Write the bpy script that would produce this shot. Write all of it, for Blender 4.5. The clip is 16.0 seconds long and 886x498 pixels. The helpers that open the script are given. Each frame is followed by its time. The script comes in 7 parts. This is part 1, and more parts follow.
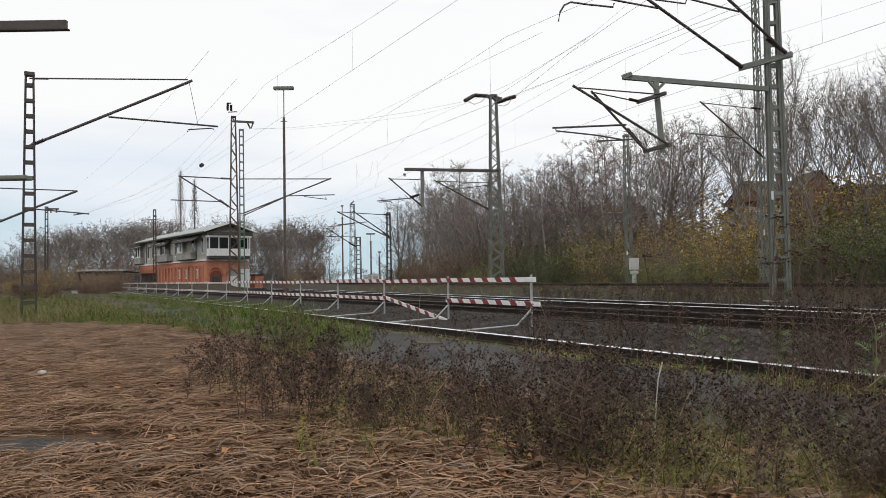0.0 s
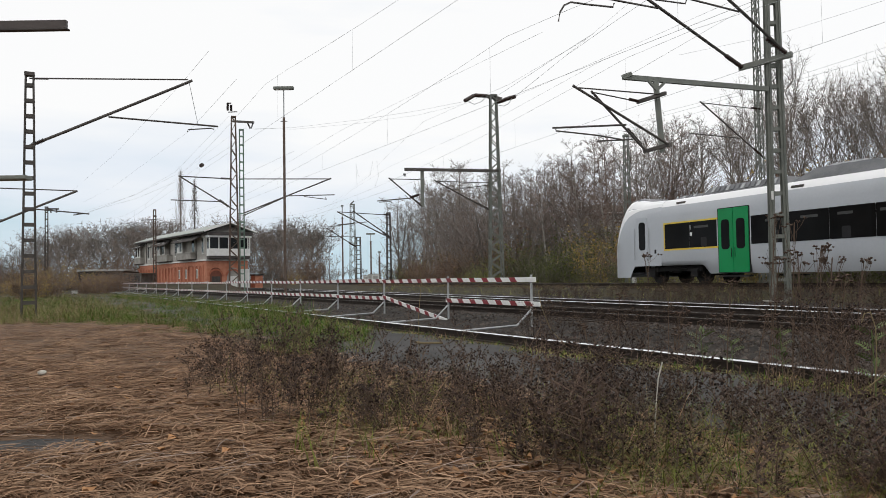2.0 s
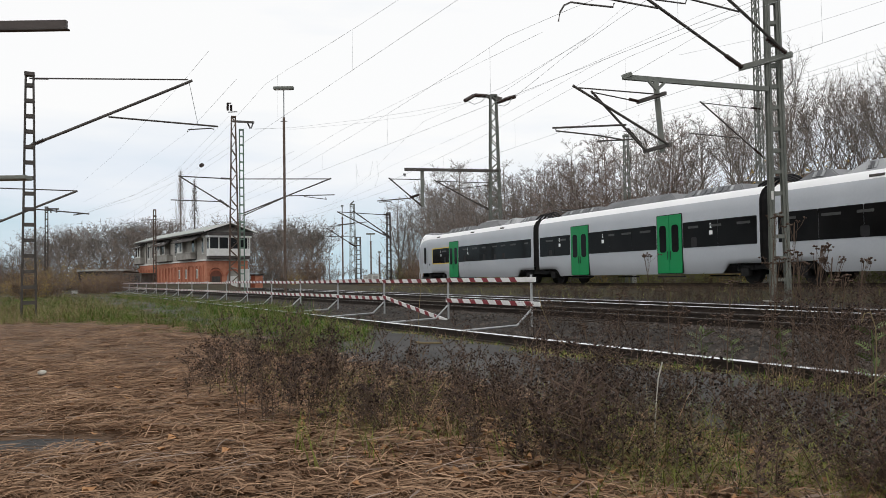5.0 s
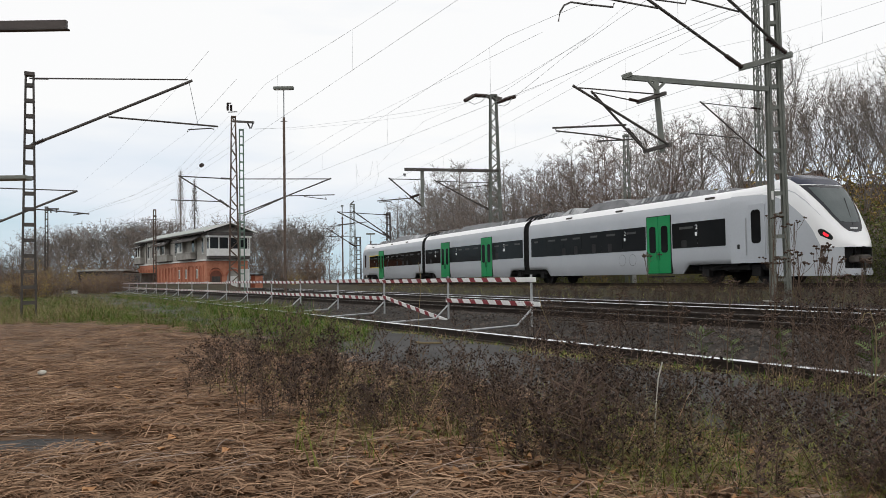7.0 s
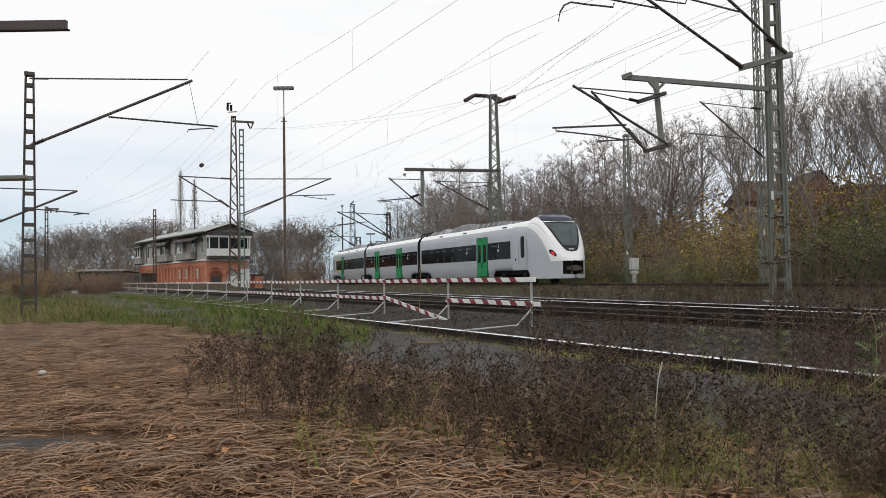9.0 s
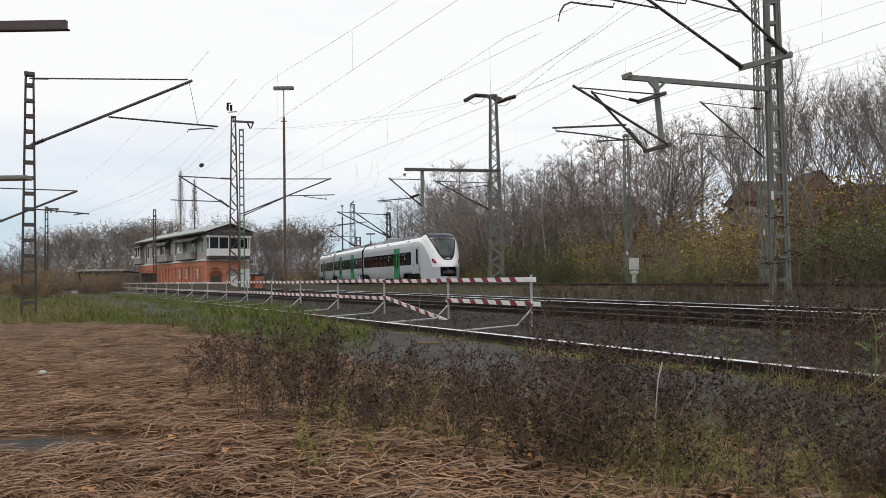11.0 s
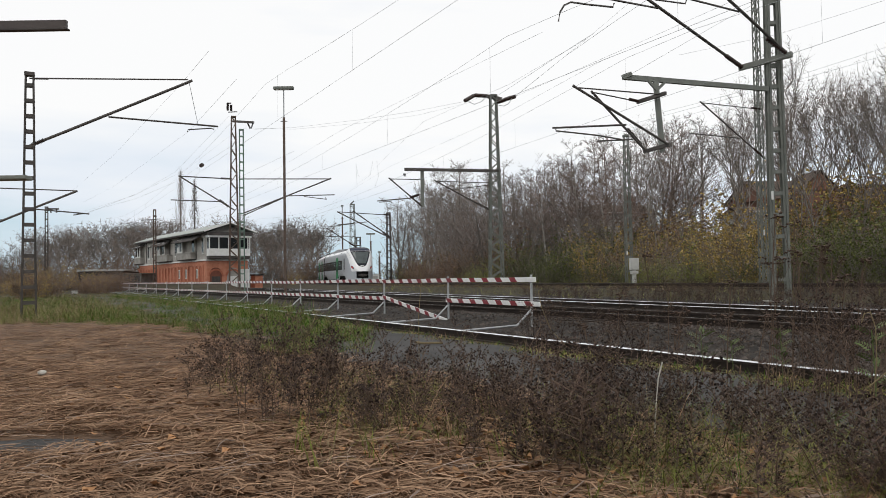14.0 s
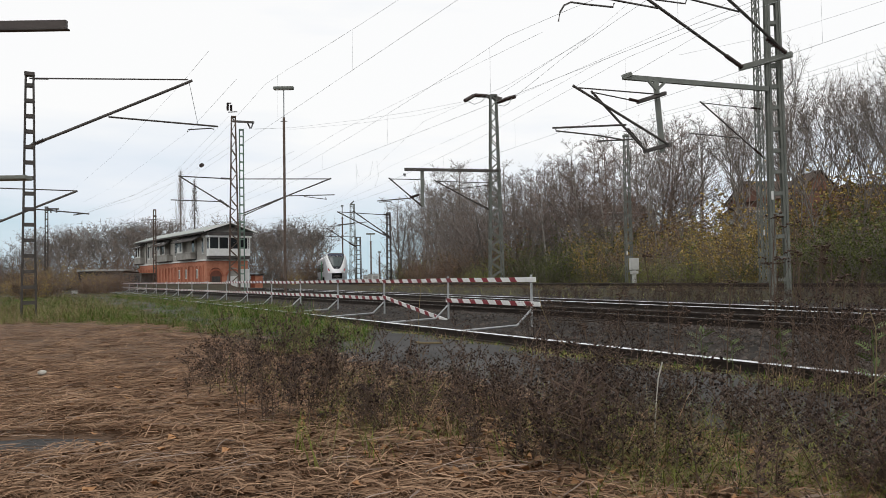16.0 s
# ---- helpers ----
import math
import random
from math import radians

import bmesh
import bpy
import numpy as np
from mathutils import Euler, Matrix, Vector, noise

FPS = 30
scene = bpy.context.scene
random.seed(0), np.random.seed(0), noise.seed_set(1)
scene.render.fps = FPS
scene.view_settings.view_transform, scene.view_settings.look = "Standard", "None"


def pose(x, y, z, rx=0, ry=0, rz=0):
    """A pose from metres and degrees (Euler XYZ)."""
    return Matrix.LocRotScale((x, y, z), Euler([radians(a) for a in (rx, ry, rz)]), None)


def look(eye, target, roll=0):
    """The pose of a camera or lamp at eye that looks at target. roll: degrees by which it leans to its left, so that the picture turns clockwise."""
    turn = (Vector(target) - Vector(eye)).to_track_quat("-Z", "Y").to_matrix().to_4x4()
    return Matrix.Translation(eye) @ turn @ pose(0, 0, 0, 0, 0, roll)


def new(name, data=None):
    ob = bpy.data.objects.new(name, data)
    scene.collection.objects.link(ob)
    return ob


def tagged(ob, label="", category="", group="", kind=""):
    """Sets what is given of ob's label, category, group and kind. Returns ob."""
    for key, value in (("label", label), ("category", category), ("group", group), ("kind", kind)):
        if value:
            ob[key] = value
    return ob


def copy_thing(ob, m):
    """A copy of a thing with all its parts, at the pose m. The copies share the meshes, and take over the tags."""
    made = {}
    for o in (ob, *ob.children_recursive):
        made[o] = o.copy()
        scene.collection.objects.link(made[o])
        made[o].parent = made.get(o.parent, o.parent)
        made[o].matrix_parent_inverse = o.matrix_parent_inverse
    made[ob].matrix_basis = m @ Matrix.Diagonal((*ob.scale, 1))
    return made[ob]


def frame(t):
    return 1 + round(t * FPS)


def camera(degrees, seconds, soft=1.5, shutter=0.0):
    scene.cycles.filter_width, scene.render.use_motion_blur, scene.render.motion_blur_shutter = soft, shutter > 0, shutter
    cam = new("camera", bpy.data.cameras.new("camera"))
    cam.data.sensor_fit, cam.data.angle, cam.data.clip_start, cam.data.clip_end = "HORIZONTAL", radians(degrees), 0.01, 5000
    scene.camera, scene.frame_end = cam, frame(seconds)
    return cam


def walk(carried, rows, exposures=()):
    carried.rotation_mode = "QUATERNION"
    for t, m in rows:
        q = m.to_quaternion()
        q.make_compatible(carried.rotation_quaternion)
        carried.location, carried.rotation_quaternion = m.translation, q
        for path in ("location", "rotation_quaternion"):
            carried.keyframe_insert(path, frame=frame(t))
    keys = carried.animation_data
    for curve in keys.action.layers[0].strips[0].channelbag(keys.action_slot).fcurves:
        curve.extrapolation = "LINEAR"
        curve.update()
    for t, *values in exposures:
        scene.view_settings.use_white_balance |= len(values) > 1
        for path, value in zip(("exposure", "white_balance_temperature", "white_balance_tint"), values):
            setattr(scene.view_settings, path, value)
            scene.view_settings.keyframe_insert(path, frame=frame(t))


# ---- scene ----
cam = camera(60.0, 16.0, soft=0.75)
EYE = (0.0, 0.0, 1.1)
CAM_POSE = look(EYE, (0.0, 0.99931, 1.13709), -0.95)
walk(cam, [(0.0, CAM_POSE), (16.0, CAM_POSE)], exposures=[(0.0, 0.0), (16.0, 0.0)])


# ---- world and sun ----
def make_world():
    world = bpy.data.worlds.new("overcast_sky")
    scene.world = world
    world.use_nodes = True
    nt = world.node_tree
    nt.nodes.clear()
    out = nt.nodes.new("ShaderNodeOutputWorld")
    bg = nt.nodes.new("ShaderNodeBackground")
    sky = nt.nodes.new("ShaderNodeTexSky")
    sky.sky_type = "NISHITA"
    sky.sun_disc = False
    sky.sun_elevation = radians(16)
    sky.sun_rotation = radians(200)
    sky.dust_density = 3.0
    tint = nt.nodes.new("ShaderNodeMix")
    tint.data_type = "RGBA"
    tint.blend_type = "MULTIPLY"
    tint.inputs[0].default_value = 1.0
    tint.inputs[7].default_value = (0.12, 0.12, 0.12, 1)
    nt.links.new(sky.outputs[0], tint.inputs[6])
    co = nt.nodes.new("ShaderNodeTexCoord")
    mp = nt.nodes.new("ShaderNodeMapping")
    mp.inputs["Scale"].default_value = (1.0, 1.0, 5.0)
    nt.links.new(co.outputs["Generated"], mp.inputs[0])
    nz = nt.nodes.new("ShaderNodeTexNoise")
    nz.inputs["Scale"].default_value = 2.2
    nz.inputs["Detail"].default_value = 5.0
    nt.links.new(mp.outputs[0], nz.inputs[0])
    sep = nt.nodes.new("ShaderNodeSeparateXYZ")
    nt.links.new(co.outputs["Generated"], sep.inputs[0])
    # clouds close up with height above the horizon
    hgt = nt.nodes.new("ShaderNodeMapRange")
    hgt.inputs["From Min"].default_value = 0.02
    hgt.inputs["From Max"].default_value = 0.26
    hgt.inputs["To Min"].default_value = -0.22
    hgt.inputs["To Max"].default_value = 0.42
    nt.links.new(sep.outputs[2], hgt.inputs[0])
    add = nt.nodes.new("ShaderNodeMath")
    nt.links.new(nz.outputs[0], add.inputs[0])
    nt.links.new(hgt.outputs[0], add.inputs[1])
    ramp = nt.nodes.new("ShaderNodeValToRGB")
    els = ramp.color_ramp.elements
    els[0].position, els[0].color = 0.30, (0.58, 0.735, 0.82, 1)
    els[1].position, els[1].color = 0.79, (1.0, 1.0, 1.0, 1)
    e = els.new(0.52)
    e.color = (0.81, 0.868, 0.945, 1)
    nt.links.new(add.outputs[0], ramp.inputs[0])
    cloud = nt.nodes.new("ShaderNodeMix")
    cloud.data_type = "RGBA"
    cloud.inputs[0].default_value = 0.96
    nt.links.new(tint.outputs[2], cloud.inputs[6])
    nt.links.new(ramp.outputs[0], cloud.inputs[7])
    nt.links.new(cloud.outputs[2], bg.inputs[0])
    bg.inputs[1].default_value = 1.0
    nt.links.new(bg.outputs[0], out.inputs[0])


make_world()
sun = new("sun", bpy.data.lights.new("sun", "SUN"))
sun.data.energy = 0.6
sun.data.angle = radians(30)
sun.data.color = (1.0, 0.97, 0.93)
sun.matrix_world = look((0, 0, 60), (12, 28, 0))


# ---- materials ----
def material(name, c1, c2, scale=8.0, rough=0.7, metal=0.0, bump=0.2, fine=60.0, spread=0.25, vary=0.0, gloss=None, island=0.0):
    m = bpy.data.materials.new(name)
    m.use_nodes = True
    nt = m.node_tree
    bs = nt.nodes["Principled BSDF"]
    bs.inputs["Roughness"].default_value = rough
    bs.inputs["Metallic"].default_value = metal
    bs.inputs["Specular IOR Level"].default_value = gloss if gloss is not None else (0.18 if rough >= 0.7 else 0.5)
    co = nt.nodes.new("ShaderNodeTexCoord")
    src = co.outputs["Object"]
    n1 = nt.nodes.new("ShaderNodeTexNoise")
    n1.inputs["Scale"].default_value = scale
    n1.inputs["Detail"].default_value = 5.0
    n2 = nt.nodes.new("ShaderNodeTexNoise")
    n2.inputs["Scale"].default_value = fine
    n2.inputs["Detail"].default_value = 3.0
    nt.links.new(src, n1.inputs[0])
    nt.links.new(src, n2.inputs[0])
    ad = nt.nodes.new("ShaderNodeMath")
    ad.operation = "MULTIPLY_ADD"
    nt.links.new(n2.outputs[0], ad.inputs[0])
    ad.inputs[1].default_value = 0.5
    nt.links.new(n1.outputs[0], ad.inputs[2])
    mr = nt.nodes.new("ShaderNodeMapRange")
    mr.inputs["From Min"].default_value = 0.75 - spread
    mr.inputs["From Max"].default_value = 0.75 + spread
    nt.links.new(ad.outputs[0], mr.inputs[0])
    mx = nt.nodes.new("ShaderNodeMix")
    mx.data_type = "RGBA"
    mx.inputs[6].default_value = (*c1, 1)
    mx.inputs[7].default_value = (*c2, 1)
    nt.links.new(mr.outputs[0], mx.inputs[0])
    col = mx.outputs[2]
    if vary or island:
        if island:
            ri = nt.nodes.new("ShaderNodeNewGeometry").outputs["Random Per Island"]
        else:
            ri = nt.nodes.new("ShaderNodeObjectInfo").outputs["Random"]
        vr = nt.nodes.new("ShaderNodeMapRange")
        vr.inputs["To Min"].default_value = 1.0 - (vary or island)
        vr.inputs["To Max"].default_value = 1.0 + (vary or island)
        nt.links.new(ri, vr.inputs[0])
        hs = nt.nodes.new("ShaderNodeHueSaturation")
        nt.links.new(vr.outputs[0], hs.inputs["Value"])
        nt.links.new(col, hs.inputs["Color"])
        col = hs.outputs[0]
    nt.links.new(col, bs.inputs["Base Color"])
    if bump:
        bp = nt.nodes.new("ShaderNodeBump")
        bp.inputs["Strength"].default_value = bump
        bp.inputs["Distance"].default_value = 0.02
        nt.links.new(ad.outputs[0], bp.inputs["Height"])
        nt.links.new(bp.outputs[0], bs.inputs["Normal"])
    return m


M = {}
M["steel"] = material("weathered_grey_green_steel", (0.13, 0.14, 0.125), (0.2, 0.21, 0.185), 3, 0.6, 0.0, 0.1)
M["steel_dark"] = material("dark_rusty_steel", (0.05, 0.045, 0.042), (0.10, 0.085, 0.075), 4, 0.65, 0.0, 0.15)
M["steel_rust"] = material("rust_brown_steel", (0.10, 0.07, 0.055), (0.17, 0.13, 0.11), 4, 0.7, 0.0, 0.15)
M["steel_green"] = material("green_painted_steel", (0.12, 0.19, 0.15), (0.18, 0.26, 0.21), 4, 0.6, 0.0, 0.1)
M["galv"] = material("galvanised_steel", (0.32, 0.33, 0.34), (0.48, 0.49, 0.5), 6, 0.45, 0.6, 0.05)
M["insul"] = material("brown_porcelain", (0.035, 0.02, 0.015), (0.06, 0.035, 0.03), 8, 0.25, 0, 0)
M["wire"] = material("weathered_copper_wire", (0.27, 0.29, 0.3), (0.36, 0.38, 0.39), 2, 0.5, 0.0, 0)
M["rail_side"] = material("rusty_rail_web", (0.018, 0.014, 0.012), (0.045, 0.034, 0.028), 6, 0.8, 0, 0.2)
M["rail_top"] = material("polished_rail_head", (0.75, 0.76, 0.78), (0.9, 0.9, 0.92), 3, 0.22, 1.0, 0.02)
M["rail_mid"] = material("half_bright_rail_head", (0.22, 0.21, 0.21), (0.85, 0.85, 0.86), 0.25, 0.26, 1.0, 0.02, fine=2, spread=0.14)
M["rail_worn"] = material("dull_rail_head", (0.10, 0.09, 0.085), (0.2, 0.19, 0.18), 3, 0.45, 0.6, 0.02)
M["sleeper"] = material("oil_stained_wooden_sleeper", (0.03, 0.024, 0.02), (0.065, 0.052, 0.042), 5, 0.85, 0, 0.4, vary=0.25)
M["white_paint"] = material("white_board_paint", (0.66, 0.66, 0.65), (0.8, 0.8, 0.79), 3, 0.5, 0, 0.05)
M["red_paint"] = material("red_board_paint", (0.16, 0.005, 0.012), (0.22, 0.009, 0.018), 3, 0.45, 0, 0.05)
M["brick"] = material("orange_red_brick", (0.42, 0.165, 0.10), (0.56, 0.25, 0.165), 2, 0.85, 0, 0.2, fine=25)
M["brick_dark"] = material("shaded_red_brick", (0.34, 0.11, 0.065), (0.43, 0.16, 0.10), 2, 0.85, 0, 0.2, fine=25)
M["render_grey"] = material("grey_stained_render", (0.25, 0.24, 0.22), (0.38, 0.365, 0.34), 1.2, 0.9, 0, 0.25, fine=12)
M["white_trim"] = material("weathered_white_trim", (0.6, 0.6, 0.58), (0.76, 0.76, 0.74), 3, 0.6, 0, 0.05)
M["roof_felt"] = material("mossy_grey_roof_felt", (0.30, 0.32, 0.30), (0.46, 0.48, 0.46), 1.0, 0.9, 0, 0.2)
M["dark_wood"] = material("dark_eave_boards", (0.055, 0.05, 0.048), (0.1, 0.09, 0.085), 3, 0.8, 0, 0.2)
M["glass_dark"] = material("dark_window_glass", (0.012, 0.014, 0.016), (0.022, 0.025, 0.028), 1, 0.06, 0, 0)
M["train_grey"] = material("silver_grey_train_paint", (0.43, 0.452, 0.487), (0.485, 0.507, 0.542), 0.6, 0.32, 0.1, 0.0, fine=14)
M["train_white"] = material("white_train_paint", (0.82, 0.83, 0.84), (0.88, 0.88, 0.89), 0.6, 0.3, 0, 0.0)
M["train_green"] = material("green_door_paint", (0.0, 0.225, 0.062), (0.0, 0.26, 0.078), 1.0, 0.4, 0, 0, gloss=0.3)
M["train_glass"] = material("tinted_train_glass", (0.004, 0.004, 0.004), (0.012, 0.011, 0.011), 0.8, 0.06, 0, 0, gloss=0.06)
M["train_black"] = material("black_rubber_and_underframe", (0.012, 0.012, 0.013), (0.028, 0.027, 0.027), 3, 0.75, 0, 0.2)
M["roof_gear"] = material("grey_roof_equipment", (0.09, 0.094, 0.10), (0.20, 0.205, 0.215), 1.5, 0.45, 0.3, 0.1)
M["yellow"] = material("yellow_class_stripe", (0.7, 0.5, 0.03), (0.78, 0.58, 0.06), 3, 0.5, 0, 0)
M["bark"] = material("grey_brown_bark", (0.14, 0.124, 0.112), (0.27, 0.243, 0.222), 3, 0.9, 0, 0.3, vary=0.3)
M["box_grey"] = material("light_grey_plastic_box", (0.42, 0.42, 0.4), (0.52, 0.52, 0.5), 4, 0.6, 0, 0.05)


def glow(name, colour, strength):
    m = bpy.data.materials.new(name)
    m.use_nodes = True
    bs = m.node_tree.nodes["Principled BSDF"]
    bs.inputs["Base Color"].default_value = (*colour, 1)
    bs.inputs["Emission Color"].default_value = (*colour, 1)
    bs.inputs["Emission Strength"].default_value = strength
    bs.inputs["Roughness"].default_value = 0.2
    return m


M["tail_red"] = glow("lit_red_tail_lamp", (0.9, 0.01, 0.03), 0.9)


# ---- mesh helpers ----
def link_mesh(name, bm, mats, smooth=False):
    me = bpy.data.meshes.new(name)
    bm.to_mesh(me)
    bm.free()
    for m in mats if isinstance(mats, (list, tuple)) else [mats]:
        me.materials.append(m)
    if smooth:
        for p in me.polygons:
            p.use_smooth = True
    return new(name, me)


def part(name, bm, mat, parent, label="", smooth=False):
    ob = link_mesh(name, bm, mat, smooth)
    ob.parent = parent
    if label:
        tagged(ob, label)
    return ob


def thing(name, at, label, category, group="", kind="", rz=0.0):
    ob = new(name)
    ob.matrix_world = pose(*at, 0, 0, rz)
    return tagged(ob, label, category, group, kind)


def box(bm, x0, x1, y0, y1, z0, z1, bevel=0.0):
    vs = [bm.verts.new((x, y, z)) for x in (x0, x1) for y in (y0, y1) for z in (z0, z1)]
    fs = [bm.faces.new([vs[i] for i in q]) for q in ((0, 1, 3, 2), (4, 6, 7, 5), (0, 4, 5, 1), (2, 3, 7, 6), (0, 2, 6, 4), (1, 5, 7, 3))]
    if bevel:
        es = {e for f in fs for e in f.edges}
        bmesh.ops.bevel(bm, geom=list(es), offset=bevel, segments=2, affect="EDGES", profile=0.6)
    return bm


def side_axes(d):
    a = Vector((0, 0, 1)) if abs(d.z) < 0.95 else Vector((1, 0, 0))
    s = d.cross(a).normalized()
    return s, s.cross(d).normalized()


def rod(bm, p, q, r0, r1=None, n=8, caps=True):
    p, q = Vector(p), Vector(q)
    r1 = r0 if r1 is None else r1
    s, t = side_axes((q - p).normalized())
    rings = []
    for c, r in ((p, r0), (q, r1)):
        rings.append([bm.verts.new(c + (s * math.cos(2 * math.pi * i / n) + t * math.sin(2 * math.pi * i / n)) * r) for i in range(n)])
    for i in range(n):
        bm.faces.new((rings[0][i], rings[0][(i + 1) % n], rings[1][(i + 1) % n], rings[1][i]))
    if caps:
        bm.faces.new(rings[0][::-1])
        bm.faces.new(rings[1])
    return bm


def tube(bm, pts, r, n=6):
    """One bent tube through pts."""
    rings = []
    pts = [Vector(p) for p in pts]
    for i, p in enumerate(pts):
        d = (pts[min(i + 1, len(pts) - 1)] - pts[max(0, i - 1)]).normalized()
        s, t = side_axes(d)
        rings.append([bm.verts.new(p + (s * math.cos(2 * math.pi * k / n) + t * math.sin(2 * math.pi * k / n)) * r) for k in range(n)])
    for a, b in zip(rings, rings[1:]):
        for k in range(n):
            bm.faces.new((a[k], a[(k + 1) % n], b[(k + 1) % n], b[k]))
    bm.faces.new(rings[0][::-1])
    bm.faces.new(rings[-1])
    return bm


def beam(bm, p, q, w, h):
    p, q = Vector(p), Vector(q)
    s, t = side_axes((q - p).normalized())
    a = [bm.verts.new(c + s * i * w / 2 + t * j * h / 2) for c in (p, q) for i, j in ((-1, -1), (1, -1), (1, 1), (-1, 1))]
    for f in ((3, 2, 1, 0), (4, 5, 6, 7), (0, 1, 5, 4), (1, 2, 6, 5), (2, 3, 7, 6), (3, 0, 4, 7)):
        bm.faces.new([a[i] for i in f])
    return bm


def B():
    return bmesh.new()


def pydata(name, verts, faces, mats, slots=None, smooth=False):
    me = bpy.data.meshes.new(name)
    me.from_pydata(verts, [], faces)
    for m in mats if isinstance(mats, (list, tuple)) else [mats]:
        me.materials.append(m)
    if slots is not None:
        me.polygons.foreach_set("material_index", slots)
    if smooth:
        me.polygons.foreach_set("use_smooth", [True] * len(me.polygons))
    me.update()
    return new(name, me)


# ---- layout of the railway ----
ALPHA = radians(23.2)      # heading of the running tracks, left of straight ahead
BETA = radians(28.2)       # heading of the sidings


def across(x, y, a):
    return x * math.cos(a) + y * math.sin(a)


def smooth(e0, e1, v):
    t = min(1.0, max(0.0, (v - e0) / (e1 - e0)))
    return t * t * (3 - 2 * t)


def ground_z(x, y):
    """Height of the ground: level yard, raised main line, slope under the wood."""
    p = across(x, y, BETA)
    q = across(x, y, ALPHA)
    z = 0.12 * smooth(8.2, 9.6, p)
    z += 0.36 * smooth(18.2, 20.4, q)
    z += 2.2 * smooth(30.0, 60.0, q) * smooth(110, 60, y - 0.6 * x)
    z += 0.72 * smooth(80.0, 88.0, y) * smooth(12.9, 13.9, p) * smooth(20.7, 19.8, p)
    z += 0.03 * noise.noise(Vector((x * 0.35, y * 0.35, 3.1)))
    return z


# main line: straight, then a gentle right-hand curve
def main_line(s, off=0.0):
    """Point and heading on the main line at s metres from the foot beside the camera."""
    base = 24.5
    c, sn = math.cos(ALPHA), math.sin(ALPHA)
    x, y = base - sn * s, c * s
    e = max(0.0, s - 42.33)
    dev, slope = 0.000368 * e ** 2 + 8.78e-6 * e ** 3, 0.000736 * e + 2.634e-5 * e * e
    x, y = x + c * dev, y + sn * dev
    h = ALPHA - math.atan(slope)
    return Vector((x + math.cos(h) * off, y + math.sin(h) * off, 0.68)), h


# ---- ground ----
M["straw_ground"] = material("brown_litter_soil", (0.072, 0.045, 0.029), (0.18, 0.115, 0.074), 2.5, 0.95, 0, 0.6, fine=45)
M["soil"] = material("dark_soil_with_moss", (0.032, 0.026, 0.018), (0.065, 0.056, 0.034), 1.2, 0.95, 0, 0.6, fine=20)


def make_ground():
    xs = np.concatenate([np.linspace(-900, -60, 22), np.linspace(-56, 40, 97), np.linspace(44, 900, 22)])
    ys = np.concatenate([np.linspace(-300, -14, 10), np.linspace(-10, 60, 71), np.linspace(64, 140, 20), np.linspace(160, 1500, 16)])
    verts = [(x, y, ground_z(x, y)) for y in ys for x in xs]
    n = len(xs)
    faces = [(j * n + i, j * n + i + 1, (j + 1) * n + i + 1, (j + 1) * n + i) for j in range(len(ys) - 1) for i in range(n - 1)]
    ob = pydata("ground", verts, faces, [M["soil"]], smooth=True)
    tagged(ob, "dark railway yard soil with moss and litter", "ground", kind="structure")


make_ground()


# ---- rails ----
def rail_mesh(name, pts, bright, top_mat):
    """A flat-bottomed rail 0.15 m high along pts (points of its head)."""
    prof = [(-0.018, 0), (0.018, 0), (0.036, -0.013), (0.036, -0.038), (0.01, -0.045), (0.01, -0.125), (0.065, -0.138), (0.065, -0.15), (-0.065, -0.15), (-0.065, -0.138), (-0.01, -0.125), (-0.01, -0.045), (-0.036, -0.038), (-0.036, -0.013)]
    verts, faces, slots = [], [], []
    k = len(prof)
    for i, p in enumerate(pts):
        a, b = Vector(pts[max(0, i - 1)]), Vector(pts[min(len(pts) - 1, i + 1)])
        d = (b - a).normalized()
        s = Vector((d.y, -d.x, 0)).normalized()
        for u, w in prof:
            verts.append(Vector(p) + s * u + Vector((0, 0, w)))
    for i in range(len(pts) - 1):
        for j in range(k):
            faces.append((i * k + j, i * k + (j + 1) % k, (i + 1) * k + (j + 1) % k, (i + 1) * k + j))
            slots.append(1 if j == 0 or (bright and j in (1, k - 1)) else 0)
    faces.append(tuple(range(k)))
    slots.append(0)
    ob = pydata(name, verts, faces, [M["rail_side"], top_mat], slots)
    return ob


def line_pts(p, a, y0, y1, z, n=24):
    """Points at perpendicular distance p from the camera's foot, heading a."""
    out = []
    for i in range(n + 1):
        y = y0 + (y1 - y0) * i / n
        out.append(((p - y * math.sin(a)) / math.cos(a), y, z))
    return out


def track(p, a, y0, y1, z, label, top_mat, tops=None):
    th = thing("railway_track", (0, 0, 0), label, "track", "tracks of the yard", "structure")
    for o in (-0.7175, 0.7175):
        r = rail_mesh("rail", line_pts(p + o, a, y0, y1, z), top_mat is M["rail_mid"], top_mat)
        r.parent = th
    return th


nr = tagged(rail_mesh("siding_rail", line_pts(6.82, BETA, 1.0, 60.0, 0.15), True, M["rail_top"]), "shiny worn rail at the edge of the asphalt", "rail", kind="structure")
track(11.25, BETA, -4, 90, 0.30, "dark rusty siding track on wooden sleepers", M["rail_worn"])
track(13.72, ALPHA, 2, 120, 0.30, "siding track with bright rail heads", M["rail_mid"])


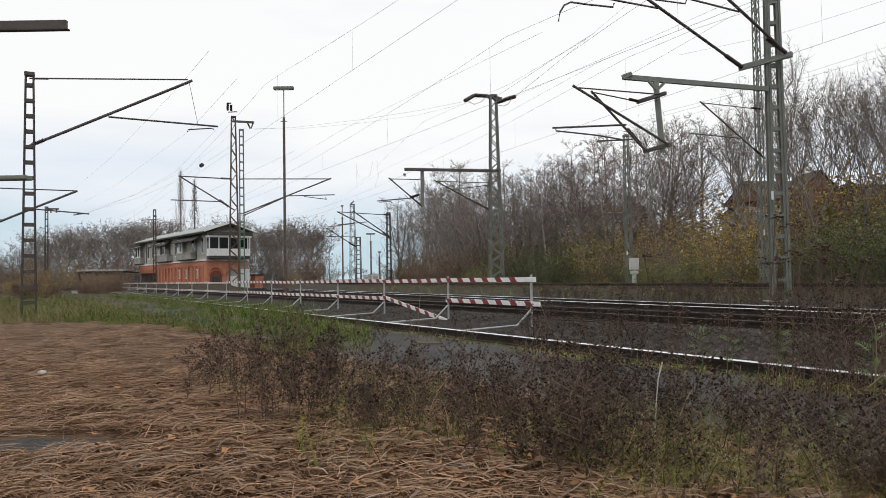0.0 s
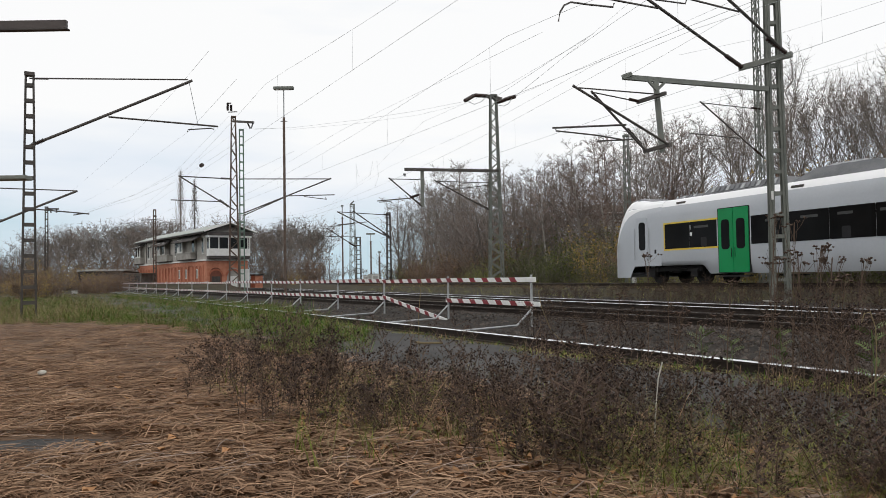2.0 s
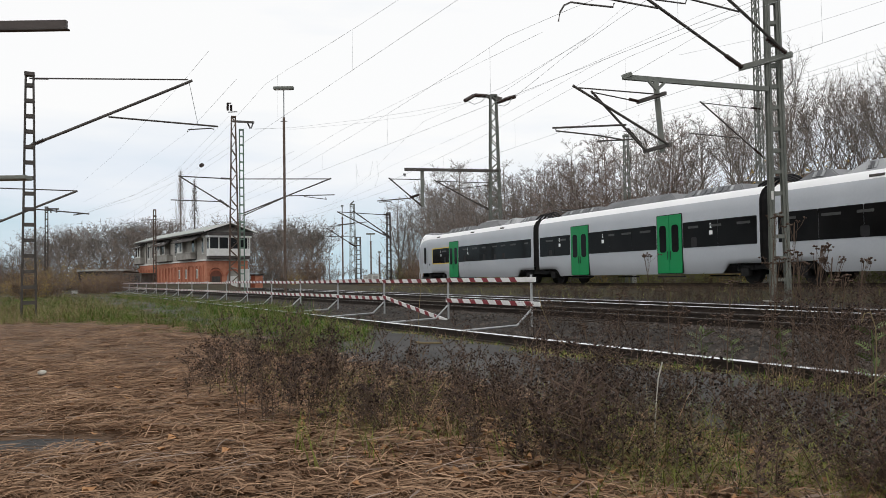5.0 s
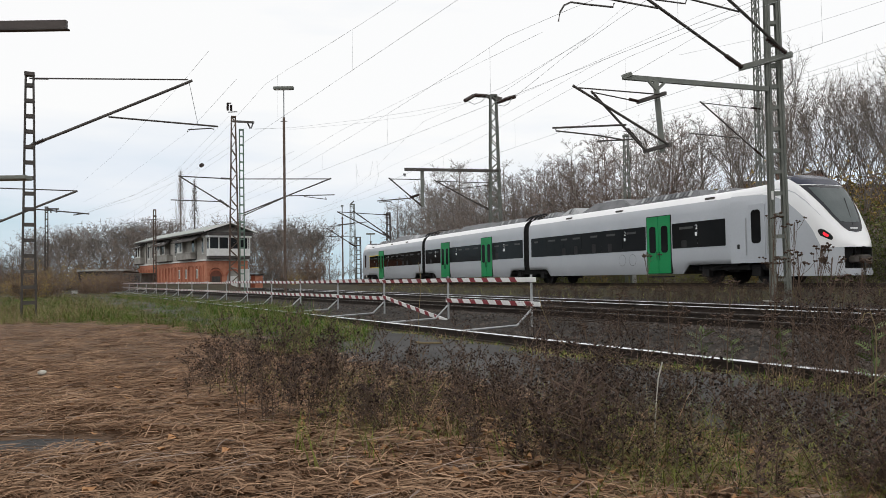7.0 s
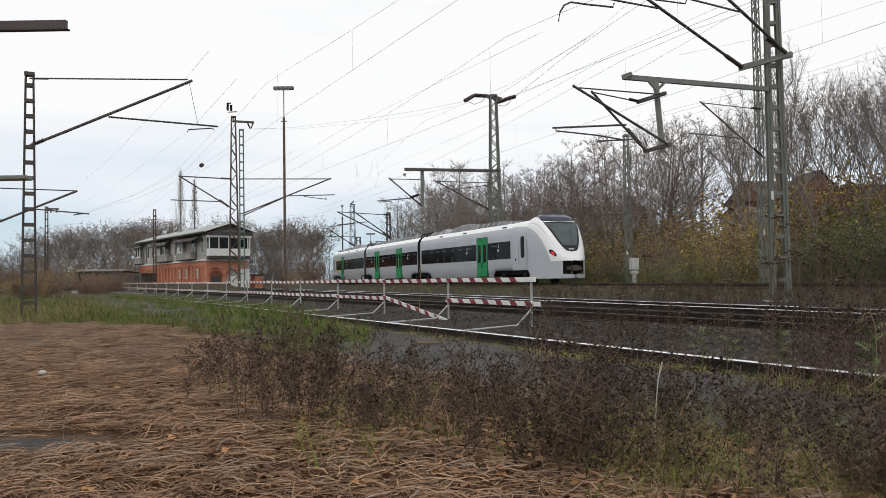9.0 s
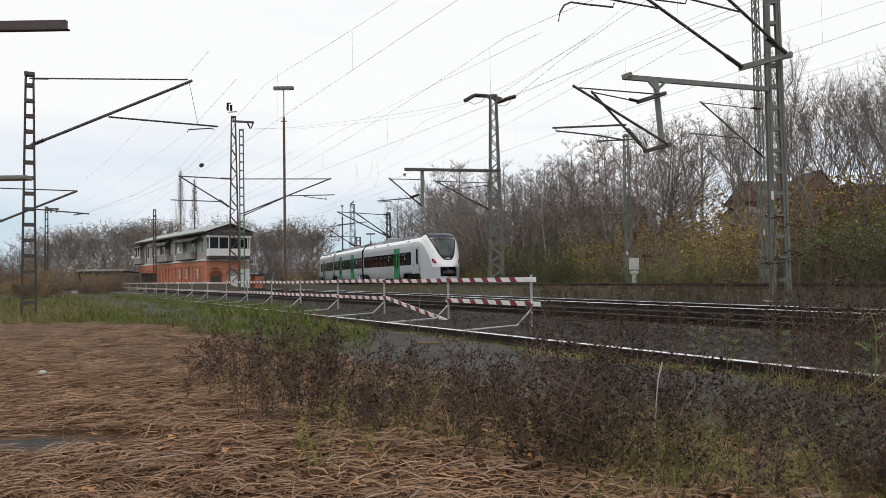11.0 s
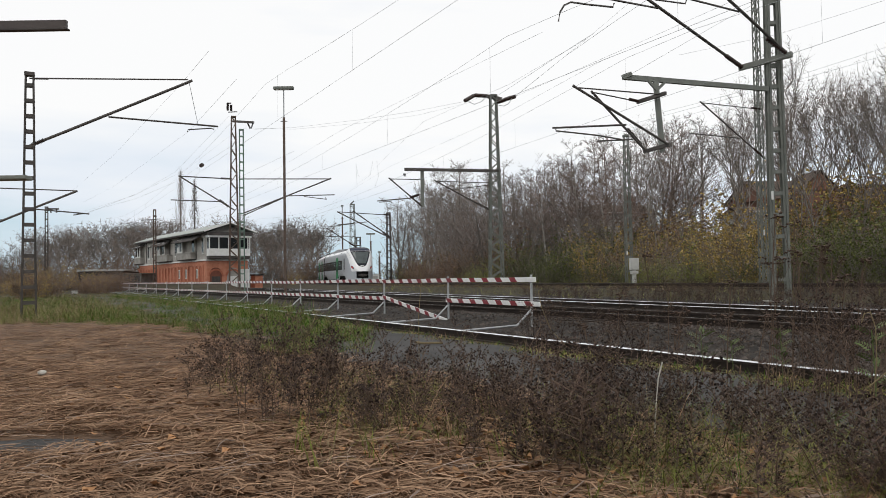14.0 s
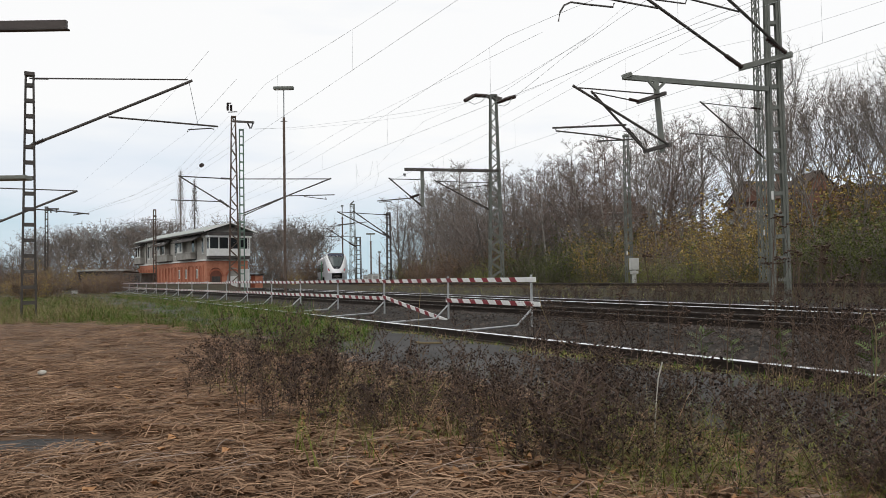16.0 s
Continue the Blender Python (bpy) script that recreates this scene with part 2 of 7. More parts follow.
def main_track():
    th = thing("railway_track", (0, 0, 0), "main line track on a raised ballast bed", "track", "tracks of the yard", "structure")
    for o in (-0.7175, 0.7175):
        pts = [main_line(s, o)[0] for s in np.concatenate([np.linspace(-60, 54, 8), np.linspace(58, 170, 34)])]
        rail_mesh("rail", pts, False, M["rail_worn"]).parent = th


main_track()


# ---- the train ----
M["roof_pale"] = material("pale_grey_roof_cover", (0.3, 0.31, 0.32), (0.42, 0.43, 0.44), 1.5, 0.4, 0.2, 0.05)
PROFILE = [(1.36, 0.40), (1.43, 0.62), (1.46, 0.95), (1.465, 1.44), (1.46, 2.46), (1.455, 2.80), (1.44, 3.04), (1.39, 3.20), (1.28, 3.38), (1.12, 3.49), (0.7, 3.55), (0.0, 3.58)]


def skirt_line(x, cuts):
    """Bottom edge of the body side: raised over the bogies."""
    z = 0.40
    for a, b in cuts:
        if a < x < b:
            z = max(z, 0.40 + min(0.36, (x - a) * 1.15, (b - x) * 1.15))
    return z


def car_body(th, x0, x1, cuts):
    xs = sorted({x0, x1, *[v for a, b in cuts for v in (a, a + 0.39, b - 0.39, b) if x0 < v < x1], *np.arange(x0 + 1, x1 - 0.5, 1.5)})
    for k, (lo, hi, name, mat, lab) in enumerate(((0, 7, "side_wall", "train_grey", ""), (7, 10, "roof_cove", "train_white", "white roof edge"))):
        for sgn in (1, -1):
            bm = B()
            cols = []
            for x in xs:
                bz = skirt_line(x, cuts)
                cols.append([bm.verts.new((x, sgn * y, max(z, bz + 0.001 * i))) for i, (y, z) in enumerate(PROFILE[lo:hi + 1])])
            for a, b in zip(cols, cols[1:]):
                for i in range(len(a) - 1):
                    f = (a[i], b[i], b[i + 1], a[i + 1])
                    bm.faces.new(f if sgn < 0 else f[::-1])
            part(name, bm, M[mat], th, lab, smooth=True)
    bm = B()
    pts = [(-1.12, 3.485), (-0.7, 3.55), (0, 3.575), (0.7, 3.55), (1.12, 3.485)]
    cols = [[bm.verts.new((x, y, z)) for y, z in pts] for x in (x0, x1)]
    for i in range(4):
        bm.faces.new((cols[0][i], cols[1][i], cols[1][i + 1], cols[0][i + 1]))
    part("roof", bm, M["roof_gear"], th, "grey car roof")
    bm = box(B(), x0 + 0.02, x1 - 0.02, -1.25, 1.25, 0.72, 0.94)
    part("underframe", bm, M["train_black"], th)
    for x in (x0 + 0.01, x1 - 0.01):
        bm = B()
        v = [bm.verts.new((x, y, z)) for y, z in [(-a, b) for a, b in PROFILE[2:]] + [(a, b) for a, b in PROFILE[2:-1]][::-1]]
        bm.faces.new(v)
        part("end_wall", bm, M["train_black"], th, "black end wall")


def rounded(bm, x0, x1, z0, z1, y, t, r):
    """Upright rounded panel of thickness t whose outer face is at y."""
    pts = []
    for cx, cz, a0 in ((x1 - r, z1 - r, 0), (x0 + r, z1 - r, 90), (x0 + r, z0 + r, 180), (x1 - r, z0 + r, 270)):
        for k in range(4):
            a = radians(a0 + 30 * k)
            pts.append((cx + r * math.cos(a), cz + r * math.sin(a)))
    s = 1 if y > 0 else -1
    o = [bm.verts.new((x, y, z)) for x, z in pts]
    i = [bm.verts.new((x, y - s * t, z)) for x, z in pts]
    bm.faces.new(o if s < 0 else o[::-1])
    n = len(pts)
    for k in range(n):
        bm.faces.new((o[k], o[(k + 1) % n], i[(k + 1) % n], i[k]))
    bmesh.ops.recalc_face_normals(bm, faces=bm.faces[:])
    return bm


def window_band(th, spans, z0=1.44, z1=2.46):
    for s in (1, -1):
        for a, b in spans:
            n = max(1, round((b - a) / 1.65))
            w = (b - a) / n
            for i in range(n):
                bm = rounded(B(), a + i * w + 0.008, a + (i + 1) * w - 0.008, z0, z1, s * 1.474, 0.03, 0.03)
                part("window", bm, M["train_glass"], th, "dark tinted window pane")


def painted_pane_strips(th, spans):
    """Painted ceiling-light strips and dim seat shapes, laid on the outside of the panes."""
    rng = random.Random(int(spans[0][0] * 10) + 400)
    for a, b in spans:
        x = a + 0.3
        while x + 0.8 < b:
            w = rng.uniform(0.45, 0.8)
            for s in (1, -1):
                part("ceiling_strip", rounded(B(), x, x + w, 2.20, 2.29, s * 1.4755, 0.003, 0.02), M["pane_light"], th)
                if rng.random() < 0.6:
                    part("seat_back", rounded(B(), x + 0.1, x + 0.42, 1.46, rng.uniform(1.75, 1.9), s * 1.4755, 0.003, 0.06), M["inside_dim"], th)
            x += w + rng.uniform(0.5, 1.1)


def double_door(th, xc, w=1.5):
    for s in (1, -1):
        bm = rounded(B(), xc - w / 2 - 0.05, xc + w / 2 + 0.05, 0.42, 2.86, s * 1.468, 0.04, 0.05)
        part("door_frame", bm, M["train_black"], th)
        for k in (-1, 1):
            a, b = sorted((xc + k * 0.012, xc + k * w / 2))
            leaf = part("door", rounded(B(), a, b, 0.44, 2.83, s * 1.49, 0.04, 0.04), M["train_green"], th, "green sliding door leaf")
            part("door_window", rounded(B(), a + 0.17, b - 0.15, 1.30, 2.42, s * 1.496, 0.02, 0.13), M["train_glass"], leaf)
            bm = rod(B(), (xc + k * 0.09, s * 1.51, 1.0), (xc + k * 0.09, s * 1.51, 1.35), 0.012, n=6)
            part("handle", bm, M["train_black"], leaf)
        bm = box(B(), xc - w / 2, xc + w / 2, min(s * 1.3, s * 1.5), max(s * 1.3, s * 1.5), 0.27, 0.33)
        part("step", bm, M["train_black"], th)


def wheelset(bogie, x):
    bm = B()
    for s in (1, -1):
        rod(bm, (0, s * 0.65, 0), (0, s * 0.78, 0), 0.42, n=24)
        rod(bm, (0, s * 0.60, 0), (0, s * 0.66, 0), 0.45, n=24)
        rod(bm, (0, s * 0.78, 0), (0, s * 0.86, 0), 0.14, n=10)
        for k in range(6):
            a = k * math.pi / 3
            rod(bm, (0.27 * math.cos(a), s * 0.78, 0.27 * math.sin(a)), (0.27 * math.cos(a), s * 0.80, 0.27 * math.sin(a)), 0.04, n=6)
    rod(bm, (0, -0.65, 0), (0, 0.65, 0), 0.09, n=10)
    ob = part("wheelset", bm, M["train_black"], bogie)
    ob.location = (x, 0, 0.42)
    return ob


WHEELS = []


def bogie(th, xc):
    bm = B()
    for s in (1, -1):
        box(bm, -1.75, 1.75, s * 1.06 - 0.09, s * 1.06 + 0.09, 0.52, 0.70, 0.02)
        for x in (-1.3, 1.3):
            box(bm, x - 0.2, x + 0.2, s * 1.12 - 0.1, s * 1.12 + 0.1, 0.28, 0.60, 0.03)
            rod(bm, (x - 0.36, s * 1.1, 0.5), (x - 0.36, s * 1.1, 0.85), 0.09, n=8)
            rod(bm, (x + 0.36, s * 1.1, 0.5), (x + 0.36, s * 1.1, 0.85), 0.09, n=8)
        box(bm, -0.4, 0.4, s * 1.12 - 0.12, s * 1.12 + 0.12, 0.66, 0.92, 0.04)
        rod(bm, (-0.9, s * 1.2, 0.6), (0.6, s * 1.2, 0.8), 0.04, n=6)
    box(bm, -0.3, 0.3, -1.0, 1.0, 0.45, 0.65)
    bo = part("bogie", bm, M["train_black"], th, "black bogie frame")
    bo.location = (xc, 0, 0)
    for x in (-1.35, 1.35):
        WHEELS.append(wheelset(bo, x))
    return bo


def roof_hood(th, x0, x1, w, h, louvres=0, slope=0.35, name="roof_unit", mat="roof_gear"):
    """Roof equipment hood with sloping ends and sides."""
    bm = B()
    lo = [bm.verts.new(p) for p in ((x0, -w, 3.5), (x1, -w, 3.5), (x1, w, 3.5), (x0, w, 3.5))]
    hi = [bm.verts.new(p) for p in ((x0 + slope, -w * 0.78, 3.5 + h), (x1 - slope, -w * 0.78, 3.5 + h), (x1 - slope, w * 0.78, 3.5 + h), (x0 + slope, w * 0.78, 3.5 + h))]
    for i in range(4):
        bm.faces.new((lo[i], lo[(i + 1) % 4], hi[(i + 1) % 4], hi[i]))
    bm.faces.new(hi)
    bmesh.ops.bevel(bm, geom=bm.edges[:], offset=0.03, segments=2, affect="EDGES")
    u = part(name, bm, M[mat], th)
    for k in range(louvres):
        x = x0 + slope + 0.15 + (x1 - x0 - 2 * slope - 0.3) * (k + 0.5) / louvres
        for s in (1, -1):
            bm = beam(B(), (x, s * w * 0.97, 3.5 + h * 0.2), (x, s * w * 0.84, 3.5 + h * 0.85), 0.14, 0.03)
            part("louvre", bm, M["roof_gear"] if k % 3 else M["roof_pale"], u)


def gaiter(th, x0, x1):
    ring = [(-1.36, 0.75), (1.36, 0.75), (1.36, 3.0), (1.2, 3.3), (-1.2, 3.3), (-1.36, 3.0)]
    bm = B()
    n = 7
    rows = []
    for i in range(2 * n + 1):
        k = 1.0 if i % 2 else 0.94
        rows.append([bm.verts.new((x0 + (x1 - x0) * i / (2 * n), y * k, 2.0 + (z - 2.0) * k)) for y, z in ring])
    for a, b in zip(rows, rows[1:]):
        for k in range(6):
            bm.faces.new((a[k], a[(k + 1) % 6], b[(k + 1) % 6], b[k]))
    part("gaiter", bm, M["train_black"], th, "black folded gangway bellows")
    for k, y in enumerate((0.3, 0.55, 0.8, 1.0)):
        bm = tube(B(), [(x0 - 0.5 + 1.5 * i / 8, y, 3.55 + (0.34 - 0.05 * k) * math.sin(math.pi * i / 8)) for i in range(9)], 0.045)
        part("roof_cable", bm, M["train_black"], th)


def digits(th, body, x, z, s, size=0.26):
    cu = bpy.data.curves.new("class_number", "FONT")
    cu.body, cu.size, cu.align_x, cu.extrude = body, size, "CENTER", 0.001
    cu.materials.append(M["train_white"])
    ob = new("class_number", cu)
    ob.parent = th
    ob.matrix_local = pose(x, s * 1.478, z, 90, 0, 180 if s > 0 else 0)


NOSE0, TIP = 15.4, 19.75


def POLAR(th):
    """Distance of the body's section from its centre line at height 1.2 m, by angle."""
    base = [(1.463, 1.2)] + PROFILE[3:]
    pts = [(a[0] + (b[0] - a[0]) * k / 6, a[1] + (b[1] - a[1]) * k / 6) for a, b in zip(base, base[1:]) for k in range(6)] + [base[-1]]
    return float(np.interp(th, [math.atan2(z - 1.2, y) for y, z in pts], [math.hypot(y, z - 1.2) for y, z in pts]))


def nose_section(x):
    """Half width, roof height and roundness of the nose at x."""
    f = min(1.0, max(0.0, (x - 16.6) / (TIP - 16.6)))
    w = 1.465 * max(0.0, 1 - f ** 2.5) ** 0.46
    back = [(4.35, 3.56), (2.95, 3.60), (2.65, 3.70), (2.3, 3.79), (1.95, 3.78), (1.6, 3.62), (1.25, 3.27), (0.9, 2.78), (0.58, 2.22), (0.34, 1.78), (0.14, 1.44), (0.0, 1.22)]
    xs, zs = zip(*[(TIP - d, z) for d, z in back])
    return w, float(np.interp(x, xs, zs)), 5.6 - 2.7 * f


def nose_point(x, j, m):
    w, top, n = nose_section(x)
    a = math.pi * j / m
    c, s = math.cos(a), math.sin(a)
    y, z = w * math.copysign(abs(c) ** (2 / n), c), 1.2 + (top - 1.2) * abs(s) ** (2 / n)
    k = min(1.0, (x - NOSE0) / 1.4)
    if k < 1.0:
        # run out of the body's own section
        th, r = math.atan2(z - 1.2, abs(y)), math.hypot(y, z - 1.2)
        r = POLAR(th) * (1 - k) + r * k
        y, z = math.copysign(r * math.cos(th), y), 1.2 + r * math.sin(th)
    return Vector((x, y, z))


def cab(th, lamp_mat):
    m = 80

    def edge(z):
        """Where the white mask begins along the side."""
        return float(np.interp(z, [0.4, 1.2, 1.75, 2.3, 2.7, 2.96, 3.1, 3.2], [19.12, 19.0, 18.8, 18.46, 18.06, 17.65, 17.2, 16.7]))
    regions = {k: [] for k in ("nose_shell", "front_mask", "windscreen", "roof_dome", "coupler_recess", "lamp_housing", "lamp")}

    def screen(p):
        wv = float(np.interp(p.z, [1.68, 1.72, 1.85, 2.2, 3.1, 3.45, 3.9], [0.0, 0.30, 0.44, 0.64, 0.98, 1.08, 1.05]))
        return abs(p.y) - wv if p.z > 1.68 else 1.0

    xs = np.concatenate([np.linspace(NOSE0, TIP - 0.5, 100), TIP - 0.5 * (1 - np.linspace(0, 1, 31)[1:]) ** 1.7 - 0.002])
    lows = (0.27, 0.42, 0.50, 0.60, 0.70, 0.80, 0.90, 1.00, 1.08, 1.14)
    rows = []

    def hem(x):
        return 0.27 if x > 17.5 else skirt_line(x, [(12.65, 17.5)])

    for z in lows:
        rows.append([Vector((x, nose_section(x)[0], max(z, hem(x)))) for x in xs])
    for j in range(m + 1):
        rows.append([nose_point(x, j, m) for x in xs])
    for z in lows[::-1]:
        rows.append([Vector((x, -nose_section(x)[0], max(z, hem(x)))) for x in xs])
    for j in range(len(rows) - 1):
        for i in range(len(xs) - 1):
            q = (rows[j][i], rows[j][i + 1], rows[j + 1][i + 1], rows[j + 1][i])
            c = (q[0] + q[1] + q[2] + q[3]) / 4
            y, z, x = abs(c.y), c.z, c.x
            if x > TIP - 1.2 and y < 0.64 and 0.5 < z < 1.2:
                k = "coupler_recess"
            else:
                k = "nose_shell"
            regions[k].append((q, c))

    def proud(p, d):
        v = Vector((0.25 * max(0.0, p.x - 17.5), p.y, p.z - 1.25))
        return p + v.normalized() * d

    def overlay(kind, rule, d, cols, j0=0, j1=m, side=0):
        """Lay a skin on the nose over the stretch of each row where the rule holds."""
        strips = []
        for j in range(j0, j1 + 1):
            hit = [x for x in fine if rule(nose_point(x, j, m))]
            if hit and len(hit) > 2:
                strips.append((j, [proud(nose_point(hit[0] + (hit[-1] - hit[0]) * (1 - (1 - k / cols) ** 1.4), j, m), d) for k in range(cols + 1)]))
        for (ja, ra), (jb, rb) in zip(strips, strips[1:]):
            if jb == ja + 1:
                for k in range(cols):
                    q = (ra[k], ra[k + 1], rb[k + 1], rb[k])
                    regions.setdefault(kind, []).append((q, q[0]))

    fine = np.concatenate([np.linspace(NOSE0, TIP - 0.5, 180), TIP - 0.5 * (1 - np.linspace(0, 1, 60)[1:]) ** 1.7 - 0.002])

    def white(p):
        return p.z > 3.20 or p.x > edge(p.z)

    def lamp_d(p):
        lx = (abs(p.y) - 0.97 - (p.z - 1.62) * 0.35) / 0.10
        lz = (p.z - 1.62) / 0.20
        return lx * lx + lz * lz if p.x > 18.0 else 9.0

    overlay("front_mask", white, 0.008, 60)
    overlay("windscreen", lambda p: p.x > TIP - 1.72 and p.z < 3.36 and screen(p) < 0, 0.018, 36)
    # opaque paler skin in place of daylight seen through the cab
    overlay("screen_centre", lambda p: p.x > TIP - 1.6 and 2.02 < p.z < 3.26 and screen(p) < -0.13, 0.024, 30)
    overlay("roof_dome", lambda p: p.x > 16.75 and p.z > 3.37 and abs(p.y) < min(1.06, 0.82 + 0.5 * smooth(16.8, 17.8, p.x)), 0.016, 24)
    half = m // 2
    for tag, a0, a1 in (("", 0, half), ("_far", half + 1, m)):
        overlay("lamp_housing" + tag, lambda p: lamp_d(p) < 1.0, 0.016, 10, a0, a1)
        overlay("lamp" + tag, lambda p: lamp_d(p) < 0.22, 0.024, 8, a0, a1)
    mats = {"nose_shell": "train_grey", "front_mask": "train_white", "windscreen": "screen_glass", "roof_dome": "dome_blue", "coupler_recess": "train_black", "screen_centre": "screen_centre", "lamp_housing": "train_black"}
    labs = {"front_mask": "white front mask", "windscreen": "large dark curved windscreen", "roof_dome": "dark blue-grey cab roof", "coupler_recess": "black coupler opening", "lamp": "round lamp in the front", "screen_centre": "windscreen centre painted paler for daylight through the cab"}
    for k, faces in regions.items():
        k = k.replace("_far", "")
        verts, ids, fs = [], {}, []
        for q, c in faces:
            f = []
            for p in q:
                key = (round(p.x, 4), round(p.y, 4), round(p.z, 4))
                if key not in ids:
                    ids[key] = len(verts)
                    d = Vector((0, 0, 0))
                    if k == "coupler_recess":
                        d = Vector((-0.35, 0, 0))
                    verts.append(p + d)
                f.append(ids[key])
            f = list(dict.fromkeys(f))
            if len(f) > 2:
                fs.append(f)
        ob = pydata(k, verts, fs, [lamp_mat if k == "lamp" else M[mats[k]]], smooth=True)
        ob.parent = th
        if k in labs:
            tagged(ob, labs[k])
    bm = B()
    box(bm, TIP - 0.4, TIP + 0.1, -0.2, 0.2, 0.66, 0.94, 0.05)
    rod(bm, (TIP - 0.9, 0, 0.8), (TIP - 0.4, 0, 0.8), 0.09)
    box(bm, TIP - 0.25, TIP, -0.42, -0.22, 0.7, 0.88, 0.03)
    box(bm, TIP - 0.25, TIP, 0.22, 0.42, 0.7, 0.88, 0.03)
    part("coupler", bm, M["steel_dark"], th, "automatic coupler head")
    bm = box(B(), TIP - 1.0, TIP - 0.25, -0.75, 0.75, 0.30, 0.44, 0.05)
    part("rail_guard", bm, M["train_grey"], th)
    bm = rod(B(), (TIP - 0.42, 0.05, 1.95), (TIP - 0.95, 0.35, 2.9), 0.015, n=5)
    part("wiper", bm, M["train_black"], th)
    part("plate_bar", box(B(), TIP - 0.37, TIP - 0.325, -0.16, 0.16, 1.80, 1.86, 0.008), M["train_white"], th, "small pale plate under the windscreen")
    for s in (1, -1):
        d = part("cab_door", rounded(B(), 16.3, 17.05, 0.9, 2.86, s * 1.474, 0.05, 0.06), M["train_grey"], th, "grey cab door")
        part("cab_door_window", rounded(B(), 16.42, 16.86, 1.45, 2.66, s * 1.480, 0.02, 0.14), M["train_glass"], d)
        for x in (16.17, 17.16):
            part("grab_rail", rod(B(), (x, s * 1.49, 1.05), (x, s * 1.49, 2.4), 0.014, n=6), M["galv"], th)
        part("vent_grille", rounded(B(), 15.72, 15.84, 1.28, 1.45, s * 1.468, 0.02, 0.02), M["train_black"], th)


def end_car(first, lamp_mat):
    th = thing("railcar", (0, 0, 0), "silver grey and white electric end car with green doors", "train car", "cars of the train")
    cuts = [(-2.3, 2.35), (12.65, 17.5)]
    car_body(th, 0.28, NOSE0, cuts)
    # nose skirt in front of the bogie stays high behind the apron
    window_band(th, [(0.55, 10.45), (12.15, 15.15)])
    painted_pane_strips(th, [(0.55, 10.45), (12.3, 15.0)])
    double_door(th, 11.3)
    cab(th, lamp_mat)
    bogie(th, 15.05)
    if first:
        for s in (1, -1):
            for z0, z1 in ((1.375, 1.44), (2.46, 2.525)):
                part("class_stripe", rounded(B(), 12.1, 15.21, z0, z1, s * 1.472, 0.02, 0.01), M["yellow"], th, "yellow first class stripe")
            part("class_stripe", rounded(B(), 15.15, 15.22, 1.38, 2.52, s * 1.472, 0.02, 0.01), M["yellow"], th)
    for s in (1, -1):
        digits(th, "1" if first else "2", 13.6, 2.16, s)
        digits(th, "2", 9.0, 2.16, s)
        for x in (13.6, 9.0):
            part("pictogram", rounded(B(), x - 0.09, x + 0.03, 1.9, 2.05, s * 1.477, 0.004, 0.02), M["train_white"], th)
    for x in (14.0, 8.2, 4.0):
        for s in (1, -1):
            part("roof_vent", box(B(), x, x + 0.5, s * 1.34 - 0.03, s * 1.34 + 0.03, 3.26, 3.34), M["steel_dark"], th)
    roof_hood(th, 9.1, 13.4, 1.08, 0.30, 13, 0.35)
    roof_hood(th, 4.9, 9.0, 1.08, 0.40, 0, 0.9)
    roof_hood(th, 5.7, 8.3, 0.95, 0.47, 4, 0.7, "roof_box", "roof_pale")
    roof_hood(th, 2.9, 4.7, 1.05, 0.36, 4, 0.6, "roof_unit", "roof_pale")
    roof_hood(th, 1.0, 2.7, 1.05, 0.30, 4, 0.5)
    roof_hood(th, 13.5, 15.2, 0.9, 0.16, 4, 0.3)
    # bicycle mark beside the door
    for s in (1, -1):
        for x in (8.75, 9.5):
            bm = B()
            bmesh.ops.create_circle(bm, segments=20, radius=0.26)
            ring = bm.edges[:]
            r = bmesh.ops.extrude_edge_only(bm, edges=ring)
            for v in (g for g in r["geom"] if isinstance(g, bmesh.types.BMVert)):
                v.co *= 0.93
            bmesh.ops.transform(bm, matrix=pose(x, s * 1.469, 1.05, 90, 0, 0), verts=bm.verts[:])
            part("wheel_sign", bm, M["roof_gear"], th)
    return th


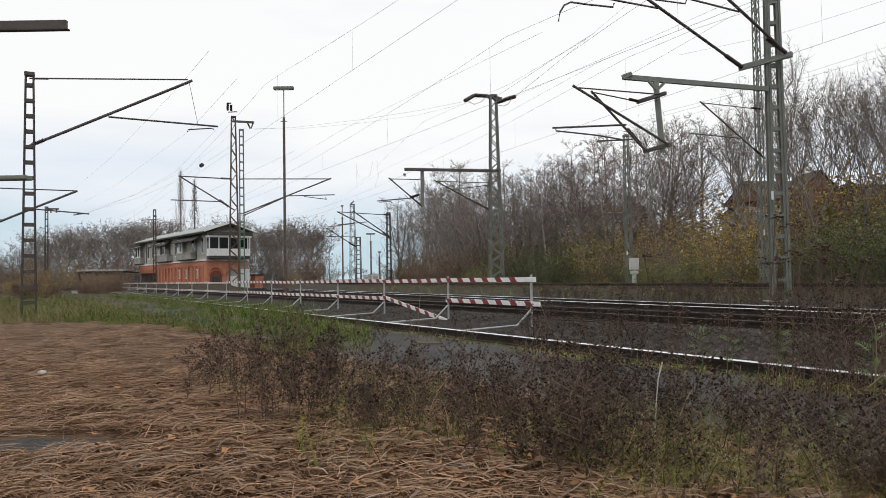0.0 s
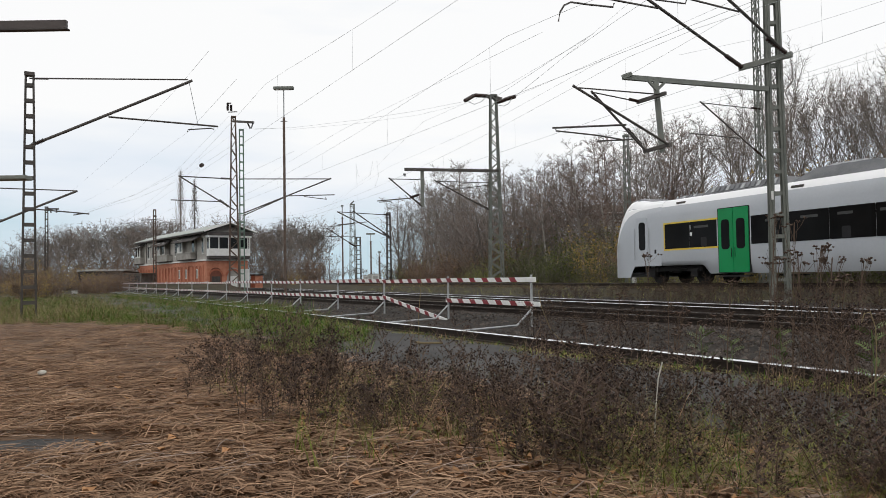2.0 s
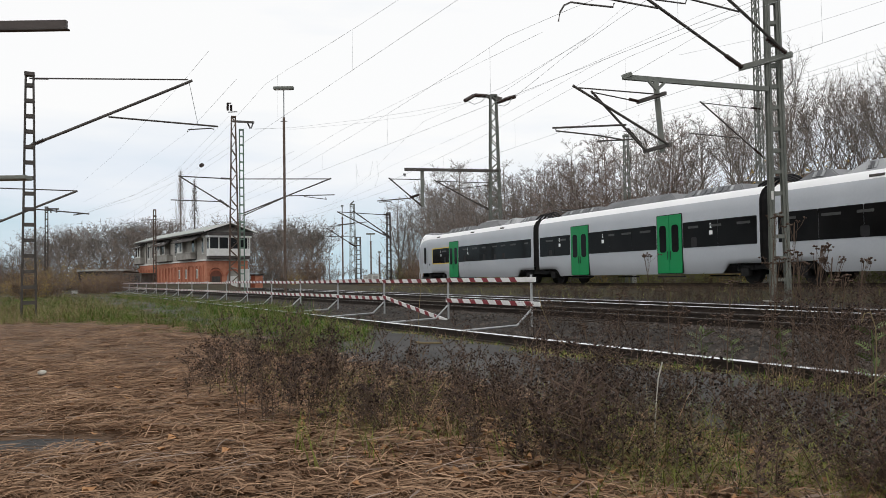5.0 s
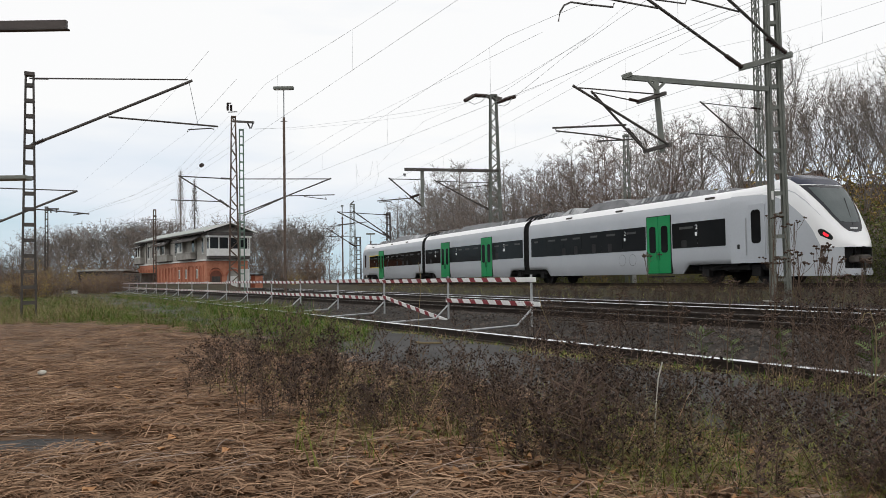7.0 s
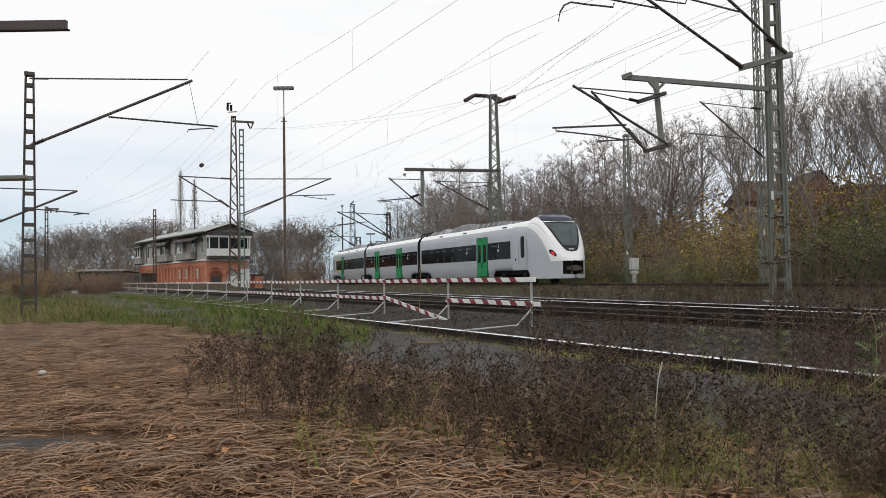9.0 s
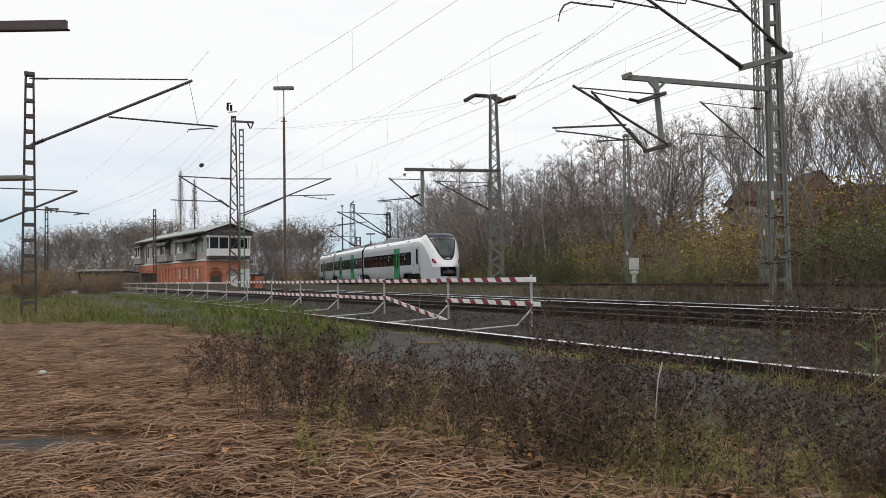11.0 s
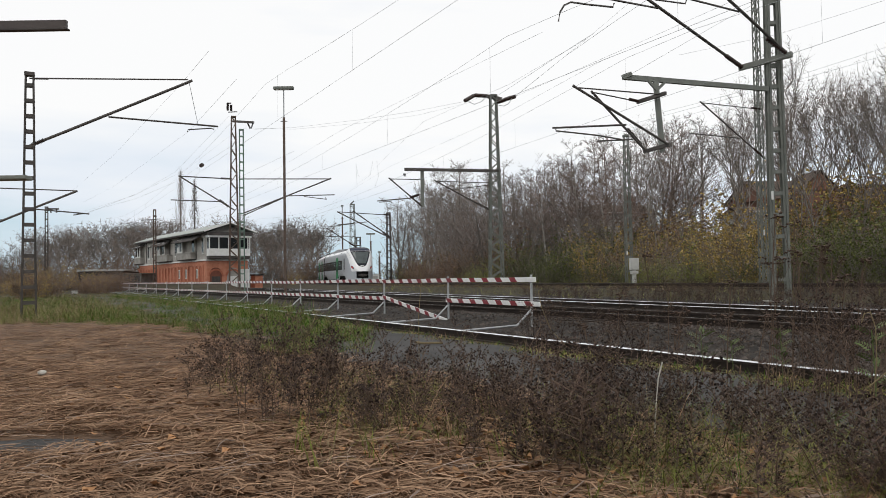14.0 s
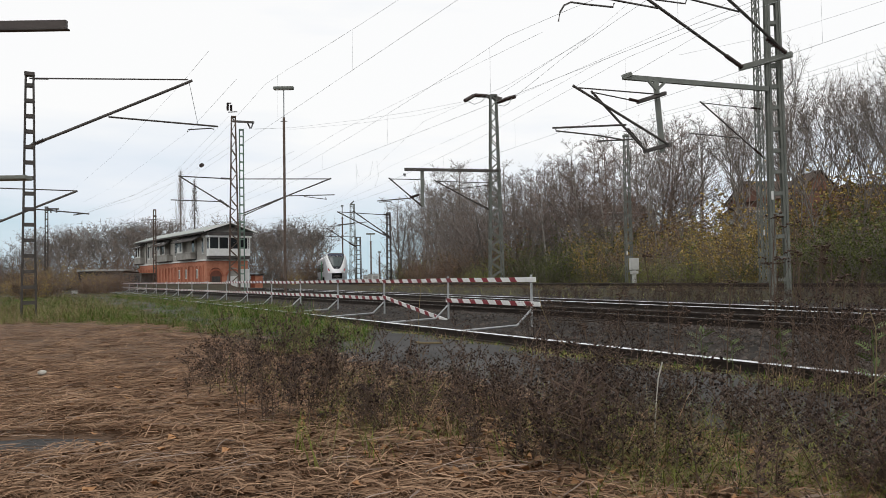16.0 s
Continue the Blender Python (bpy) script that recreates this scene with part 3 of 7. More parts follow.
def mid_car():
    th = thing("railcar", (0, 0, 0), "silver grey and white electric middle car with green doors", "train car", "cars of the train")
    car_body(th, -7.72, 7.72, [(5.75, 10.4), (-10.4, -5.75)])
    window_band(th, [(-7.6, -3.72), (-2.08, 2.98), (4.62, 7.6)])
    painted_pane_strips(th, [(-7.6, -3.8), (-2.0, 2.9), (4.7, 7.6)])
    double_door(th, 3.75)
    double_door(th, -2.9)
    for x in (8.0, -8.0):
        bogie(th, x)
    gaiter(th, 7.72, 8.28)
    gaiter(th, -8.28, -7.72)
    for s in (1, -1):
        for x in (1.8, -5.3, 5.6):
            digits(th, "2", x, 2.16, s)
            part("pictogram", rounded(B(), x - 0.09, x + 0.09, 1.9, 2.06, s * 1.477, 0.004, 0.02), M["train_white"], th)
    roof_hood(th, 2.7, 6.2, 1.05, 0.26, 8, 0.35)
    roof_hood(th, -2.9, 2.5, 1.08, 0.33, 0, 0.6)
    roof_hood(th, -0.9, 1.4, 0.85, 0.37, 4, 0.25, "roof_box", "roof_pale")
    roof_hood(th, -6.6, -3.2, 1.05, 0.28, 8, 0.35)
    # folded pantograph
    pan = B()
    for y in (-0.5, 0.5):
        beam(pan, (6.3, y, 3.75), (7.6, y, 3.82), 0.05, 0.05)
        rod(pan, (6.5, y, 3.55), (6.5, y, 3.75), 0.06)
        rod(pan, (7.4, y, 3.55), (7.4, y, 3.75), 0.06)
    for x in (6.35, 6.6):
        rod(pan, (x, -0.85, 3.9), (x, 0.85, 3.9), 0.03)
    part("pantograph", pan, M["steel_dark"], th, "folded pantograph")
    return th


# Ceiling light is put into this colour; the strips lie on the panes.
M["pane_light"] = material("dim_ceiling_light_painted_on_glass", (0.05, 0.05, 0.05), (0.085, 0.085, 0.083), 3, 0.3, 0, 0, gloss=0.1)
M["inside_dim"] = material("dim_seat_shape_on_glass", (0.02, 0.02, 0.022), (0.036, 0.035, 0.036), 3, 0.6, 0, 0, gloss=0.1)
M["dome_blue"] = material("dark_blue_grey_cab_roof", (0.018, 0.022, 0.042), (0.03, 0.036, 0.062), 1, 0.2, 0, 0, gloss=0.35)
M["screen_glass"] = material("curved_windscreen_glass", (0.010, 0.012, 0.016), (0.018, 0.02, 0.026), 0.8, 0.06, 0, 0, gloss=0.35)
# Daylight through the cab is put into this paler colour.
M["screen_centre"] = material("screen_paled_for_daylight", (0.045, 0.06, 0.062), (0.085, 0.105, 0.105), 0.9, 0.05, 0, 0, gloss=0.5)
M["lamp_off"] = material("clear_headlamp_glass", (0.5, 0.5, 0.52), (0.6, 0.6, 0.62), 3, 0.1, 0, 0)
front_car = end_car(True, M["lamp_off"])
middle_car = mid_car()
rear_car = end_car(False, M["tail_red"])
# ---- barrier along the closed siding ----
TOWARD = Vector((-math.cos(BETA), -math.sin(BETA), 0))     # across the siding, towards the path
ALONG = Vector((-math.sin(BETA), math.cos(BETA), 0))


def fence_at(y):
    return Vector((9.986 - 0.5302 * y, y, 0))


POST_Y = [15.5, 18.63, 22.05, 25.44, 29.04, 32.6, 36.35, 40.35, 44.75, 49.3, 54.0, 58.8, 64.0, 69.8, 76.0, 82.6, 89.5]


def barrier_post(y):
    p = fence_at(y)
    th = thing("barrier_post", (p.x, p.y, 0.0), "galvanised steel barrier post with a foot clamped to the rail", "barrier post", "barrier posts")
    foot = ground_z(p.x, p.y) - 0.05
    part("upright", rod(B(), (0, 0, foot), (0, 0, 1.13), 0.026, n=10), M["galv"], th)
    a, b, c = Vector((0, 0, 0.44)), TOWARD * 0.36 + Vector((0, 0, 0.12)), TOWARD * 1.93 + Vector((0, 0, 0.06))
    bm = rod(B(), a, b, 0.022, n=8)
    rod(bm, b, c, 0.022, n=8)
    part("foot_arm", bm, M["galv"], th)
    bm = box(B(), -0.06, 0.06, -0.04, 0.04, -0.02, 0.07, 0.01)
    bmesh.ops.transform(bm, matrix=Matrix.Translation(c), verts=bm.verts[:])
    part("rail_clamp", bm, M["steel_dark"], th)
    for z in (1.02, 0.55):
        bm = box(B(), -0.035, 0.035, -0.05, 0.05, z - 0.05, z + 0.05, 0.008)
        part("board_holder", bm, M["galv"], th)
    return th


def barrier_board(p, q, h=0.096, over0=0.0, over1=0.0):
    """A plank with slanting red bars on both faces, from p to q."""
    p, q = Vector(p), Vector(q)
    d = (q - p).normalized()
    p, q = p - d * over0, q + d * over1
    L = (q - p).length
    th = new("barrier_board")
    tagged(th, "red and white striped barrier plank", "barrier plank", "barrier planks")
    x, z = d, Vector((0, 0, 1))
    y = z.cross(x).normalized()
    z = x.cross(y)
    th.matrix_world = Matrix(((x.x, y.x, z.x, p.x), (x.y, y.y, z.y, p.y), (x.z, y.z, z.z, p.z), (0, 0, 0, 1)))
    part("plank", box(B(), 0, L, -0.014, 0.014, -h / 2, h / 2, 0.006), M["white_paint"], th)
    period = 0.56
    k = 0
    while 0.12 + (k + 1) * period < L + 0.2:
        x0 = 0.12 + k * period
        for s in (1, -1):
            bm = B()
            pts = [(x0, -h / 2), (x0 + 0.23, -h / 2), (x0 + 0.13, h / 2), (x0 - 0.10, h / 2)]
            pts = [(min(L - 0.005, max(0.005, u)), w) for u, w in pts]
            a = [bm.verts.new((u, s * 0.0165, w)) for u, w in pts]
            b = [bm.verts.new((u, s * 0.010, w)) for u, w in pts]
            bm.faces.new(a)
            for i in range(4):
                bm.faces.new((a[i], a[(i + 1) % 4], b[(i + 1) % 4], b[i]))
            bmesh.ops.recalc_face_normals(bm, faces=bm.faces[:])
            part("red_bar", bm, M["red_paint"], th)
        k += 1
    return th


for y in POST_Y:
    barrier_post(y)
for i in range(len(POST_Y) - 1):
    a, b = fence_at(POST_Y[i]), fence_at(POST_Y[i + 1])
    sh = TOWARD * 0.045
    up = Vector((0, 0, 1))
    rng = random.Random(i)
    e0 = 0.22 if i == 0 else 0.04
    barrier_board(b + sh + up * (1.02 + rng.uniform(-0.015, 0.015)), a + sh + up * (1.02 + rng.uniform(-0.015, 0.015)), 0.096, 0.03, e0)
    if i == 1:
        barrier_board(b + sh + up * 0.58, a + sh * 3 + up * 0.07 - ALONG * 0.12, 0.096, 0.02, 0.05)
    else:
        barrier_board(b + sh + up * (0.55 + rng.uniform(-0.02, 0.02)), a + sh + up * (0.55 + rng.uniform(-0.02, 0.02)), 0.096, 0.03, 0.36 if i == 0 else 0.04)


# ---- overhead line masts ----
def lattice_mast(name, base, h, w0, w1, d0, d1, rz, style, mat, label, chord=0.07, step=0.7, foot=True):
    """Tapered mast of four angle chords. style: 'frame' has battens, 'cross' has crossed diagonals."""
    gz = ground_z(base[0], base[1]) - 0.1
    th = thing(name, (base[0], base[1], gz), label, "mast", "overhead line masts", rz=rz)

    def corner(i, j, z):
        t = z / h
        return Vector((i * (w0 + (w1 - w0) * t) / 2, j * (d0 + (d1 - d0) * t) / 2, z))
    for i in (-1, 1):
        for j in (-1, 1):
            bm = B()
            a, b = corner(i, j, 0), corner(i, j, h)
            rail = 0.012
            beam(bm, a, b, chord, rail)
            beam(bm, a + Vector((i * -0.0, 0, 0)), b, rail, chord)
            part("chord", bm, M[mat], th)
    n = max(3, int(h / step))
    for k in range(n):
        z0, z1 = h * (k + 0.15) / n, h * (k + 1.15) / n
        z1 = min(z1, h)
        for j in (-1, 1):
            if style == "frame":
                bm = beam(B(), corner(-1, j, z0), corner(1, j, z0), 0.012, 0.11)
                part("batten", bm, M[mat], th)
            else:
                s = 1 if k % 2 else -1
                bm = beam(B(), corner(-s, j, z0), corner(s, j, z1), 0.01, chord * 0.6)
                part("diagonal", bm, M[mat], th)
        for i in (-1, 1):
            s = 1 if k % 2 else -1
            bm = beam(B(), corner(i, -s, z0), corner(i, s, z1), 0.035, 0.01)
            part("diagonal", bm, M[mat], th)
    part("cap", box(B(), -w1 / 2 - 0.04, w1 / 2 + 0.04, -d1 / 2 - 0.04, d1 / 2 + 0.04, h - 0.12, h, 0.01), M[mat], th)
    if foot:
        part("foundation", box(B(), -w0 / 2 - 0.25, w0 / 2 + 0.25, -d0 / 2 - 0.25, d0 / 2 + 0.25, -0.3, 0.12, 0.04), M["render_grey"], th, "concrete foundation block")
    return th


def tube_set(name, label, items, category="cantilever", group="overhead line cantilevers"):
    """items: (part name, material, radius, points...)."""
    th = thing(name, items[0][3], label, category, group)
    o = Vector(items[0][3])
    for pn, mat, r, *pts in items:
        bm = B()
        if len(pts) > 2:
            tube(bm, [Vector(p) - o for p in pts], r, 7)
            pts = []
        for a, b in zip(pts, pts[1:]):
            a, b = Vector(a) - o, Vector(b) - o
            if pn == "insulator":
                n = 9
                for k in range(n):
                    c = a.lerp(b, (k + 0.3) / n)
                    e = a.lerp(b, (k + 0.75) / n)
                    rod(bm, c, e, r * 1.25, r * 0.95, n=10)
                rod(bm, a, b, r * 0.6, n=8)
            elif pn in ("crossarm", "bracket", "hanger_post", "mast_post"):
                beam(bm, a, b, r, r * 1.25)
            else:
                rod(bm, a, b, r, n=7)
        part(pn, bm, M[mat], th)
    return th


MA = (10.35, 23.60, 0.69)
lattice_mast("catenary_mast", MA, 12.6, 0.44, 0.27, 0.24, 0.18, -6, "frame", "steel", "tall grey-green steel mast of two channels with battens", 0.15, 0.66)
lattice_mast("catenary_mast", (13.76, 33.00, 0.66), 13.5, 0.24, 0.20, 0.24, 0.20, 10, "cross", "steel", "slim grey-green lattice mast beyond the main line", 0.06, 0.42)
lattice_mast("catenary_mast", (10.41, 43.00, 0.66), 8.6, 0.34, 0.22, 0.30, 0.2, 10, "frame", "steel", "grey-green lattice mast beside the wood", 0.07, 0.75)
lattice_mast("catenary_mast", (3.87, 56.00, 0.68), 14.1, 0.95, 0.42, 0.8, 0.4, 8, "cross", "steel", "tall tapered grey-green lattice tension mast", 0.13, 0.55)
lattice_mast("catenary_mast", (-6.21, 88.00, 0.97), 8.3, 0.5, 0.35, 0.4, 0.3, 20, "frame", "steel_dark", "grey lattice mast with cantilevers", 0.1, 0.7)
lattice_mast("catenary_mast", (-12.35, 105.00, 1.03), 11.0, 0.8, 0.5, 0.6, 0.4, 25, "cross", "steel", "pale lattice mast far down the line", 0.09, 0.8)
lattice_mast("catenary_mast", (-13.23, 120.00, 1.00), 7.3, 0.8, 0.6, 0.5, 0.4, 25, "frame", "steel_dark", "dark signal mast far down the line", 0.12, 0.7)
lattice_mast("catenary_mast", (-17.97, 66.00, 0.98), 15.35, 0.86, 0.32, 0.7, 0.3, 20, "cross", "steel_rust", "rust-brown tapered lattice mast beside the signal box", 0.1, 0.72)
lattice_mast("catenary_mast", (-18.86, 72.00, 0.96), 15.4, 0.42, 0.34, 0.36, 0.3, 20, "frame", "steel_green", "pale green framed steel mast", 0.09, 0.8)
lattice_mast("catenary_mast", (-13.50, 25.00, 1.07), 8.15, 0.42, 0.22, 0.3, 0.2, 25, "frame", "steel_dark", "dark framed steel mast beside the path", 0.055, 0.505)
lattice_mast("catenary_mast", (-41.38, 80.00, 1.57), 9.19 + 0.1, 0.28, 0.24, 0.28, 0.24, 25, "frame", "steel_dark", "thin dark mast near the far trees", 0.1, 0.7)


def plate(at, rz, w, h):
    th = thing("mast_plate", at, "small white enamel plate fixed to a mast", "plate", rz=rz)
    part("panel", box(B(), -w / 2, w / 2, -0.012, 0.012, -h / 2, h / 2, 0.01), M["white_trim"], th)


plate((10.12, 23.44, 3.45), -6, 0.07, 0.27)
plate((13.73, 32.75, 2.79), 10, 0.05, 0.22)
plate((10.26, 42.75, 2.30), 10, 0.08, 0.2)

# cantilevers of the great mast, reaching over the near sidings
tube_set("cantilever", "twin cantilever tubes with brown insulators on a cross bracket", [
    ("bracket", "steel", 0.13, (9.48, 24.10, 7.57), (10.67, 23.00, 7.68)),
    ("strut_tube", "steel_dark", 0.045, (9.51, 24.00, 7.60), (6.10, 21.90, 8.99), (5.63, 21.70, 9.25)),
    ("insulator", "insul", 0.06, (9.53, 24.00, 7.58), (8.87, 23.60, 7.85)),
    ("strut_tube", "steel_dark", 0.045, (10.51, 23.10, 7.78), (8.34, 21.80, 8.95), (7.95, 21.60, 9.21)),
    ("insulator", "insul", 0.06, (10.53, 23.10, 7.75), (9.81, 22.80, 8.12)),
    ("registration_tube", "steel_dark", 0.028, (6.38, 22.10, 8.84), (4.83, 21.00, 8.71), (4.35, 20.60, 8.65)),
    ("registration_tube", "steel_dark", 0.028, (8.74, 22.10, 8.70), (7.09, 21.20, 8.75), (6.63, 21.00, 8.78)),
    ("steady_arm", "steel_dark", 0.026, (4.83, 20.90, 8.58), (4.80, 20.90, 8.47), (4.04, 20.60, 8.45), (3.55, 20.40, 8.45), (3.35, 20.30, 8.33), (3.24, 20.30, 8.15), (3.19, 20.30, 7.90)),
    ("steady_arm", "steel_dark", 0.022, (6.95, 21.20, 8.81), (6.89, 21.20, 8.64), (5.95, 20.80, 8.62), (5.61, 20.70, 8.71)),
])
tube_set("crossarm", "long grey steel crossarm with a hanging post and braces", [
    ("crossarm", "steel", 0.11, (10.10, 23.50, 6.75), (5.15, 21.40, 6.65)),
    ("crossarm", "steel", 0.09, (5.12, 21.40, 6.65), (5.39, 21.40, 6.74)),
    ("hanger_post", "steel", 0.11, (6.17, 21.80, 6.64), (6.31, 21.80, 4.57)),
    ("bracket", "steel", 0.06, (5.95, 21.70, 6.60), (6.18, 21.75, 6.35)),
    ("bracket", "steel", 0.06, (6.46, 21.90, 6.61), (6.22, 21.85, 6.37)),
    ("bracket", "steel_dark", 0.08, (5.79, 22.40, 6.16), (6.30, 21.30, 6.15)),
    ("bracket", "steel_dark", 0.08, (5.95, 22.40, 4.69), (6.39, 21.30, 4.71)),
    ("stay_rod", "steel_dark", 0.02, (3.65, 20.60, 6.18), (6.17, 21.50, 6.17)),
    ("stay_rod", "steel_dark", 0.018, (4.30, 21.40, 6.23), (5.80, 22.30, 6.15)),
    ("insulator", "insul", 0.04, (5.48, 22.10, 6.18), (5.83, 22.30, 6.15)),
    ("strut_tube", "steel_dark", 0.036, (3.57, 20.50, 6.21), (6.39, 21.40, 4.71)),
    ("strut_tube", "steel_dark", 0.036, (4.22, 21.30, 6.24), (5.97, 22.30, 4.70)),
    ("insulator", "insul", 0.05, (5.37, 22.00, 5.30), (5.85, 22.30, 4.86)),
    ("registration_tube", "steel_dark", 0.028, (3.00, 20.50, 5.07), (5.10, 21.00, 5.22)),
    ("steady_arm", "steel_dark", 0.022, (3.09, 20.50, 5.06), (3.09, 20.50, 4.99), (4.30, 20.80, 4.90), (5.01, 21.20, 4.85)),
    ("registration_tube", "steel_dark", 0.024, (4.39, 21.40, 4.85), (5.53, 22.00, 4.99)),
])
tube_set("cantilever", "slender cantilever over the main line", [
    ("stay_rod", "steel_dark", 0.02, (10.81, 31.60, 8.17), (13.93, 33.00, 8.14)),
    ("strut_tube", "steel_dark", 0.035, (10.77, 31.60, 8.22), (13.98, 33.00, 6.00)),
    ("insulator", "insul", 0.045, (13.38, 32.70, 6.40), (13.93, 33.00, 6.05)),
    ("insulator", "insul", 0.035, (13.34, 32.70, 8.16), (13.88, 33.00, 8.15)),
    ("registration_tube", "steel_dark", 0.024, (10.25, 31.50, 6.89), (12.66, 32.30, 6.78)),
])
tube_set("crossarm", "crossarm with insulators and a hanging post on the tension mast", [
    ("crossarm", "steel_dark", 0.16, (4.32, 56.00, 8.83), (-2.59, 53.40, 8.70)),
    ("hanger_post", "steel", 0.2, (-1.38, 54.00, 8.76), (-1.39, 54.00, 6.12)),
    ("stay_rod", "steel_dark", 0.03, (-3.60, 53.00, 7.99), (-1.44, 54.00, 8.04)),
    ("strut_tube", "steel_dark", 0.05, (-3.68, 53.00, 8.07), (-1.39, 54.00, 6.12)),
    ("insulator", "insul", 0.07, (-1.89, 53.80, 6.55), (-1.39, 54.00, 6.12)),
    ("registration_tube", "steel_dark", 0.04, (-4.47, 52.80, 6.45), (-2.24, 53.60, 6.69)),
    ("steady_arm", "steel_dark", 0.03, (-4.35, 52.80, 6.37), (-3.62, 53.00, 6.42), (-3.43, 53.00, 6.30)),
    ("insulator", "insul", 0.09, (-2.24, 53.60, 6.73), (-1.61, 53.80, 6.94)),
    ("insulator", "insul", 0.12, (-2.68, 53.40, 8.30), (-2.52, 53.40, 8.34)),
])
tube_set("cantilever", "cantilever and stay rod on the tension mast", [
    ("stay_rod", "steel_dark", 0.03, (-0.48, 54.00, 7.91), (3.47, 56.00, 7.97)),
    ("strut_tube", "steel_dark", 0.045, (-0.56, 54.00, 7.99), (3.44, 56.00, 5.98)),
    ("insulator", "insul", 0.07, (2.56, 55.70, 6.46), (3.36, 56.00, 6.06)),
    ("registration_tube", "steel_dark", 0.03, (0.72, 54.60, 7.36), (3.39, 56.00, 7.80)),
])
tube_set("tension_anchor", "insulated anchor arm at the top of the tension mast", [
    ("crossarm", "steel_dark", 0.2, (3.26, 56.00, 14.40), (4.50, 56.00, 14.13)),
    ("insulator", "insul", 0.12, (3.26, 56.00, 14.40), (2.47, 55.00, 14.22)),
    ("insulator", "insul", 0.12, (2.39, 55.00, 14.18), (1.70, 54.00, 13.59)),
    ("insulator", "insul", 0.12, (4.17, 56.00, 13.92), (4.67, 55.00, 13.85)),
    ("insulator", "insul", 0.12, (4.71, 55.00, 13.89), (5.31, 54.00, 13.85)),
    ("jumper", "wire", 0.02, (1.95, 54.50, 13.66), (2.46, 55.00, 13.56), (2.98, 55.50, 13.87), (3.60, 56.00, 14.48)),
    ("jumper", "wire", 0.02, (4.16, 56.00, 13.71), (4.58, 55.00, 13.40), (4.87, 54.60, 13.47), (5.09, 54.20, 13.78)),
])
tube_set("cantilever", "far cantilevers braced across the tracks", [
    ("stay_rod", "steel_dark", 0.045, (-11.67, 85.00, 8.59), (-6.17, 88.00, 8.37)),
    ("strut_tube", "steel_dark", 0.07, (-11.67, 85.00, 8.59), (-6.21, 88.00, 5.83)),
    ("strut_tube", "steel_dark", 0.07, (-10.02, 86.00, 8.72), (-6.08, 88.00, 5.90)),
    ("insulator", "insul", 0.1, (-6.89, 87.70, 6.41), (-6.20, 88.00, 5.96)),
    ("insulator", "insul", 0.08, (-6.80, 87.70, 8.42), (-6.11, 88.00, 8.37)),
])
tube_set("cantilever", "far cantilever tubes on a pale lattice mast", [
    ("stay_rod", "steel_dark", 0.05, (-15.30, 102.00, 8.08), (-12.26, 105.00, 8.69)),
    ("stay_rod", "steel_dark", 0.05, (-15.54, 102.00, 6.80), (-12.05, 105.00, 6.98)),
    ("strut_tube", "steel_dark", 0.07, (-15.45, 102.00, 7.93), (-11.91, 105.00, 5.50)),
    ("insulator", "insul", 0.1, (-12.71, 104.00, 6.01), (-11.91, 105.00, 5.50)),
    ("registration_tube", "steel_dark", 0.05, (-14.08, 103.00, 8.43), (-10.42, 106.00, 8.96)),
    ("insulator", "insul", 0.1, (-12.54, 105.00, 11.41), (-12.14, 105.00, 11.80)),
])
tube_set("cantilever", "long cantilever beside the path with a registration tube", [
    ("stay_rod", "steel_dark", 0.026, (-13.51, 25.00, 7.87), (-9.05, 27.30, 8.35)),
    ("insulator", "insul", 0.035, (-13.39, 25.05, 7.87), (-13.03, 25.30, 7.92)),
    ("strut_tube", "steel_dark", 0.05, (-13.50, 25.00, 5.63), (-9.11, 27.30, 8.23), (-8.94, 27.40, 8.34)),
    ("insulator", "insul", 0.06, (-13.43, 25.00, 5.66), (-13.12, 25.20, 5.86)),
    ("registration_tube", "steel_dark", 0.032, (-11.43, 26.20, 6.81), (-8.13, 27.80, 6.74)),
    ("steady_arm", "steel_dark", 0.022, (-8.24, 27.70, 6.73), (-8.26, 27.70, 6.60), (-8.33, 27.70, 6.66), (-9.06, 27.30, 6.54), (-9.08, 27.30, 6.46)),
    ("dropper", "wire", 0.01, (-9.01, 27.30, 8.23), (-8.74, 27.40, 6.76)),
])
tube_set("cantilever", "cantilever of a mast beside the path", [
    ("mast_post", "steel_dark", 0.3, (-19.92, 32.00, 5.25), (-19.92, 32.0, 0.0)),
    ("stay_rod", "steel_dark", 0.026, (-19.92, 32.00, 5.22), (-16.24, 34.00, 5.22)),
    ("strut_tube", "steel_dark", 0.05, (-19.91, 32.00, 3.21), (-16.22, 34.00, 5.22)),
    ("insulator", "insul", 0.06, (-19.07, 32.50, 3.70), (-18.81, 32.70, 3.86)),
    ("registration_tube", "steel_dark", 0.03, (-17.77, 33.20, 4.37), (-15.78, 34.20, 4.20)),
    ("steady_arm", "steel_dark", 0.022, (-15.94, 34.10, 4.22), (-16.39, 34.00, 4.14)),
])
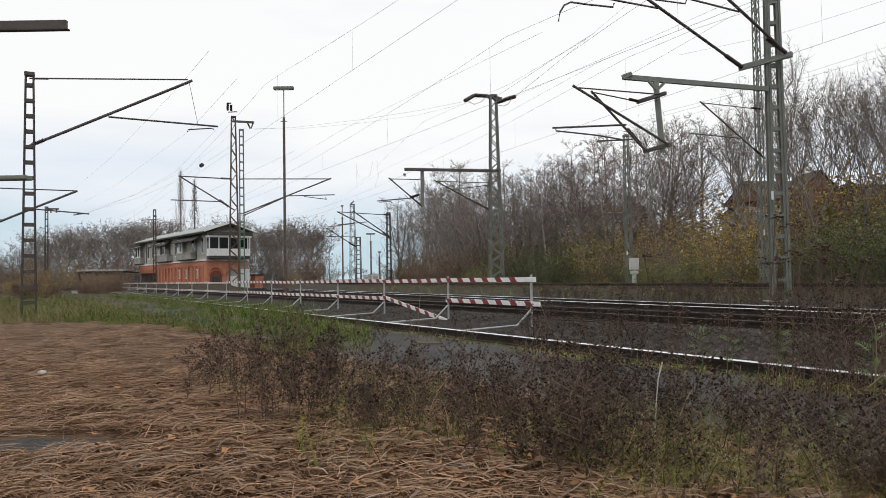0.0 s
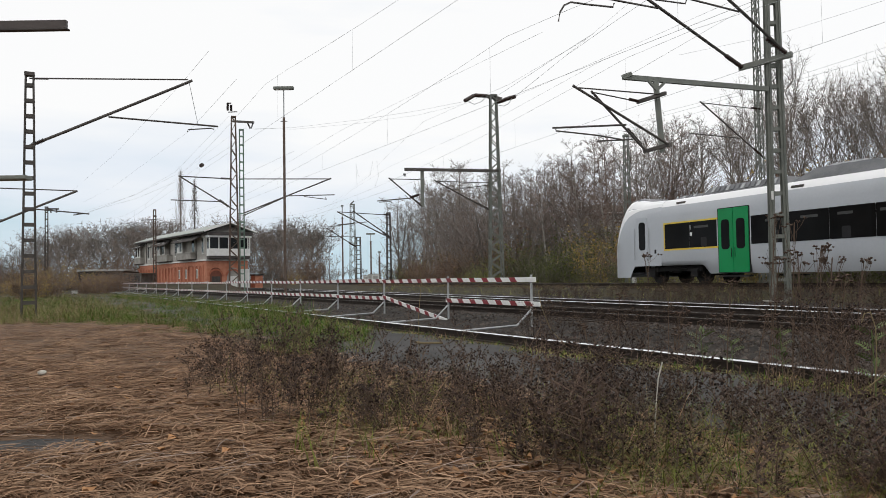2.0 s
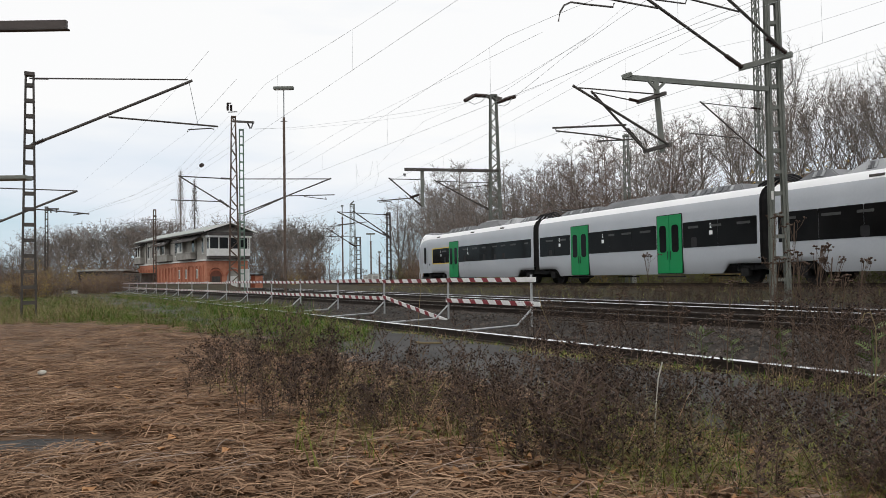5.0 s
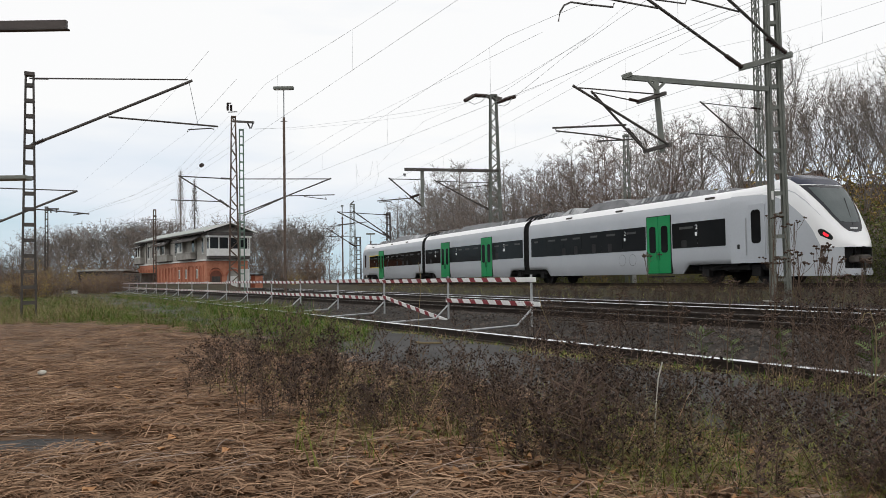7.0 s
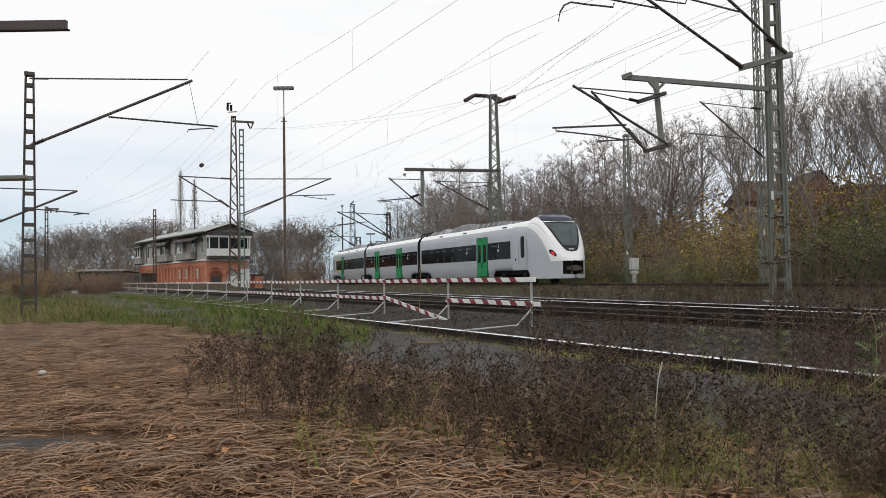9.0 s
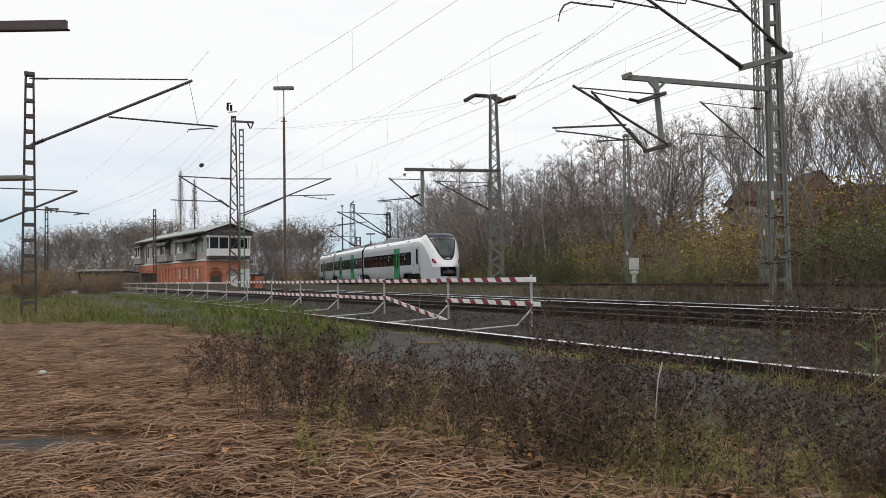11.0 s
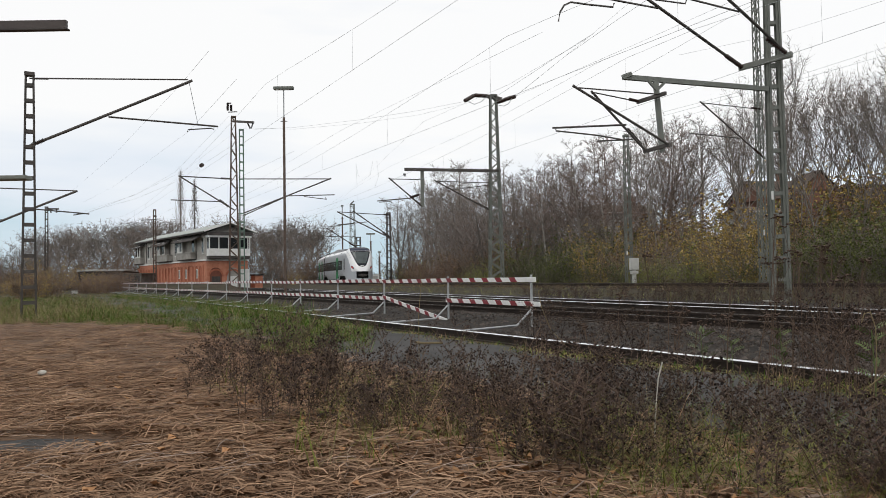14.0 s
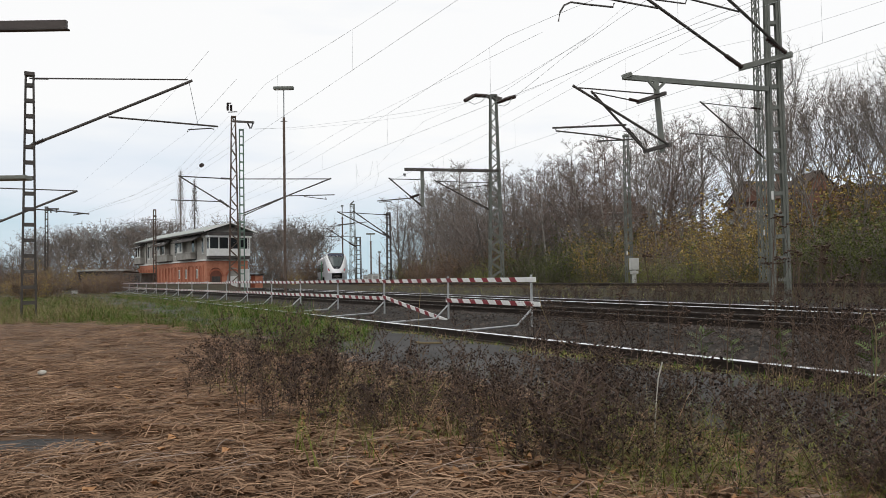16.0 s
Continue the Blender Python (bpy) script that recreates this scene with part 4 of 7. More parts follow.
tube_set("crossarm", "cantilevers and tubes across the two masts by the signal box", [
    ("stay_rod", "steel_dark", 0.05, (-22.05, 64.00, 9.95), (-18.10, 66.00, 9.91)),
    ("strut_tube", "steel_dark", 0.06, (-22.05, 64.00, 10.00), (-17.93, 66.00, 7.21)),
    ("insulator", "insul", 0.1, (-19.12, 65.60, 8.07), (-18.41, 66.00, 7.51)),
    ("insulator", "insul", 0.08, (-18.96, 65.60, 9.92), (-18.25, 66.00, 9.91)),
    ("stay_rod", "steel_dark", 0.05, (-18.74, 72.00, 10.69), (-9.85, 68.00, 10.03)),
    ("strut_tube", "steel_dark", 0.06, (-18.76, 72.00, 7.44), (-9.85, 68.00, 10.08)),
    ("strut_tube", "steel_dark", 0.05, (-18.76, 72.00, 7.22), (-13.79, 69.00, 8.74)),
    ("registration_tube", "steel_dark", 0.045, (-14.04, 69.00, 8.69), (-9.43, 67.00, 8.50)),
    ("steady_arm", "steel_dark", 0.035, (-12.28, 68.00, 8.50), (-10.12, 67.00, 8.11), (-10.22, 67.00, 8.26)),
    ("registration_tube", "steel_dark", 0.045, (-22.72, 64.00, 7.97), (-19.04, 66.00, 7.96)),
    ("crossarm", "steel_dark", 0.16, (-19.66, 72.00, 16.18), (-17.44, 71.00, 15.83)),
    ("insulator", "insul", 0.07, (-18.02, 71.00, 15.79), (-17.76, 71.00, 15.25)),
    ("insulator", "insul", 0.07, (-17.49, 71.00, 15.78), (-17.71, 71.00, 15.25)),
    ("insulator", "insul", 0.1, (-18.45, 66.00, 16.51), (-18.46, 66.00, 15.86)),
    ("insulator", "insul", 0.1, (-18.16, 66.00, 16.35), (-18.16, 66.00, 15.81)),
    ("bracket", "steel_dark", 0.08, (-18.50, 66.00, 16.51), (-18.16, 66.00, 16.50)),
    ("bracket", "steel_dark", 0.06, (-18.41, 66.00, 15.72), (-17.63, 66.00, 15.75)),
])
tube_set("line_insulator", "dark insulator strung on an overhead wire", [
    ("insulator", "insul", 0.15, (-23.35, 74.5, 12.46), (-23.65, 75.0, 12.46)),
], "insulator", "line insulators")
tube_set("crossarm", "small arms of the thin mast near the trees", [
    ("crossarm", "steel_dark", 0.12, (-41.40, 80.00, 8.95), (-40.10, 80.00, 8.93)),
    ("insulator", "insul", 0.08, (-40.93, 80.00, 8.89), (-40.93, 80.00, 8.53)),
    ("insulator", "insul", 0.08, (-40.34, 80.00, 8.88), (-40.34, 80.00, 8.52)),
])
lattice_mast("catenary_mast", (-33.09, 88.00, 1.41), 9.45, 0.3, 0.24, 0.24, 0.22, 30, "frame", "steel_rust", "short brown mast in front of the signal box", 0.1, 0.8)
tube_set("crossarm", "thin arm on the short brown mast", [
    ("stay_rod", "steel_dark", 0.05, (-34.30, 87.00, 8.18), (-33.03, 87.90, 8.29), (-32.91, 88.10, 8.30)),
    ("bracket", "steel_dark", 0.12, (-33.26, 88.00, 8.69), (-32.87, 88.00, 8.68)),
])


# ---- lamps ----
def pole_lamp(base, h, r0, r1, head, label):
    gz = ground_z(base[0], base[1]) - 0.05
    th = thing("yard_lamp", (base[0], base[1], gz), label, "lamp post")
    H = h - gz
    bm = rod(B(), (0, 0, 0), (0, 0, H * 0.86), r0, r0 * 0.9, n=12)
    part("lower_pole", bm, M["steel_rust"], th)
    part("upper_pole", rod(B(), (0, 0, H * 0.86), (0, 0, H), r1, n=10), M["galv"], th)
    part("lamp_head", box(B(), -head, head, -0.2, 0.2, H - 0.04, H + 0.2, 0.06), M["steel"], th, "flat twin lamp head")
    part("diffuser", box(B(), -head * 0.85, head * 0.85, -0.15, 0.15, H - 0.06, H - 0.035), M["white_trim"], th)
    part("step_bracket", box(B(), -0.26, 0.26, -0.04, 0.04, H * 0.84, H * 0.84 + 0.05), M["steel_dark"], th)
    return th


pole_lamp((-12.36, 60.00, 0.93), 16.15, 0.11, 0.05, 0.8, "tall rusty pole with a flat double lamp head")
pole_lamp((-16.35, 125.00, 1.05), 13.0, 0.13, 0.09, 0.2, "thin far lamp pole beside the tracks")
pole_lamp((-12.23, 130.00, 0.96), 8.62, 0.14, 0.07, 0.75, "far lamp pole with a flat head")
pole_lamp((-12.46, 150.00, 0.91), 6.21, 0.2, 0.15, 0.3, "far short pole by the tracks")


def eave():
    """Edge of a canopy that juts in beside the path."""
    th = thing("canopy", (-6.29, 9.0, 0.0), "dark brown metal canopy edge on a steel post", "canopy")
    z = 4.17
    x1 = -4.42 - -6.29
    bm = box(B(), -0.6, x1, -0.03, 0.03, z - 0.05, z + 0.055, 0.008)
    part("fascia", bm, M["eave_brown"], th)
    part("drip_edge", box(B(), -0.6, x1 + 0.02, -0.04, 0.04, z - 0.066, z - 0.046, 0.005), M["dark_wood"], th)
    part("post", rod(B(), (0, 0, 0), (0, 0, z), 0.06, n=12), M["steel_dark"], th)


M["eave_brown"] = material("dark_brown_sheet_metal", (0.055, 0.045, 0.042), (0.085, 0.07, 0.065), 3, 0.5, 0.3, 0.05)
eave()


def arm_lamp():
    p = (-8.82, 14.00, 3.03)
    q = (-7.56, 14.00, 3.04)
    th = thing("street_lamp", (p[0], p[1], 0), "grey street lamp with a long flat head on an arm", "street lamp")
    part("post", rod(B(), (0, 0, 0), (0, 0, p[2] + 0.1), 0.06, 0.05, n=12), M["galv"], th)
    bm = box(B(), 0, q[0] - p[0], -0.12, 0.12, p[2] - 0.02, p[2] + 0.06, 0.02)
    part("lamp_head", bm, M["steel"], th, "long flat grey lamp head")


arm_lamp()


# ---- wires ----
def wire(pts, r, label="thin overhead line wire"):
    th = thing("overhead_wire", pts[0], label, "wire", "overhead wires")
    o = Vector(pts[0])
    bm = B()
    tube(bm, [Vector(p) - o for p in pts], r, 4)
    part("strand", bm, M["wire"], th)
    return th


def catenary(p, a, y0, y1, zc, zm, span=58.0, phase=0.0, r=0.0045, droppers=True, bend=None):
    """Contact wire, sagging messenger wire and droppers over a track at distance p, heading a."""
    def at(y, z):
        x = (p - y * math.sin(a)) / math.cos(a)
        return (x + (bend(y) if bend else 0.0), y, z)

    def messenger(y):
        f = ((y - phase) / span) % 1.0
        return zc + 0.35 + (zm - zc - 0.35) * (2 * f - 1) ** 2
    ys = np.linspace(y0, y1, 40)
    th = thing("overhead_wire", at(y0, zc), "contact wire hung by droppers from a sagging messenger wire", "wire", "overhead wires")
    o = Vector(at(y0, zc))
    bm = tube(B(), [Vector(at(u, zc)) - o for u in ys], r, 4)
    part("contact_wire", bm, M["wire"], th)
    bm = tube(B(), [Vector(at(u, messenger(u))) - o for u in ys], r, 4)
    part("messenger_wire", bm, M["wire"], th)
    if droppers:
        y = y0 + 2.0
        while y < y1:
            part("dropper", rod(B(), Vector(at(y, zc)) - o, Vector(at(y, messenger(y))) - o, r * 0.6, n=4), M["wire"], th)
            y += 6.2


catenary(7.5, BETA, 12, 100, 6.65, 8.3, 58, 27.4)
catenary(11.25, BETA, 13, 110, 5.9, 7.6, 58, 20)
catenary(13.72, ALPHA, 14, 120, 5.9, 7.5, 58, 21)
catenary(22.5, ALPHA, 20, 75, 6.25, 7.9, 58, 32)
wire([(-17.39, 71.00, 15.19), (-13.13, 68.00, 14.69), (-6.45, 62.00, 14.05), (-1.72, 58.00, 13.83), (1.70, 54.00, 13.55)], 0.0075)
wire([(-18.44, 71.00, 15.32), (-13.13, 68.00, 14.54), (-6.45, 62.00, 13.77), (-1.72, 58.00, 13.49), (1.85, 54.00, 13.42)], 0.0060)
wire([(5.31, 54.00, 13.85), (9.16, 34.00, 11.56), (10.15, 26.00, 10.45)], 0.0060)
wire([(5.23, 54.00, 13.81), (7.72, 40.00, 13.51), (8.19, 32.00, 12.69)], 0.0053)
wire([(5.39, 21.40, 6.74), (6.67, 18.00, 7.04), (7.05, 16.50, 7.03)], 0.0037)
wire([(12.62, 46.00, 10.66), (17.70, 40.00, 11.06), (19.98, 34.00, 11.07), (20.61, 30.00, 10.84)], 0.0067)
wire([(11.24, 46.00, 10.09), (17.69, 40.00, 10.88), (19.96, 34.00, 10.71), (20.59, 30.00, 10.39)], 0.0067)
wire([(10.35, 33.00, 10.58), (13.00, 29.00, 10.19), (14.01, 26.00, 9.96), (14.74, 24.00, 9.83)], 0.0045)
wire([(-15.89, 34.00, 4.18), (-17.70, 45.00, 6.43), (-17.38, 52.00, 8.75), (-18.23, 66.00, 13.69)], 0.0053)
wire([(-25.29, 100.00, 13.44), (-5.98, 46.00, 10.11), (0.47, 30.00, 9.03), (2.99, 22.00, 8.16)], 0.0045)
wire([(-18.12, 110.00, 9.22), (-1.03, 46.00, 10.54), (2.87, 32.00, 9.16), (4.68, 24.00, 8.58)], 0.0045)
wire([(-19.33, 110.00, 10.05), (-4.07, 60.00, 9.88), (2.66, 40.00, 9.25), (6.07, 28.00, 9.04)], 0.0045)

wire([(-18.31, 66.0, 15.42), (-29.6, 85.0, 13.37), (-42.08, 105.0, 13.15), (-60.75, 130.0, 13.37)], 0.009)
wire([(-18.33, 66.0, 12.66), (-29.6, 85.0, 12.23), (-42.09, 105.0, 12.61), (-60.75, 130.0, 13.08)], 0.009)
wire([(-11.6, 60.0, 11.21), (-21.19, 75.0, 10.67), (-37.28, 100.0, 9.79)], 0.008)
wire([(-8.03, 30.0, 9.06), (-16.55, 50.0, 10.95), (-47.34, 110.0, 14.92), (-75.95, 160.0, 17.64)], 0.0065)
wire([(-9.11, 30.0, 10.21), (-13.1, 38.0, 10.81), (-32.28, 75.0, 13.59), (-68.53, 140.0, 17.37)], 0.006)
wire([(5.31, 54.0, 13.85), (6.59, 40.0, 12.63), (7.22, 30.0, 11.29), (7.42, 27.0, 10.87)], 0.009)
wire([(4.1, 55.0, 14.15), (6.21, 36.0, 11.88), (6.49, 32.0, 11.27)], 0.009)
wire([(-6.73, 60.0, 10.15), (-6.56, 60.0, 9.25), (-6.21, 60.0, 8.8), (-5.63, 60.0, 9.24), (-5.39, 60.0, 10.35)], 0.007, "slack jumper wire hanging in a loop")
wire([(-6.73, 60.0, 10.15), (-6.66, 60.0, 8.36)], 0.006, "thin slack jumper wire hanging down")
wire([(-5.08, 60.0, 10.34), (-4.96, 60.0, 9.14), (-5.24, 60.0, 8.34)], 0.006, "thin slack jumper wire hanging down")


# ---- signal cabinet on a pole beside the mast ----
def pole_box():
    p = (10.44, 42.00, 0.66)
    gz = ground_z(p[0], p[1]) - 0.05
    th = thing("pole_cabinet", (p[0], p[1], gz), "light grey cabinet on a short pole beside the mast", "cabinet", rz=5)
    z0, z1 = 1.34 - gz, 1.99 - gz
    part("pole", rod(B(), (0, 0, 0), (0, 0, z0), 0.11, n=10), M["box_grey"], th)
    b = part("body", box(B(), -0.23, 0.23, -0.15, 0.15, z0, z1, 0.02), M["box_grey"], th)
    part("door", box(B(), -0.19, 0.19, -0.17, -0.145, z0 + 0.05, z1 - 0.05, 0.01), M["box_grey"], b)
    part("collar", box(B(), -0.19, 0.19, -0.14, 0.14, z0 - 0.22, z0 - 0.05, 0.02), M["box_grey"], th)


pole_box()
# ---- signal box: brick ground floor, rendered upper floor, flat gable roof ----
def signal_box():
    # local x runs along the long front (0 at the near corner, negative away), local y into the building
    th = thing("signal_box", (-29.3, 95.0, 0.0), "old two-storey signal box with brick base and grey rendered upper floor", "signal box", rz=-54)
    L, W = 31.0, 5.3
    zb, ze, zr = 3.65, 7.25, 8.42
    # brick base with pilasters and blind arches
    part("brick_base", box(B(), -L, 0, 0, W, -0.3, zb), M["brick"], th, "orange-red brick ground floor")
    part("string_course", box(B(), -L - 0.1, 0.12, -0.12, W + 0.1, zb, zb + 0.2, 0.03), M["white_trim"], th, "pale string course")
    x = -1.1
    k = 0
    while x > -L + 0.5:
        part("pilaster", box(B(), x - 0.42, x, -0.1, 0.02, -0.2, 3.25, 0.02), M["brick"], th)
        bm = B()
        c = x - 0.42 - 0.52
        n = 8
        for i in range(n):
            a0, a1 = math.pi * i / n, math.pi * (i + 1) / n
            p0 = (c + 0.52 * math.cos(a0), 2.65 + 0.45 * math.sin(a0))
            p1 = (c + 0.52 * math.cos(a1), 2.65 + 0.45 * math.sin(a1))
            q0, q1 = (p0[0], 3.26), (p1[0], 3.26)
            v = [bm.verts.new((u, y, z)) for y in (-0.1, 0.0) for u, z in (p0, p1, q1, q0)]
            for f in ((0, 1, 2, 3), (7, 6, 5, 4), (0, 4, 5, 1), (2, 6, 7, 3)):
                bm.faces.new([v[g] for g in f])
        part("blind_arch", bm, M["brick"], th)
        part("recess", box(B(), c - 0.5, c + 0.5, -0.02, 0.01, 0.9, 3.0), M["brick_dark"], th)
        if k in (1, 4, 6):
            w = part("window", box(B(), c - 0.3, c + 0.3, -0.06, 0.0, 1.5, 2.7, 0.02), M["white_trim"], th, "bricked-up narrow window")
            part("pane", box(B(), c - 0.22, c + 0.22, -0.08, -0.05, 1.6, 2.6), M["render_grey"], w)
        x -= 1.46
        k += 1
    # gable side: arched doors
    for yc, dark in ((1.15, True), (3.35, False)):
        bm = B()
        n = 10
        pts = [(yc - 0.75, 0.0)] + [(yc - 0.75 * math.cos(math.pi * i / n), 2.12 + 0.7 * math.sin(math.pi * i / n)) for i in range(n + 1)] + [(yc + 0.75, 0.0)]
        f = [bm.verts.new((0.03, y, z)) for y, z in pts]
        b = [bm.verts.new((-0.05, y, z)) for y, z in pts]
        bm.faces.new(f)
        for i in range(len(pts) - 1):
            bm.faces.new((f[i], b[i], b[i + 1], f[i + 1]))
        d = part("door", bm, M["door_red"] if dark else M["render_grey"], th, "arched doorway")
        part("door_panel", box(B(), 0.03, 0.06, yc - 0.55, yc + 0.55, 0.1, 1.7, 0.01), M["dark_wood"] if dark else M["white_trim"], d)
        bm = B()
        for i in range(n):
            a0, a1 = math.pi * i / n, math.pi * (i + 1) / n
            beam(bm, (0.05, yc - 0.86 * math.cos(a0), 1.75 + 0.8 * math.sin(a0)), (0.05, yc - 0.86 * math.cos(a1), 1.75 + 0.8 * math.sin(a1)), 0.16, 0.2)
        part("arch_ring", bm, M["brick_dark"], th)
    part("white_panel", box(B(), 0.02, 0.12, 4.3, 5.5, 0.0, 2.6, 0.02), M["white_trim"], th, "white painted annex wall")
    # upper floor
    part("upper_wall", box(B(), -L + 0.05, -0.05, 0.05, W - 0.05, zb + 0.2, ze), M["render_pale"], th, "stained grey rendered upper wall")
    # oriel boxes on the long front, with windows and slanting dark awnings over them
    def window(c, w, z0, z1, y, open_top=False):
        win = part("window", box(B(), c - w / 2, c + w / 2, y - 0.06, y + 0.06, z0, z1, 0.02), M["white_trim"], th, "white framed window")
        for k in (-1, 1):
            part("pane", box(B(), c + k * w * 0.23 - w * 0.17, c + k * w * 0.23 + w * 0.17, y - 0.085, y - 0.05, z0 + (z1 - z0) * (0.45 if open_top else 0.1), z1 - 0.12), M["glass_dark"], win)

    def awning(x0, x1, drop, out):
        bm = B()
        v = [bm.verts.new(p) for p in ((x0, -out, ze - drop), (x1, -out, ze - drop), (x1, 0.05, ze - 0.22), (x0, 0.05, ze - 0.22), (x0, -out, ze - drop - 0.1), (x1, -out, ze - drop - 0.1), (x1, 0.05, ze - 0.42), (x0, 0.05, ze - 0.42))]
        for f in ((0, 1, 2, 3), (7, 6, 5, 4), (0, 4, 5, 1), (1, 5, 6, 2), (3, 7, 4, 0)):
            bm.faces.new([v[g] for g in f])
        part("awning", bm, M["dark_wood"], th, "dark slanting awning")

    for x0, x1 in ((-31.5, -28.2), (-20.6, -14.0), (-10.1, -4.0)):
        o = part("oriel", box(B(), x0, x1, -0.7, 0.1, zb + 0.32, zb + 1.15, 0.04), M["render_grey"], th, "boxy grey oriel under the windows")
        part("ledge", box(B(), x0 - 0.06, x1 + 0.06, -0.76, 0.06, zb + 1.15, zb + 1.25, 0.02), M["render_pale"], o)
        part("corbel", box(B(), x0 + 0.1, x1 - 0.1, -0.55, 0.06, zb + 0.22, zb + 0.34, 0.02), M["dark_wood"], o)
    for c, w, y in ((-30.3, 0.9, -0.6), (-29.0, 0.9, -0.6), (-25.8, 0.95, 0.02), (-23.3, 0.95, 0.02), (-19.7, 0.9, -0.6), (-18.4, 0.9, -0.6), (-16.2, 1.0, -0.6), (-12.3, 1.1, 0.02), (-9.4, 0.85, -0.6), (-8.2, 0.85, -0.6), (-5.0, 1.0, 0.02), (-1.3, 0.75, 0.02)):
        window(c, w, zb + (1.25 if y < 0 else 0.85), ze - 0.62, y, c in (-19.7, -18.4, -9.4))
    awning(-21.6, -14.4, 1.05, 1.15)
    awning(-11.0, -1.9, 0.95, 1.15)
    awning(-31.8, -28.0, 0.85, 0.9)
    # glazed lookout on the gable side
    lk = part("lookout", box(B(), 0.0, 0.9, 0.0, W, zb + 0.6, zb + 1.5, 0.03), M["white_paint"], th, "white parapet of the glazed lookout")
    part("lookout_floor", box(B(), 0.0, 0.85, 0.0, W, zb + 0.25, zb + 0.6, 0.03), M["dark_wood"], lk)
    part("lookout_head", box(B(), 0.0, 1.0, -0.15, W + 0.15, ze - 0.72, ze - 0.46, 0.03), M["white_paint"], lk)
    part("lookout_roof", box(B(), -0.3, 1.15, -0.3, W + 0.25, ze - 0.46, ze - 0.05, 0.05), M["dark_wood"], lk)
    part("lookout_glass", box(B(), 0.05, 0.82, 0.08, W - 0.08, zb + 1.4, ze - 0.6), M["glass_dark"], lk)
    for y in (0.06, 1.25, 2.5, 3.75, 5.0, W - 0.06):
        part("mullion", box(B(), 0.8, 0.92, y - 0.06, y + 0.06, zb + 1.4, ze - 0.6), M["white_trim"], lk)
    # roof
    bm = B()
    o, y0, y1, ym = 0.9, -0.75, W + 0.7, W / 2
    sec = [(y0, ze + 0.05), (ym, zr), (y1, ze + 0.05), (y1, ze - 0.02), (ym, zr - 0.1), (y0, ze - 0.02)]
    a = [bm.verts.new((-L - 0.7, y, z)) for y, z in sec]
    b = [bm.verts.new((1.3, y, z)) for y, z in sec]
    for i in range(6):
        bm.faces.new((a[i], b[i], b[(i + 1) % 6], a[(i + 1) % 6]))
    bm.faces.new(a[::-1])
    bm.faces.new(b)
    rf = part("roof", bm, M["roof_felt"], th, "low mossy grey felt roof")
    for s, yy in ((1, y0), (-1, y1)):
        bm = beam(B(), (1.33, yy, ze + 0.0), (1.33, ym, zr - 0.04), 0.06, 0.16)
        part("verge_board", bm, M["white_trim"], rf)
    bm = B()
    v = [bm.verts.new((x, y, z)) for x in (-0.1, 0.0) for y, z in ((0.0, ze - 0.1), (W, ze - 0.1), (ym, zr - 0.25))]
    for f in ((0, 1, 2), (5, 4, 3), (0, 3, 4, 1), (1, 4, 5, 2), (2, 5, 3, 0)):
        bm.faces.new([v[i] for i in f])
    part("gable", bm, M["render_grey"], th)
    bm = box(B(), -L - 0.6, 0.9, -0.7, 0.0, ze - 0.2, ze - 0.06)
    part("soffit", bm, M["dark_wood"], rf)
    for x in (-27, -15, -3.8):
        part("downpipe", rod(B(), (x, -0.05, zb + 0.3), (x, -0.05, ze - 0.15), 0.06, n=6), M["steel_dark"], th)


M["render_pale"] = material("pale_stained_render", (0.33, 0.315, 0.29), (0.47, 0.45, 0.42), 1.6, 0.9, 0, 0.25, fine=9)
M["door_red"] = material("dark_red_door_recess", (0.16, 0.06, 0.045), (0.22, 0.09, 0.06), 3, 0.8, 0, 0.1)
signal_box()


def annex():
    p = (-24.65, 100.00, 0.88)
    th = thing("brick_shed", (p[0], p[1], 0), "low red brick shed beside the signal box", "shed", rz=-48)
    part("wall", box(B(), -0.6, 0.6, -0.2, 0.9, -0.3, 1.75), M["brick"], th)
    bm = box(B(), -0.75, 0.75, -0.35, 1.05, 1.75, 1.9, 0.03)
    part("roof", bm, M["dark_wood"], th)


annex()


M["shed_grey"] = material("dirty_grey_boards", (0.11, 0.105, 0.095), (0.2, 0.19, 0.175), 2, 0.9, 0, 0.2)


def gate_shed():
    p = (-45.57, 112.00, 1.15)
    th = thing("grey_shed", (p[0], p[1], 0), "grey boarded shed behind the signal box", "shed", rz=-30)
    part("wall", box(B(), -1.6, 2.2, 0, 3, -0.3, 2.3), M["shed_grey"], th)
    part("roof", box(B(), -1.8, 2.4, -0.2, 3.2, 2.3, 2.45, 0.03), M["shed_grey"], th)
    part("side_panel", box(B(), -0.6, 1.9, -0.06, 0, 0, 2.1), M["dark_wood"], th)


gate_shed()


def low_shed():
    """Long low shed whose roof edge shows over the shrubs."""
    p = (-50.79, 118.00, 1.19)
    th = thing("low_shed", (p[0], p[1], 0), "long low grey shed with a pale roof edge", "shed", rz=-12)
    part("wall", box(B(), -4.2, 2.4, 0, 4, -0.3, 2.7), M["dark_wood"], th)
    part("roof", box(B(), -4.5, 2.7, -0.4, 4.2, 2.7, 2.85, 0.03), M["render_grey"], th, "grey flat roof")


low_shed()


